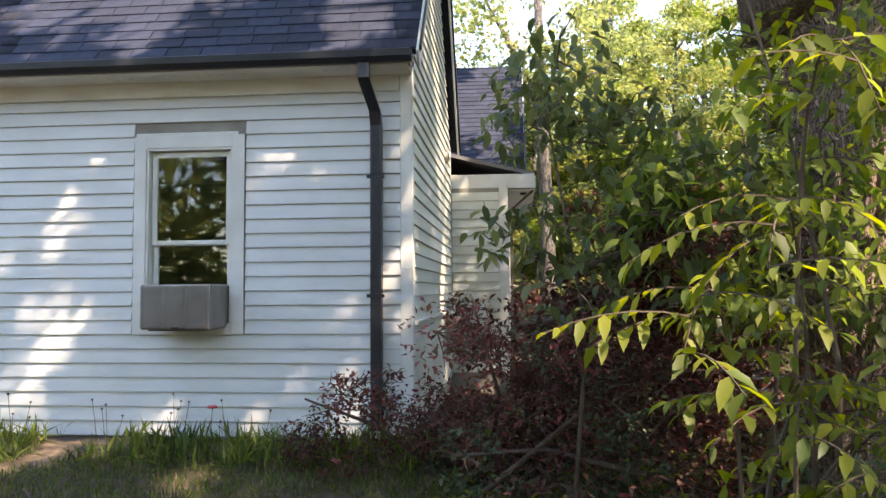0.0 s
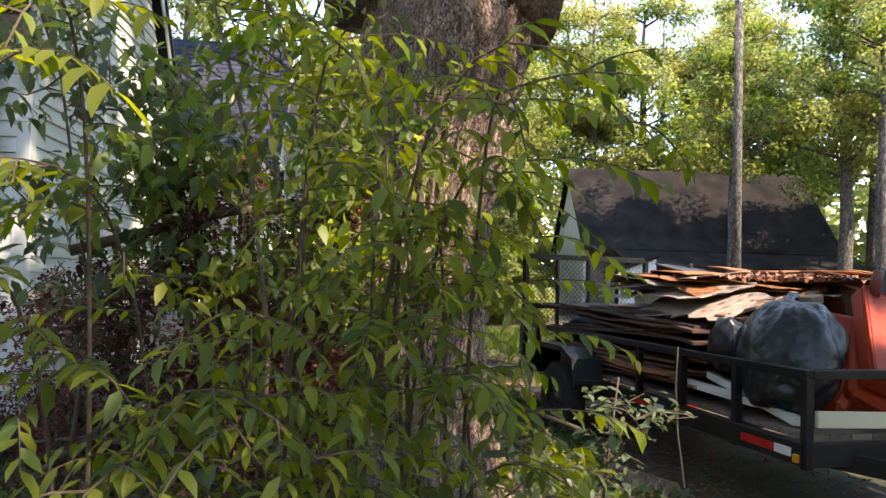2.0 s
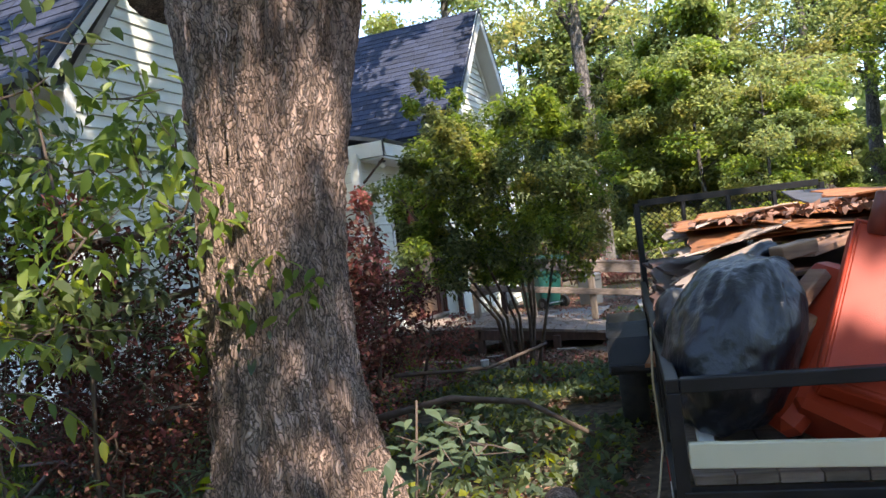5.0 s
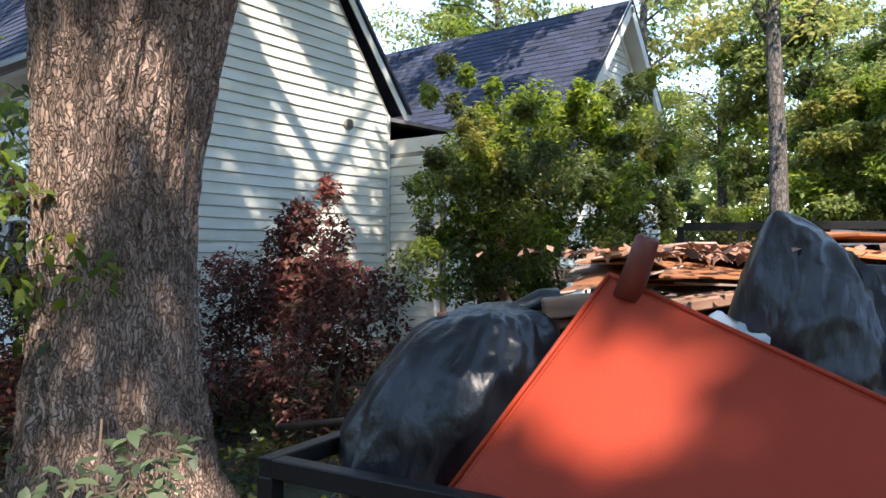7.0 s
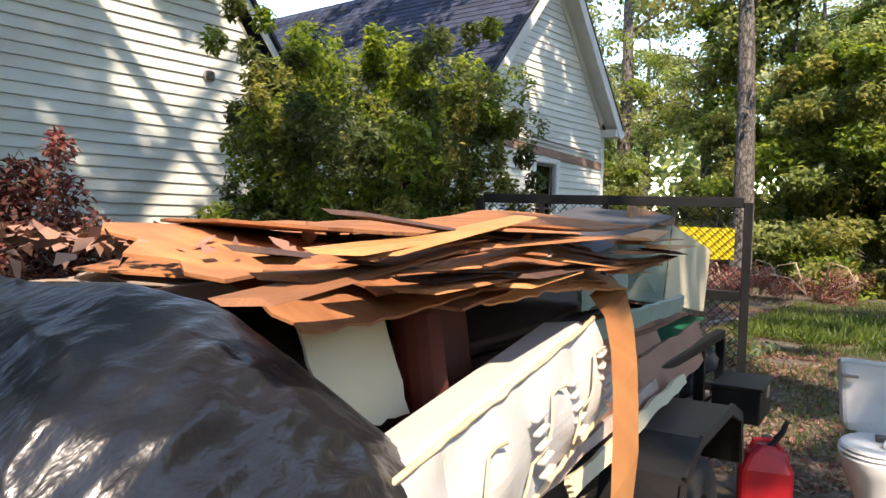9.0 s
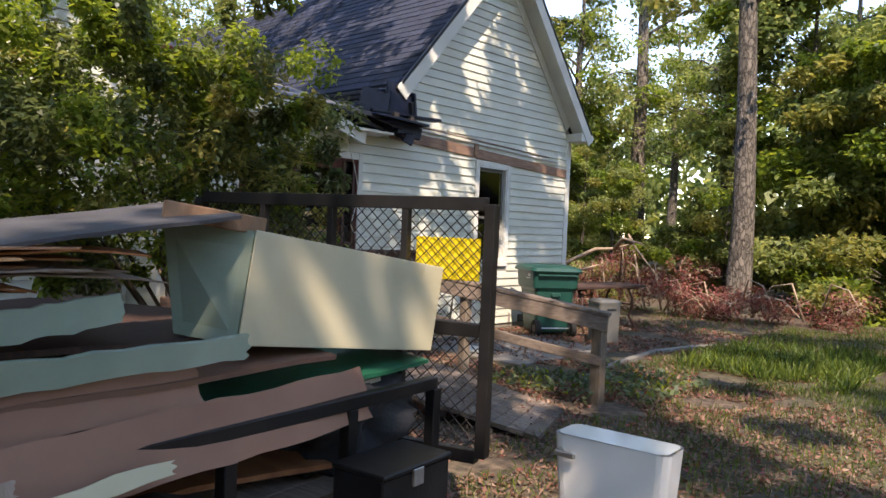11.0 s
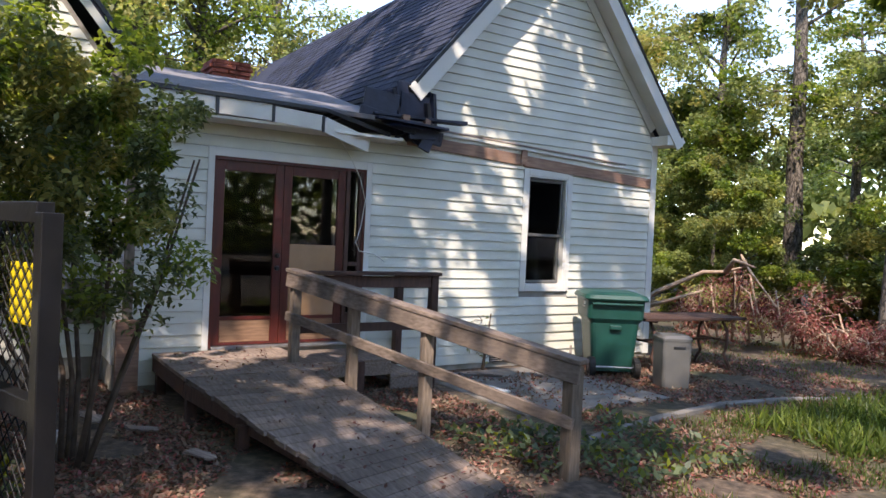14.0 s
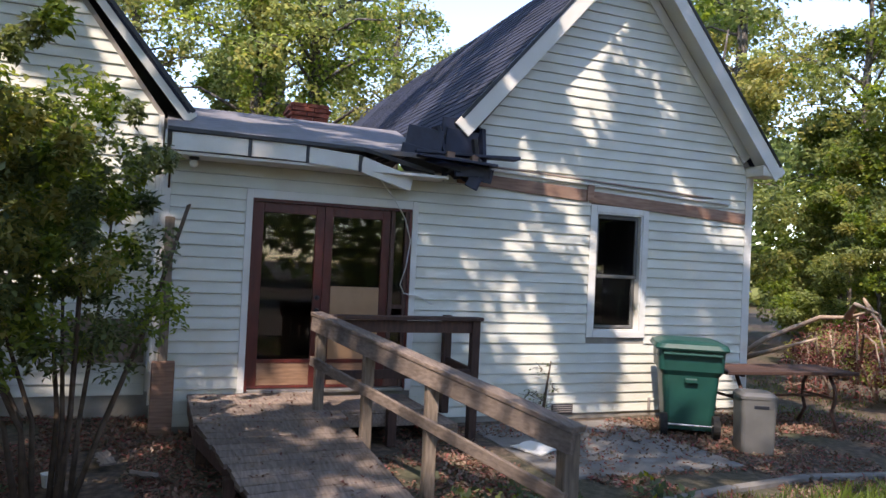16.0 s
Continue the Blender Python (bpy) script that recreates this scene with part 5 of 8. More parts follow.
    # tail gate with expanded mesh
    g = new("ramp_gate")
    g.parent = t
    g.matrix_basis = pose(0.02, 4.60, 0.56, 0, 0, 10.5)
    W, Hh = 1.74, 1.16
    for p, q in (((0, 0, 0), (0, 0, Hh)), ((W, 0, 0), (W, 0, Hh)), ((0.025, 0, Hh), (W - 0.025, 0, Hh)), ((0.025, 0, 0), (W - 0.025, 0, 0)), ((0.03, 0, 0.58), (W - 0.03, 0, 0.58)),
                 ((0.44, 0, 0.03), (0.44, 0, Hh - 0.03)), ((0.87, 0, 0.03), (0.87, 0, Hh - 0.03)), ((1.30, 0, 0.03), (1.30, 0, Hh - 0.03))):
        bm = bmesh.new()
        inner = p[0] in (0.44, 0.87, 1.30)
        bar(bm, p, q, 0.035 if inner else 0.052, 0.045 if inner else 0.062, 0.003)
        part("frame_bar", bm, M_TRAILER, g)
    V, Q = [], []
    pitch, hgt = 0.062, 0.03

    def strip(p, q, r=0.0028):
        p, q = Vector(p), Vector(q)
        d = (q - p).normalized()
        s = Vector((d.z, 0, -d.x)) * r
        o = len(V)
        for e in (p, q):
            V.extend([tuple(e + s), tuple(e + Vector((0, r, 0))), tuple(e - s), tuple(e - Vector((0, r, 0)))])
        for k in range(4):
            Q.append((o + k, o + (k + 1) % 4, o + 4 + (k + 1) % 4, o + 4 + k))
    for j in range(int(Hh / hgt)):
        for i in range(int(W / pitch)):
            x, z = i * pitch + (pitch / 2 if j % 2 else 0), j * hgt
            if x + pitch <= W:
                strip((x, 0.035, z), (x + pitch / 2, 0.035, z + hgt))
                strip((x + pitch / 2, 0.035, z + hgt), (x + pitch, 0.035, z))
    tagged(bulk("expanded_mesh", V, Q, M_TRAILER, g), "black expanded-metal mesh", kind="stuff")
    bm = bmesh.new()
    box(bm, (1.33, 0.05, 0.80), (1.67, 0.056, 1.0), bevel=0.002)
    part("yellow_plate", bm, M_YELLOW, g, "yellow plate behind the mesh")
    s = thing("tie_down_strap", "thin frayed strap hanging from the trailer rail", "strap", TM)
    bm = bmesh.new()
    tube(bm, [(-0.03, 1.25, 0.98), (-0.05, 1.24, 0.7), (-0.04, 1.22, 0.35), (-0.08, 1.1, 0.18), (-0.12, 1.0, 0.05)], [0.006] * 5, 6)
    part("cord", bm, M_PIPING, s, smooth=True)


build_trailer()


def lump(bm, centre, radii, seed=0, folds=0.10, crease=7.0, seg=72, rings=40, power=0.8, pull=None, flat=0.0):
    """A sagging bag: a rounded body with creases that run down from its top."""
    rows = []
    c = Vector(centre)
    for i in range(rings + 1):
        ph = math.pi * i / rings
        row = []
        for k in range(seg):
            th = 2 * math.pi * k / seg
            sx = math.copysign(abs(math.sin(ph)) ** power, 1)
            d = Vector((sx * math.cos(th), sx * math.sin(th), math.cos(ph)))
            w = noise.noise(Vector((math.cos(th) * crease * 0.5, math.sin(th) * crease * 0.5, d.z * 1.2 + seed)))
            w2 = noise.noise(Vector((d.x * 2.2, d.y * 2.2, d.z * 2.2 + seed * 3)))
            ridge = (1 - abs(w) * 3.0) * math.sin(ph)
            r = 1 + folds * 0.7 * ridge + folds * 1.5 * w2 + 0.025 * noise.noise(d * 9 + Vector((seed, 0, 0)))
            p = Vector((d.x * radii[0], d.y * radii[1], d.z * radii[2])) * r
            if pull:
                for q, amt, wid in pull:
                    dist = (Vector(q) - (c + p)).length
                    p += (Vector(q) - (c + p)) * amt * math.exp(-(dist / wid) ** 2)
            p.z = max(p.z, -radii[2] * (1 - flat))
            row.append(c + p)
        rows.append(row)
    vr = [[bm.verts.new(p) for p in row] for row in rows[1:-1]]
    for a, b in zip(vr, vr[1:]):
        for k in range(seg):
            bm.faces.new((a[k], b[k], b[(k + 1) % seg], a[(k + 1) % seg]))
    bm.faces.new(vr[0])
    bm.faces.new(list(reversed(vr[-1])))


def sheet(L, W, T, seed, wave=0.04, ragged=0.05, nx=16, ny=6, sag=0.0):
    """A torn, slightly warped board of size L x W x T, centred."""
    bm = bmesh.new()
    rng = random.Random(seed)
    top, bot = [], []
    en = [rng.random() * ragged for _ in range(nx + 1)]
    es = [rng.random() * ragged for _ in range(nx + 1)]
    we = [rng.random() * ragged * 2 for _ in range(ny + 1)]
    ww = [rng.random() * ragged * 2 for _ in range(ny + 1)]
    for j in range(ny + 1):
        for i in range(nx + 1):
            f, g = i / nx, j / ny
            x = -L / 2 + ww[j] + (L - ww[j] - we[j]) * f
            y = -W / 2 + es[i] + (W - es[i] - en[i]) * g
            z = wave * noise.noise(Vector((x * 1.6, y * 1.6, seed))) - sag * (2 * f - 1) ** 2
            top.append(bm.verts.new((x, y, z + T / 2)))
            bot.append(bm.verts.new((x, y, z - T / 2)))
    n = nx + 1
    for j in range(ny):
        for i in range(nx):
            a, b, c, d = j * n + i, j * n + i + 1, (j + 1) * n + i + 1, (j + 1) * n + i
            bm.faces.new((top[a], top[b], top[c], top[d]))
            bm.faces.new((bot[d], bot[c], bot[b], bot[a]))
    edge = [i for i in range(n)] + [j * n + nx for j in range(1, ny + 1)] + [ny * n + i for i in range(nx - 1, -1, -1)] + [j * n for j in range(ny - 1, 0, -1)]
    for a, b in zip(edge, edge[1:] + edge[:1]):
        bm.faces.new((top[b], top[a], bot[a], bot[b]))
    return bm


def oriented(p, q, r):
    """Origin p, local x towards q, local z out of the face that p, q and r span."""
    p, q, r = Vector(p), Vector(q), Vector(r)
    x = (q - p).normalized()
    z = x.cross(r - p).normalized()
    return Matrix.Translation(p) @ Matrix((x, z.cross(x), z)).transposed().to_4x4()


def build_load():
    # bags
    b = thing("black_bin_bag", "full glossy black bin bag slumped in the trailer's front corner", "bin bag", TM)
    bm = bmesh.new()
    lump(bm, (0.27, 0.48, 1.02), (0.27, 0.35, 0.355), seed=3, folds=0.055, crease=5, power=0.7, seg=120, rings=60, pull=[((0.02, 0.18, 0.82), 0.35, 0.12)])
    for v in bm.verts:
        k = v.co.z - 1.0
        v.co.x += 0.26 * k
        v.co.y += 0.22 * k
        v.co.z -= 0.03 * max(0, k) / 0.3
    part("bag", bm, M_BAG, b, smooth=True)
    bm = bmesh.new()
    tube(bm, [(0.36, 0.60, 1.27), (0.41, 0.66, 1.325), (0.46, 0.70, 1.345), (0.50, 0.73, 1.34)], [0.07, 0.03, 0.035, 0.05], 14, wobble=0.3, rng=random.Random(5))
    part("tied_neck", bm, M_BAG, b, smooth=True)
    bm = bmesh.new()
    lump(bm, (0.10, 0.86, 1.02), (0.11, 0.14, 0.18), seed=9, folds=0.12, seg=40, rings=20)
    part("loose_neck", bm, M_BAG, b, smooth=True)
    f = thing("film_covered_bundle", "bulky bundle draped in wrinkled black plastic film", "bundle", TM)
    S = [0, 0.08, 0.16, 0.24, 0.34, 0.46, 0.58, 0.68, 0.78, 0.9, 1.0]
    ridge = [(1.10, 0.46, 1.22), (1.10, 0.50, 1.46), (1.14, 0.57, 1.61), (1.21, 0.62, 1.58), (1.32, 0.68, 1.47), (1.47, 0.68, 1.465), (1.60, 0.74, 1.47), (1.66, 0.86, 1.43), (1.70, 0.98, 1.33), (1.73, 1.20, 1.16), (1.76, 1.37, 1.00)]
    hem = [(1.16, 0.42, 1.0), (1.24, 0.38, 1.0), (1.30, 0.38, 0.98), (1.38, 0.40, 0.97), (1.48, 0.42, 0.95), (1.60, 0.42, 0.92), (1.74, 0.44, 0.88), (1.86, 0.56, 0.84), (1.92, 0.82, 0.82), (1.92, 1.12, 0.80), (1.86, 1.36, 0.84)]
    ns, nt = 190, 110
    ss = np.linspace(0, 1, ns)
    kern = np.exp(-np.linspace(-2, 2, 13) ** 2)
    kern /= kern.sum()

    def smooth_curve(pts):
        return np.stack([np.convolve(np.pad(np.interp(ss, S, [p[i] for p in pts]), 6, mode="edge"), kern, "valid") for i in range(3)], 1)
    rc, hc = smooth_curve(ridge), smooth_curve(hem)
    out = np.array((0.72, -0.55, 0.42))
    bm = bmesh.new()
    grid = []
    for j in range(nt):
        t = -0.5 + 1.5 * j / (nt - 1)
        row = []
        for i in range(ns):
            s_ = ss[i]
            if t < 0:
                p = rc[i] + np.array((-0.26, 0.22, -0.95 * (-t) ** 0.7)) * min(1, -t * 1.6) * (0.6 if s_ < 0.3 else 1)
            else:
                e = math.sin(0.5 * math.pi * t) ** 1.25
                drop = 1 - math.cos(0.5 * math.pi * t)
                p = rc[i].copy()
                p[:2] += (hc[i][:2] - rc[i][:2]) * e
                p[2] += (hc[i][2] - rc[i][2]) * (0.45 * t + 0.55 * drop)
                amp = (0.05 if s_ < 0.3 else 0.10) * math.sin(math.pi * t) * math.sin(math.pi * min(1, max(0, s_ * 1.02))) ** 0.4
                p += out * amp
                p += out * (-0.07) * math.exp(-((s_ - 0.36 + 0.10 * t) / 0.05) ** 2) * math.sin(math.pi * min(1, t * 1.1))
            c = s_ * 1.0 + 0.26 * t
            w = 1 - abs(noise.noise(Vector((c * 26, t * 1.6, 3)))) * 2.6
            w2 = 1 - abs(noise.noise(Vector((c * 9 + 4, t * 5 - s_ * 4, 8)))) * 2.2
            w3 = noise.noise(Vector((s_ * 45, t * 22, 1)))
            fade = min(1, 3 * abs(t) + 0.25)
            p = p + out * fade * (0.009 * w + 0.013 * w2 + 0.004 * w3)
            row.append(bm.verts.new(tuple(p)))
        grid.append(row)
    for a, b_ in zip(grid, grid[1:]):
        for i in range(ns - 1):
            bm.faces.new((a[i], a[i + 1], b_[i + 1], b_[i]))
    bmesh.ops.recalc_face_normals(bm, faces=bm.faces)
    part("film", bm, M_BAG2, f, smooth=True)
    bm = bmesh.new()
    box(bm, (1.22, 0.52, 0.75), (1.62, 0.98, 1.25), bevel=0.05)
    part("wrapped_box", bm, M_CLOTH, f)
    cup = thing("white_cup", "small white round tub lying among the bags", "tub", TM @ pose(1.18, 0.40, 1.20, -25, 20, 0))
    bm = bmesh.new()
    tube(bm, [(0, 0, -0.06), (0, 0, 0.0)], [0.028, 0.04], 24)
    part("body", bm, M_PORCELAIN, cup, smooth=True)
    # upturned red bench
    T, BL, R = Vector((0.80, 0.42, 1.44)), Vector((0.56, 0.12, 1.03)), Vector((1.50, 0.29, 1.16))
    m = TM @ oriented(BL, BL + (R - T), T)
    o = thing("upturned_bench", "upturned orange-red vinyl seat with its round legs in the air", "bench", m)
    Lx = (R - T).length + 0.15
    Ly = (T - BL).length
    bm = bmesh.new()
    box(bm, (-0.02, -0.16, -0.13), (Lx, Ly, 0.0), bevel=0.02)
    bmesh.ops.bevel(bm, geom=list(bm.edges), offset=0.006, segments=2, affect="EDGES")
    part("seat", bm, M_VINYL, o)
    for a, b in (((-0.012, -0.150, -0.004), (Lx - 0.01, -0.150, -0.004)), ((-0.012, Ly - 0.01, -0.004), (Lx - 0.01, Ly - 0.01, -0.004)), ((-0.012, -0.15, -0.004), (-0.012, Ly - 0.01, -0.004))):
        bm = bmesh.new()
        tube(bm, [a, b], [0.007, 0.007], 8)
        part("piping", bm, M_VINYL, o, smooth=True)
    bm = bmesh.new()
    box(bm, (-0.03, -0.2, -0.40), (0.28, Ly * 0.55, -0.14), Matrix.Rotation(radians(-8), 4, "Z"), 0.03)
    part("arm", bm, M_VINYL, o, "sagging padded vinyl arm")
    mi = oriented(BL, BL + (R - T), T).inverted()
    for p, q in (((0.82, 0.40, 1.38), (0.87, 0.41, 1.535)), ((1.38, 0.40, 1.04), (1.44, 0.43, 1.25))):
        p, q = mi @ Vector(p), mi @ Vector(q)
        bm = bmesh.new()
        tube(bm, [p, p.lerp(q, 0.96), q], [0.036, 0.030, 0.028], 24)
        leg = part("leg", bm, M_VINYLDARK, o, "tapered round dark-red wooden leg", smooth=True)
        bm = bmesh.new()
        tube(bm, [q + (q - p).normalized() * 0.001, q + (q - p).normalized() * 0.004], [0.026, 0.024], 20)
        part("foot_pad", bm, M_NEWWOOD, leg, "pale wooden foot end")
    # second vinyl cushion below
    c = thing("vinyl_cushion", "slumped orange-red vinyl cushion under the upturned seat", "cushion", TM)
    bm = bmesh.new()
    box(bm, (-0.36, -0.26, -0.06), (0.36, 0.26, 0.06), pose(0.56, 0.48, 0.97, 14, -44, 12), 0.04)
    part("cushion", bm, M_VINYL, c)
    bm = bmesh.new()
    box(bm, (-0.3, -0.2, -0.06), (0.3, 0.2, 0.06), pose(0.88, 0.3, 0.76, 10, 12, -8), 0.04)
    part("second_cushion", bm, M_VINYL, c)
    # loose timber and small rubbish behind the bag
    for i, (p, q, w, h) in enumerate((((0.50, 0.62, 1.33), (0.66, 0.70, 1.35), 0.09, 0.06), ((0.42, 0.45, 1.02), (0.66, 0.60, 1.24), 0.09, 0.05), ((0.50, 0.40, 0.98), (0.72, 0.6, 1.16), 0.06, 0.05),
                                      ((0.70, 1.0, 1.30), (1.30, 1.4, 1.42), 0.09, 0.04), ((0.2, 1.1, 1.2), (0.9, 1.3, 1.36), 0.1, 0.03))):
        t = thing("wood_offcut", "short rough wood offcut among the bags", "wood offcut", TM, group="wood offcuts on the load")
        bm = bmesh.new()
        bar(bm, p, q, w, h, 0.006)
        part("block", bm, M_NEWWOOD if i else M_DOORBARE, t)
    w = thing("white_plastic_bag", "crumpled translucent white plastic bag", "plastic bag", TM)
    bm = bmesh.new()
    lump(bm, (1.05, 0.50, 1.23), (0.11, 0.12, 0.10), seed=21, folds=0.25, seg=36, rings=20)
    part("bag", bm, M_PLASTICBAG, w, smooth=True)
    d = thing("plastic_bottle", "small clear bottle with a blue band", "bottle", TM @ pose(1.16, 0.50, 1.24, 70, 0, 30))
    bm = bmesh.new()
    tube(bm, [(0, 0, -0.08), (0, 0, -0.07), (0, 0, 0.03), (0, 0, 0.06), (0, 0, 0.09)], [0.02, 0.035, 0.035, 0.015, 0.015], 16)
    part("body", bm, M_PLASTICBAG, d, smooth=True)
    bm = bmesh.new()
    tube(bm, [(0, 0, -0.02), (0, 0, 0.02)], [0.037, 0.037], 16)
    part("band", bm, M_BLUE, d, "blue band")
    p = thing("roof_debris", "heap of brown bark and roofing crumbs on the boards", "debris", TM, kind="stuff")
    rs = np.random.RandomState(3)
    n = 500
    c0 = np.stack([rs.normal(0.95, 0.28, n), rs.normal(1.35, 0.3, n), np.full(n, 1.50)], 1)
    v, q = leaf_cloud(rs, c0, 0.05, droop=0, aspect=0.7)
    bulk("crumbs", v, q, M_TAUPE, p)
    # hardboard and plywood sheets
    rng = random.Random(17)
    specs = []
    for k in range(11):
        f_ = 0.3 + 0.7 * k / 10
        specs.append((0.98 + rng.uniform(-0.16, 0.10), 2.12 + rng.uniform(-0.15, 0.35) + 0.25 * (1 - f_), 1.37 + 0.15 * f_, 1.6 + rng.uniform(-0.5, 0.5), 1.10 + rng.uniform(-0.15, 0.2), rng.uniform(-14, 14)))
    for k, (u, v, z, L, W, a) in enumerate(specs):
        s = thing("hardboard_sheet", "warped brown hardboard sheet with torn edges on the load", "board", TM @ pose(u, v, z, rng.uniform(-2, 2), rng.uniform(-3, 1), 90 + a), group="hardboard sheets on the load")
        part("panel", sheet(L, W, 0.006, 40 + k, wave=0.055, ragged=0.06, sag=0.05), M_PLY if k % 3 else M_PLYGREY, s)
    for k, (p0, q0, r0, mat) in enumerate((((1.60, 0.98, 1.46), (1.74, 2.62, 1.42), (0.9, 1.0, 1.52), M_PLY), ((1.66, 1.1, 1.52), (1.80, 2.64, 1.57), (0.8, 1.2, 1.56), M_PLY),
                                           ((1.62, 0.9, 1.47), (1.70, 2.3, 1.47), (0.9, 1.0, 1.53), M_PLY), ((0.12, 1.3, 1.33), (0.15, 3.2, 1.25), (0.9, 1.4, 1.50), M_PLYGREY),
                                           ((0.10, 0.95, 1.16), (0.12, 2.4, 1.16), (0.7, 1.1, 1.40), M_PLYGREY), ((0.25, 1.5, 1.46), (0.2, 3.4, 1.36), (1.0, 1.6, 1.56), M_PLYGREY), ((0.05, 1.2, 1.05), (0.1, 2.9, 1.0), (0.5, 1.3, 1.26), M_TAUPE))):
        P, Q0, R0 = Vector(p0), Vector(q0), Vector(r0)
        L, W = (Q0 - P).length, (R0 - P).length * 0.8
        s = thing("hardboard_sheet", "long torn hardboard sheet lying over the load", "board", TM @ oriented(P, Q0, R0) @ pose(L / 2, W / 2, 0), group="hardboard sheets on the load")
        part("panel", sheet(L, W, 0.007, 70 + k, wave=0.05, ragged=0.07), mat, s)
    for k, (p0, q0, r0, L, W, mat, sag) in enumerate((((1.70, 0.98, 1.40), (1.78, 2.3, 1.41), (1.45, 0.98, 1.48), 1.30, 0.26, M_PLY, 0.02), ((1.74, 1.55, 1.41), (1.82, 2.5, 1.40), (1.5, 1.55, 1.50), 0.85, 0.22, M_ORANGEWOOD, 0.02),
                                                   ((1.68, 1.2, 1.44), (1.78, 2.7, 1.46), (1.4, 1.2, 1.52), 1.15, 0.3, M_PLY, 0.0))):
        s = thing("hardboard_sheet", "curled orange-brown hardboard sheet with a torn edge on the load", "board", TM @ oriented(p0, q0, r0) @ pose(L / 2, W / 2, 0), group="hardboard sheets on the load")
        part("panel", sheet(L, W, 0.006, 170 + k, wave=0.07, ragged=0.016, sag=sag, nx=30, ny=8), mat, s)
    # splintered edge strips
    for k in range(26):
        t = thing("wood_splinter", "long broken orange-brown splinter at the edge of the boards", "splinter", TM, group="splinters on the load")
        v = 1.0 + 1.7 * rng.random()
        z = 1.43 + 0.12 * rng.random()
        bm = bmesh.new()
        u = 1.70 + 0.10 * rng.random() + 0.05 * (v - 1)
        l = 0.25 + 0.6 * rng.random()
        rot = rng.uniform(-0.07, 0.07)
        pts = [(-l / 2, -0.004, -0.003), (l / 2, 0, -0.001), (l / 2, 0.002, 0.002), (-l / 2, 0.02, 0.006)]
        bridge(bm, [[(x, y, zz) for x, y, zz in pts], [(x * 0.9, y - 0.09 * (1 - abs(x)), zz) for x, y, zz in pts]])
        bmesh.ops.recalc_face_normals(bm, faces=bm.faces)
        bmesh.ops.transform(bm, matrix=pose(u - 0.03, v, z, 0, 0, 90 + math.degrees(rot)) @ Matrix.Rotation(rng.uniform(-0.12, 0.12), 4, "Y"), verts=bm.verts)
        part("splinter", bm, rng.choice([M_PLY, M_PLY, M_ORANGEWOOD, M_DARKWOOD]), t)
    # quilted mattress end
    qm = TM @ oriented((1.90, 0.86, 0.86), (1.81, 2.16, 1.03), (1.86, 0.86, 1.15))
    q = thing("quilted_mattress", "dirty white quilted mattress with yellowed piping, wedged on its side", "mattress", qm)
    bm = bmesh.new()
    nx, ny = 60, 14
    L, Hh = 1.32, 0.27
    top = []
    for j in range(ny + 1):
        for i in range(nx + 1):
            x, y = L * i / nx, Hh * j / ny
            puff = 0.035 * (abs(math.sin(math.pi * x / 0.37)) ** 0.5) * math.sin(math.pi * j / ny) + 0.015 * noise.noise(Vector((x * 5, y * 8, 0)))
            top.append(bm.verts.new((x, y, puff)))
    n = nx + 1
    for j in range(ny):
        for i in range(nx):
            bm.faces.new((top[j * n + i], top[j * n + i + 1], top[(j + 1) * n + i + 1], top[(j + 1) * n + i]))
    box(bm, (0, 0, -0.17), (L, Hh, -0.002), bevel=0.03)
    part("body", bm, M_QUILT, q, smooth=False)
    for y in (0.0, Hh):
        bm = bmesh.new()
        pts = [(L * i / 40, y + 0.006 * noise.noise(Vector((i * 0.7, y, 2))), 0.006 + 0.008 * noise.noise(Vector((i * 0.5, y, 7)))) for i in range(41)]
        tube(bm, pts, [0.007] * 41, 8)
        part("piping", bm, M_PIPING, q, "yellowed piping", smooth=True)
    bm = bmesh.new()
    for s0 in (0.22, 0.58, 0.92):
        pts = [(s0 + 0.34 * i / 10, 0.05 + 0.16 * (i / 10) + 0.02 * math.sin(i), 0.04 + 0.008 * math.sin(i * 1.3)) for i in range(11)]
        tube(bm, pts, [0.004] * 11, 6)
    part("quilt_seam", bm, M_PIPING, q, "yellow stitched seam", smooth=True)
    bm = bmesh.new()
    for s0 in (0.75, 1.0, 1.25):
        for k in range(5):
            box(bm, (s0 - 0.035, 0.05 + k * 0.032, 0.028), (s0 + 0.035, 0.06 + k * 0.032, 0.047), bevel=0.003)
    tagged(part("quilt_rib", bm, M_QUILT, q), kind="stuff")
    # bent cream card, rolled brown card
    c = thing("cream_card", "bent cream cardboard panel standing between boards", "cardboard", TM @ oriented((1.64, 1.12, 1.16), (1.60, 1.46, 1.14), (1.55, 1.12, 1.43)))
    bm = sheet(0.34, 0.30, 0.006, 91, wave=0.03, ragged=0.01, nx=10, ny=8)
    bmesh.ops.transform(bm, matrix=pose(0.16, 0.14, 0), verts=bm.verts)
    part("panel", bm, M_CREAM, c)
    r = thing("rolled_card", "curled brown card tucked behind the mattress", "cardboard", TM)
    bm = bmesh.new()
    arc = [(1.62 - 0.12 * math.sin(a), 1.62 + 0.16 * math.cos(a)) for a in [math.pi * (0.1 + 1.1 * k / 14) for k in range(15)]]
    rows = [[(u + s, v, z + 0.1 * (v - 1.5)) for u, v in arc] for z, s in ((1.12, 0), (1.36, -0.04))]
    bridge(bm, rows, closed=False)
    bmesh.ops.solidify(bm, geom=list(bm.faces), thickness=0.006)
    part("card", bm, M_VINYLDARK, r)
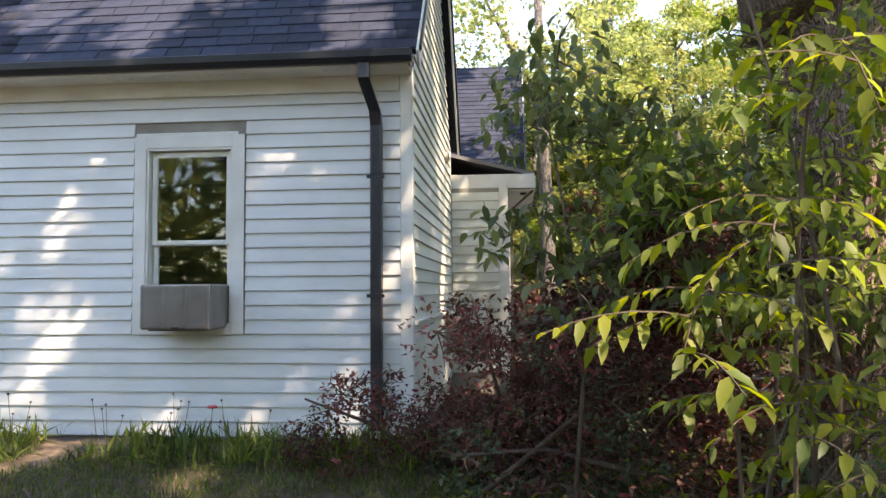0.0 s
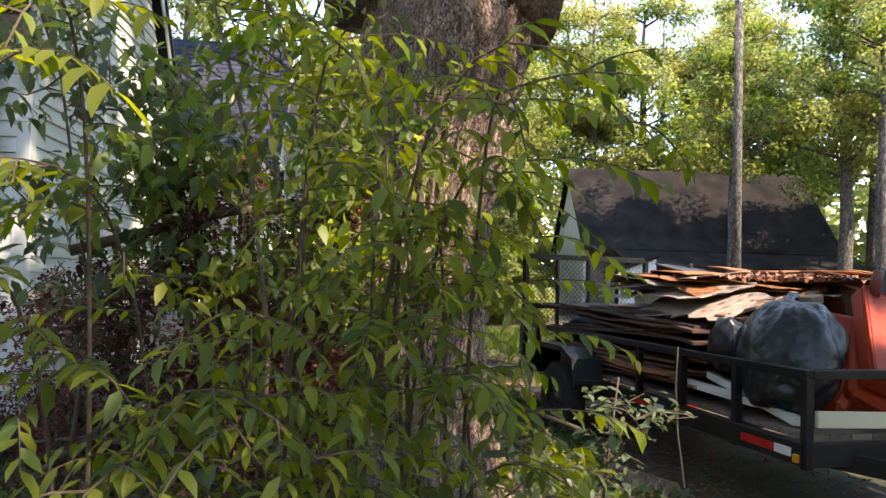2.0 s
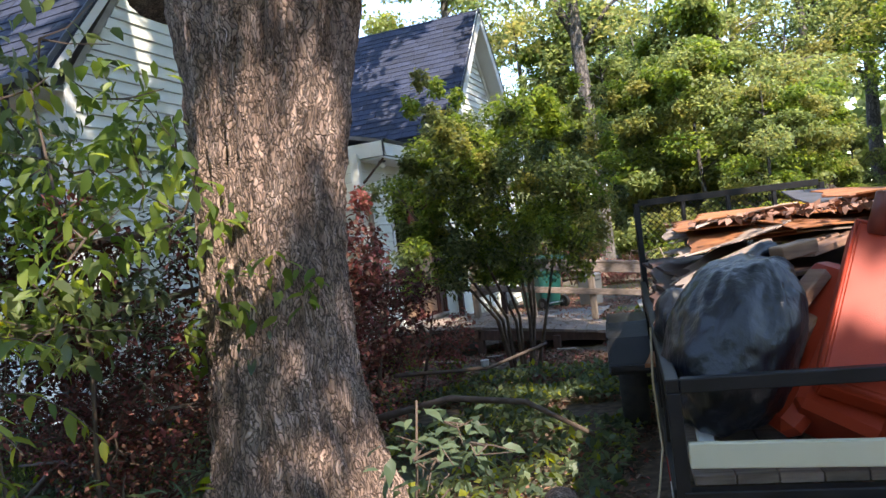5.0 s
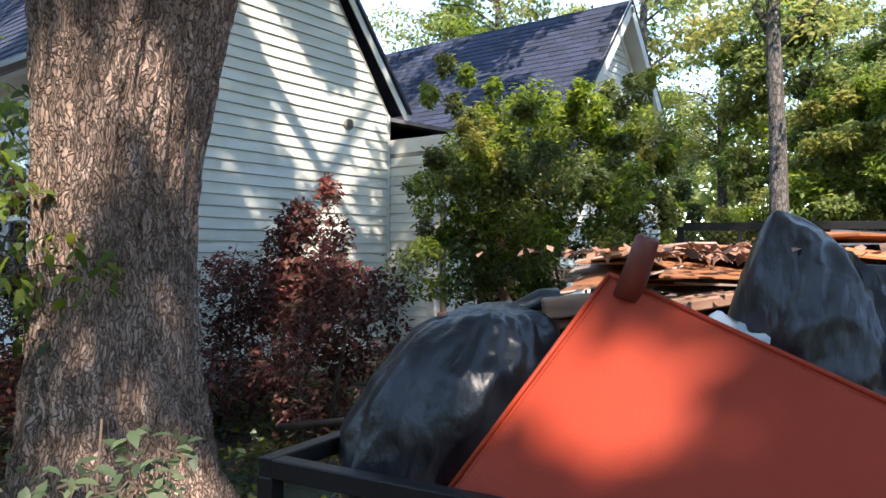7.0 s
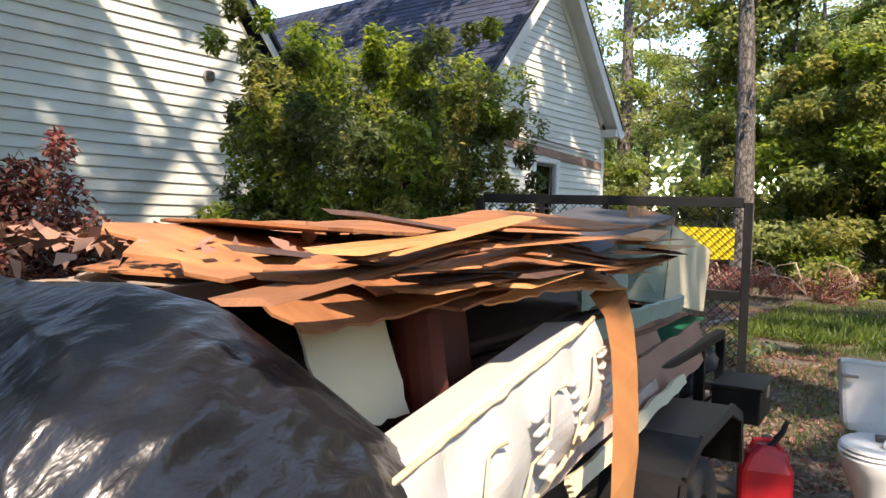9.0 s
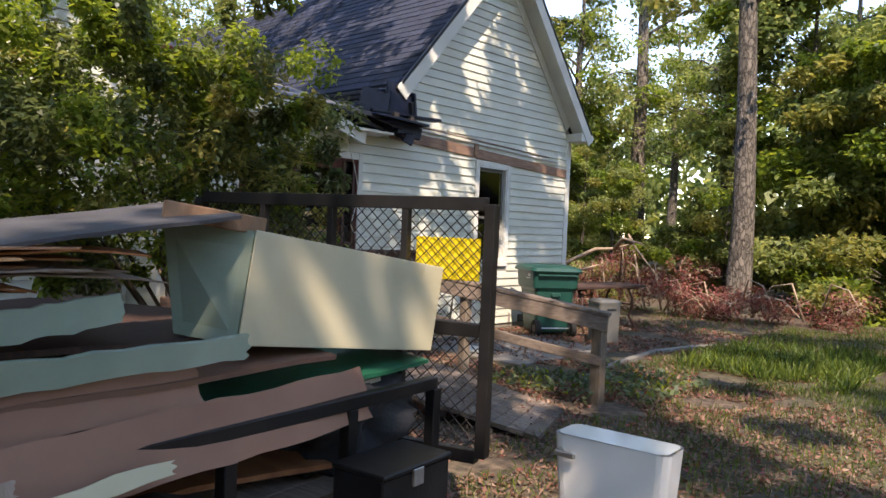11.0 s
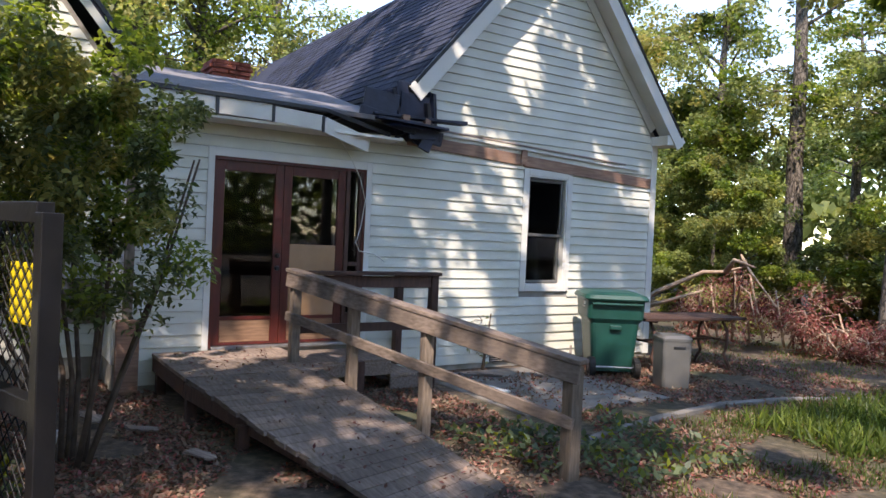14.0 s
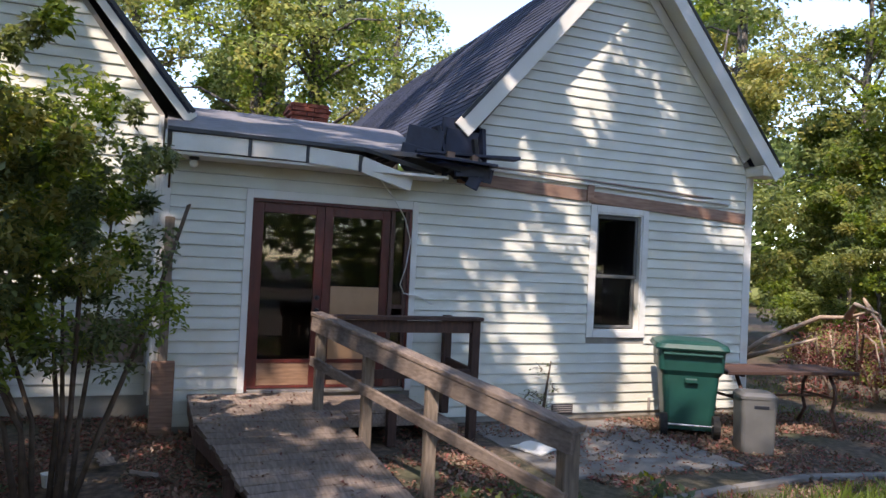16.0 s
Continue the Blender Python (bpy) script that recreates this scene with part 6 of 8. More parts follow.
    # the orange veneer strip hanging over the side
    s = thing("veneer_strip", "bent strip of orange veneer hanging over the trailer side", "board", TM)
    bm = bmesh.new()
    cen = [(1.72, 2.36, 1.38), (1.80, 2.28, 1.33), (1.86, 2.17, 1.25), (1.92, 2.02, 1.17), (1.97, 1.88, 1.08), (2.01, 1.76, 1.0), (2.04, 1.62, 0.9)]
    rows = []
    for a, b in zip(cen, cen[1:] + [(2.06, 1.6, 0.82)]):
        rows.append([Vector(a) + Vector((0.0, -0.12, -0.03)), Vector(a) + Vector((0.006, -0.02, -0.004)), Vector(a) + Vector((0.0, 0.075, 0.025))])
    bridge(bm, rows, closed=False)
    bmesh.ops.solidify(bm, geom=list(bm.faces), thickness=0.005)
    part("strip", bm, M_ORANGEWOOD, s)
    # cream drawer-like carton at the rear
    c = thing("cream_panel_box", "long cream panelled box with a green-grey inside, lying on its side", "box", TM @ oriented((1.58, 3.64, 1.19), (1.52, 4.78, 1.04), (1.60, 3.62, 1.59)))
    L = 1.15
    bm = bmesh.new()
    box(bm, (0, 0, -0.006), (L, 0.385, 0.0), bevel=0.002)
    part("front_panel", bm, M_CREAM, c)
    bm = bmesh.new()
    box(bm, (0.0, 0.30, -0.34), (L, 0.306, -0.007))
    box(bm, (0.0, 0.0, -0.34), (L, 0.008, -0.007))
    part("side_panel", bm, M_CREAM, c)
    bm = bmesh.new()
    bridge(bm, [[(0.0, 0, -0.01), (0.0, 0.38, -0.01), (-0.16, 0.38, -0.28), (-0.07, 0, -0.24)], [(0.008, 0, -0.012), (0.008, 0.38, -0.012), (-0.152, 0.38, -0.285), (-0.062, 0, -0.245)]])
    bmesh.ops.recalc_face_normals(bm, faces=bm.faces)
    part("end_flap", bm, M_GREENBOARD, c, "grey-green inner end flap")
    bm = bmesh.new()
    bar(bm, (-0.25, 0.40, -0.16), (0.05, 0.40, -0.02), 0.06, 0.03)
    part("batten", bm, M_DOORBARE, c)
    g = thing("grey_board", "dark grey board sloping up against the cream box", "board", TM @ oriented((1.62, 2.55, 1.46), (1.62, 3.66, 1.62), (1.2, 2.6, 1.50)))
    bm = sheet(1.1, 0.5, 0.012, 95, wave=0.02, ragged=0.02)
    bmesh.ops.transform(bm, matrix=pose(0.55, 0.25, 0), verts=bm.verts)
    part("panel", bm, M_SLATE, g)
    # cupboard boards at the side
    k = 0
    for p0, q0, r0, W, mat, lab in (((1.74, 2.40, 0.83), (1.68, 4.22, 0.86), (1.66, 2.40, 1.06), 0.21, M_TAUPE, "wide brown cupboard board"), ((1.66, 2.2, 1.0), (1.60, 3.5, 1.02), (1.60, 2.2, 1.2), 0.16, M_TAUPE, "brown cupboard board"),
                                    ((1.62, 2.6, 1.10), (1.60, 4.1, 1.10), (1.1, 2.6, 1.14), 0.5, M_TAUPE, "flat brown board"), ((1.60, 3.6, 0.98), (1.54, 4.75, 1.0), (1.2, 3.6, 1.02), 0.45, M_GREENPLASTIC, "bright green plastic sheet"),
                                    ((1.60, 2.3, 1.14), (1.66, 3.62, 1.16), (1.62, 2.3, 1.24), 0.09, M_GREENBOARD, "pale green painted board"), ((1.50, 2.7, 1.22), (1.50, 3.3, 1.28), (1.50, 2.7, 1.4), 0.1, M_GREENBOARD, "pale green painted board"),
                                    ((1.62, 3.5, 0.94), (1.52, 4.45, 0.96), (1.2, 3.5, 0.96), 0.4, M_CREAM, "pale cream board"), ((1.60, 3.4, 0.90), (1.55, 4.35, 0.92), (1.2, 3.4, 0.92), 0.4, M_TAUPE, "short brown board"),
                                    ((1.82, 1.9, 0.84), (1.78, 3.3, 0.89), (1.78, 1.9, 0.95), 0.06, M_CREAM, "long cream batten"), ((1.80, 1.4, 0.86), (1.76, 2.9, 0.94), (1.77, 1.4, 0.95), 0.05, M_PLYGREY, "long grey batten"),
                                    ((1.86, 1.0, 0.90), (1.80, 2.2, 1.02), (1.80, 1.0, 1.1), 0.16, M_TAUPE, "brown cupboard board")):
        P, Q0, R0 = Vector(p0), Vector(q0), Vector(r0)
        L = (Q0 - P).length
        b = thing("cupboard_board", lab + " among the load", "board", TM @ oriented(P, Q0, R0) @ pose(L / 2, W / 2, 0), group="boards on the trailer side")
        part("panel", sheet(L, W, 0.018, 100 + k, wave=0.02, ragged=0.012), mat, b)
        k += 1
    # filling of the bed: boards and rubbish under the sheets
    for i in range(14):
        z = 0.63 + 0.043 * i
        s = thing("cupboard_board", "filler board in the load, upper ones dark for the void's shade", "board", TM @ pose(0.74 + rng.uniform(-0.06, 0.05), 2.4 + rng.uniform(-0.35, 0.35), z, rng.uniform(-2, 2), rng.uniform(-2, 2), 90 + rng.uniform(-6, 6)), group="boards in the trailer bed")
        # upper boards take dark wood to paint the shade of the void
        part("panel", sheet(2.4 + rng.uniform(-0.5, 0.8), 1.35, 0.02, 200 + i, wave=0.03, ragged=0.04, nx=10), rng.choice([M_TAUPE, M_DARKWOOD, M_PLY]) if i < 6 else M_DARKWOOD, s)
    for p, q, w in (((-0.02, 0.5, 0.70), (0.0, 1.5, 0.72), 0.06), ((0.03, 0.2, 0.64), (0.05, 1.1, 0.80), 0.06)):
        s = thing("white_batten", "white painted batten seen between the trailer rails", "batten", TM)
        bm = bmesh.new()
        bar(bm, (p[0] + 0.08, p[1], p[2]), (q[0] + 0.08, q[1], q[2]), w, 0.05)
        part("batten", bm, M_TRIM, s)
    h = thing("dark_cloth_heap", "heap of charcoal cloth bundled against the tail gate", "cloth", TM)
    bm = bmesh.new()
    lump(bm, (1.27, 4.36, 0.78), (0.34, 0.30, 0.22), seed=31, folds=0.2, crease=6, seg=60, rings=30)
    part("cloth", bm, M_CLOTH, h, smooth=True)
    bm = bmesh.new()
    lump(bm, (0.75, 4.25, 0.8), (0.4, 0.28, 0.24), seed=33, folds=0.2, crease=6, seg=48, rings=24)
    part("cloth_fold", bm, M_CLOTH, h, smooth=True)
    n = thing("toolbox", "black latched metal box on the trailer side behind the wheel", "toolbox", TM @ pose(1.76, 3.92, 0.60) @ Matrix.Diagonal((0.95, 0.6, 0.75, 1)))
    bm = bmesh.new()
    box(bm, (0, 0, 0), (0.24, 0.62, 0.22), bevel=0.008)
    part("box", bm, M_TRAILER, n)
    bm = bmesh.new()
    box(bm, (-0.005, -0.01, 0.221), (0.25, 0.63, 0.245), bevel=0.006)
    part("lid", bm, M_TRAILER, n)
    bm = bmesh.new()
    box(bm, (0.241, 0.25, 0.15), (0.255, 0.34, 0.23), bevel=0.003)
    part("latch", bm, M_METAL, n, "bright metal latch")
    bm = bmesh.new()
    box(bm, (0.05, 0.63, 0.14), (0.16, 0.65, 0.20), bevel=0.004)
    part("tail_lamp", bm, M_RED, n, "red tail lamp")


build_load()


def build_toilet():
    t = thing("toilet", "discarded white toilet on bare soil, tank lid missing, seat ajar", "toilet", pose(6.97, 2.72, 0.0, 0, 0, 6))
    bm = bmesh.new()
    bridge(bm, [round_rect(0.35, 0.15, 0.03, 0.50), round_rect(0.39, 0.17, 0.04, 0.54), round_rect(0.42, 0.18, 0.04, 0.72), round_rect(0.44, 0.19, 0.04, 0.86)])
    bmesh.ops.delete(bm, geom=[f for f in bm.faces if all(abs(v.co.z - 0.86) < 1e-4 for v in f.verts)], context="FACES_ONLY")
    bridge(bm, [round_rect(0.42, 0.17, 0.035, 0.862), round_rect(0.39, 0.14, 0.03, 0.86), round_rect(0.36, 0.13, 0.03, 0.58)])
    part("tank", bm, M_PORCELAIN, t, smooth=False)
    bm = bmesh.new()
    tube(bm, [(0.0, 0.0, 0.5), (0, 0, 0.80), (0, 0, 0.82)], [0.03, 0.03, 0.02], 12)
    part("fill_valve", bm, M_BLACK, t, "grey valve inside the open tank")
    bm = bmesh.new()
    tube(bm, [(-0.18, -0.10, 0.80), (-0.18, -0.12, 0.80)], [0.015, 0.015], 10)
    box(bm, (-0.19, -0.135, 0.79), (-0.11, -0.12, 0.81), bevel=0.003)
    part("flush_lever", bm, M_METAL, t, "small metal flush lever")

    def oval(w, l, z, cy, k=28):
        return [(w / 2 * math.cos(2 * math.pi * i / k), cy + l / 2 * math.sin(2 * math.pi * i / k), z) for i in range(k)]
    bm = bmesh.new()
    bridge(bm, [oval(0.24, 0.42, 0.0, -0.22), oval(0.21, 0.38, 0.08, -0.22), oval(0.20, 0.36, 0.2, -0.24), oval(0.32, 0.46, 0.38, -0.30), oval(0.36, 0.48, 0.45, -0.31), oval(0.36, 0.48, 0.462, -0.31)])
    box(bm, (-0.12, -0.14, 0.26), (0.12, 0.09, 0.50), bevel=0.02)
    part("bowl", bm, M_PORCELAIN, t, smooth=True)
    for nm, z, s in (("seat", 0.468, 1.0), ("seat_lid", 0.488, 0.97)):
        bm = bmesh.new()
        bridge(bm, [oval(0.35 * s, 0.45 * s, z, -0.31), oval(0.37 * s, 0.47 * s, z + 0.008, -0.31), oval(0.35 * s, 0.45 * s, z + 0.018, -0.31)])
        part(nm, bm, M_PORCELAIN, t)
    for k, (x, y, l, r, mt) in enumerate(((-0.02, -0.24, 0.62, 4, M_GREYWOOD), (0.02, -0.36, 0.60, -3, M_TRIM))):
        b = thing("scrap_board", "narrow grimy board laid across the toilet lid", "board", pose(6.97, 2.72, 0.0, 0, 0, 6) @ pose(x, y, 0.508 + 0.002 * k, 0, 0, r))
        bm = bmesh.new()
        box(bm, (0, -0.04, 0), (l, 0.04, 0.022), bevel=0.003)
        part("panel", bm, mt, b)


build_toilet()


def build_red_can():
    c = thing("red_fuel_can", "red plastic fuel can standing beside the trailer wheel", "fuel can", pose(6.50, 2.30, 0.0, 0, 0, 20))
    bm = bmesh.new()
    bridge(bm, [round_rect(0.24, 0.18, 0.03, 0.0), round_rect(0.27, 0.2, 0.04, 0.03), round_rect(0.27, 0.2, 0.04, 0.30), round_rect(0.2, 0.14, 0.04, 0.38), round_rect(0.08, 0.08, 0.03, 0.42)])
    part("body", bm, M_REDPLASTIC, c)
    bm = bmesh.new()
    tube(bm, [(-0.08, 0, 0.36), (-0.06, 0, 0.44), (0.04, 0, 0.45), (0.1, 0, 0.36)], [0.014] * 4, 8)
    part("can_handle", bm, M_REDPLASTIC, c)
    bm = bmesh.new()
    tube(bm, [(0.02, 0, 0.41), (0.08, 0, 0.5), (0.1, 0, 0.56)], [0.022, 0.015, 0.012], 10)
    part("spout", bm, M_BLACK, c, "black spout")
    d = thing("red_fuel_can", "small red plastic can with a dark cap beside the trailer", "fuel can", pose(6.42, 2.62, 0.0, 0, 0, -15))
    bm = bmesh.new()
    bridge(bm, [round_rect(0.2, 0.16, 0.03, 0.0), round_rect(0.22, 0.18, 0.04, 0.03), round_rect(0.22, 0.18, 0.04, 0.28), round_rect(0.1, 0.1, 0.03, 0.34)])
    part("body", bm, M_REDPLASTIC, d)
    bm = bmesh.new()
    tube(bm, [(0, 0, 0.33), (0, 0, 0.38)], [0.03, 0.028], 10)
    part("cap", bm, M_BLACK, d, "dark cap")


build_red_can()

# ---- things in the yard ----
def build_bins():
    g = thing("wheeled_bin", "large dark green wheeled rubbish bin, lid closed, beside the house wall", "bin", pose(1.60, 9.93, 0.0, 0, 0, 57) @ Matrix.Diagonal((1.07, 1.07, 1.02, 1)))
    # local -y faces the yard
    bm = bmesh.new()
    bridge(bm, [round_rect(0.50, 0.56, 0.06, 0.06), round_rect(0.54, 0.60, 0.06, 0.30), round_rect(0.60, 0.66, 0.06, 0.68), round_rect(0.68, 0.74, 0.06, 0.74), round_rect(0.70, 0.78, 0.06, 0.98)])
    part("body", bm, M_BIN, g)
    bm = bmesh.new()
    bridge(bm, [round_rect(0.76, 0.86, 0.07, 0.975), round_rect(0.78, 0.88, 0.08, 0.995), round_rect(0.74, 0.82, 0.10, 1.04), round_rect(0.55, 0.6, 0.12, 1.075)])
    part("lid", bm, M_BIN, g)
    for x in (-0.27, 0.27):
        bm = bmesh.new()
        tube(bm, [(x - 0.035, -0.33, 0.125), (x + 0.035, -0.33, 0.125)], [0.125, 0.125], 20)
        part("wheel", bm, M_TYRE, g)
        bm = bmesh.new()
        tube(bm, [(x - 0.04, -0.33, 0.125), (x + 0.04, -0.33, 0.125)], [0.055, 0.055], 12)
        part("hub", bm, M_RIM, g)
    bm = bmesh.new()
    tube(bm, [(-0.3, -0.33, 0.125), (0.3, -0.33, 0.125)], [0.012, 0.012], 8)
    part("axle", bm, M_METAL, g)
    bm = bmesh.new()
    tube(bm, [(-0.3, -0.42, 0.93), (0.3, -0.42, 0.93)], [0.016, 0.016], 10)
    for x in (-0.22, 0, 0.22):
        box(bm, (x - 0.02, -0.43, 0.92), (x + 0.02, -0.36, 0.95), bevel=0.004)
    part("bin_handle", bm, M_BIN, g)
    bm = bmesh.new()
    box(bm, (-0.07, -0.375, 0.60), (0.07, -0.335, 0.66), bevel=0.01)
    bmesh.ops.bevel(bm, geom=list(bm.edges), offset=0.002, segments=1, affect="EDGES")
    part("front_boss", bm, M_BIN, g)
    bm = bmesh.new()
    for k, (z, w) in enumerate(((0.90, 0.10), (0.868, 0.16))):
        box(bm, (-0.353, -0.22, z), (-0.349, -0.22 + w, z + (0.045 if k == 0 else 0.01)))
    part("printed_mark", bm, M_TRIM, g, "white printed mark")
    b = thing("grey_bin", "grey plastic litter bin with a slotted front beside the green bin", "bin", pose(2.62, 9.98, 0.0, 0, 0, 62) @ Matrix.Diagonal((0.95, 0.95, 0.97, 1)))
    bm = bmesh.new()
    bridge(bm, [round_rect(0.34, 0.34, 0.04, 0.0), round_rect(0.36, 0.36, 0.04, 0.02), round_rect(0.385, 0.385, 0.04, 0.60)])
    part("body", bm, M_GREYBIN, b)
    bm = bmesh.new()
    bridge(bm, [round_rect(0.40, 0.40, 0.04, 0.60), round_rect(0.40, 0.40, 0.04, 0.63), round_rect(0.33, 0.33, 0.05, 0.665)])
    part("lid", bm, M_GREYBIN, b)
    bm = bmesh.new()
    box(bm, (-0.06, -0.197, 0.50), (0.10, -0.188, 0.535), bevel=0.003)
    part("slot", bm, M_BLACK, b, "dark slot")


build_bins()


def build_table():
    t = thing("picnic_table", "weathered wooden table on curved dark metal legs by the house corner", "table", pose(1.75, 11.15, 0.0, 0, 0, 84))
    for k in range(5):
        bm = bmesh.new()
        box(bm, (-0.95, -0.36 + k * 0.145, 0.72), (0.95, -0.225 + k * 0.145, 0.76), bevel=0.005)
        part("tabletop_plank", bm, M_DARKWOOD, t)
    for s in (-1, 1):
        x = 0.68 * s
        for d in (-1, 1):
            bm = bmesh.new()
            pts = [(x, 0.16 * d, 0.71), (x, 0.26 * d, 0.55), (x, 0.27 * d, 0.38), (x, 0.22 * d, 0.22), (x, 0.34 * d, 0.02)]
            tube(bm, pts, [0.022] * 5, 8)
            part("leg", bm, M_DARKWOOD, t, smooth=True)
        bm = bmesh.new()
        bar(bm, (x, -0.3, 0.705), (x, 0.3, 0.705), 0.04, 0.03)
        bar(bm, (x, -0.27, 0.42), (x, 0.27, 0.42), 0.03, 0.03)
        part("brace", bm, M_DARKWOOD, t)
    bm = bmesh.new()
    bar(bm, (-0.68, 0, 0.42), (0.68, 0, 0.42), 0.03, 0.03)
    part("stretcher", bm, M_DARKWOOD, t)


build_table()


def build_small():
    rng = random.Random(9)
    pts = [(4.15, 6.95), (3.9, 7.7), (3.72, 8.7), (3.6, 9.7), (3.75, 10.7), (4.2, 11.8)]
    for k, (a, b) in enumerate(zip(pts, pts[1:])):
        c = thing("edging_stone", "low pale concrete edging half sunk in leaf litter", "edging", pose(0, 0, 0), group="edging between yard and grass")
        bm = bmesh.new()
        bar(bm, (a[0], a[1], 0.01), (b[0] - 0.01, b[1] - 0.02, 0.01), 0.09, 0.07, 0.012)
        part("stone", bm, M_CONCRETE, c)
    s = thing("concrete_pad", "patch of old bare concrete by the steps", "slab", pose(2.3, 8.2, 0.0))
    bm = bmesh.new()
    box(bm, (-1.3, -0.9, -0.06), (0.8, 1.2, 0.02), bevel=0.01)
    part("slab", bm, M_CONCRETE, s)
    for k, (x, y, r, l, w) in enumerate(((2.2, 7.55, 25, 0.42, 0.3), (1.35, 8.1, 60, 0.5, 0.14), (2.0, 8.9, -20, 0.35, 0.12), (2.6, 3.35, 10, 0.25, 0.12), (2.4, 3.9, 70, 0.3, 0.12), (3.3, 4.15, 30, 0.28, 0.13), (1.9, 3.6, 15, 0.4, 0.15))):
        t = thing("scrap_board", "broken pale board lying on the litter", "board", pose(x, y, 0.05 + 0.004 * k, 3, 4, r))
        part("panel", sheet(l, w, 0.015, 300 + k, wave=0.01, ragged=0.03, nx=6, ny=3), M_TRIM if k == 0 else M_GREYWOOD, t)
    c = thing("white_cup", "small white square cup lying in the litter under the bush", "cup", pose(2.5, 3.25, 0.04, 0, 0, 30))
    bm = bmesh.new()
    bridge(bm, [round_rect(0.07, 0.07, 0.015, 0.0), round_rect(0.09, 0.09, 0.02, 0.09)])
    part("body", bm, M_TRIM, c)
    bm = bmesh.new()
    bridge(bm, [round_rect(0.092, 0.092, 0.02, 0.088), round_rect(0.096, 0.096, 0.02, 0.1)])
    part("rim", bm, M_TRIM, c)
    lg = thing("cut_log", "sawn log lying beside the trailer", "log", pose(4.45, -1.35, 0.1, 0, 0, 118))
    bm = bmesh.new()
    tube(bm, [(-0.25, 0, 0), (0.25, 0, 0)], [0.09, 0.1], 14, cap=False)
    part("bark", bm, M_BARK, lg, smooth=True)
    bm = bmesh.new()
    for x in (-0.25, 0.25):
        tube(bm, [(x - 0.003, 0, 0), (x + 0.003, 0, 0)], [0.092, 0.092], 14)
    part("cut_face", bm, M_BEAM, lg)
    f = thing("red_flower", "single red flower on a thin stalk against the front wall", "flower", pose(-1.62, -0.32, 0.15))
    bm = bmesh.new()
    tube(bm, [(0, 0, 0), (0.02, 0, 0.2), (0.03, 0, 0.33)], [0.003] * 3, 5)
    part("stalk", bm, M_TWIG, f)
    bm = bmesh.new()
    for k in range(7):
        a = k * 0.9
        tube(bm, [(0.03, 0, 0.33), (0.03 + 0.03 * math.cos(a), 0.03 * math.sin(a), 0.345), (0.03 + 0.045 * math.cos(a), 0.045 * math.sin(a), 0.335)], [0.004, 0.011, 0.002], 5)
    part("petals", bm, M_PINK, f)
    st = thing("dry_stalks", "thin dry flower stalks along the front wall", "plant", kind="stuff")
    bm = bmesh.new()
    for k in range(26):
        x, y = -4.2 + 3.9 * rng.random(), -0.2 - 0.35 * rng.random()
        z = ground_z(x, y)
        h = 0.2 + 0.25 * rng.random()
        dx = rng.uniform(-0.06, 0.06)
        tube(bm, [(x, y, z), (x + dx * 0.5, y, z + h * 0.6), (x + dx, y, z + h)], [0.003, 0.0025, 0.002], 4)
        tube(bm, [(x + dx, y, z + h), (x + dx, y, z + h + 0.012), (x + dx, y, z + h + 0.02)], [0.004, 0.012, 0.003], 5)
    part("stalk", bm, M_TWIG, st)


build_small()


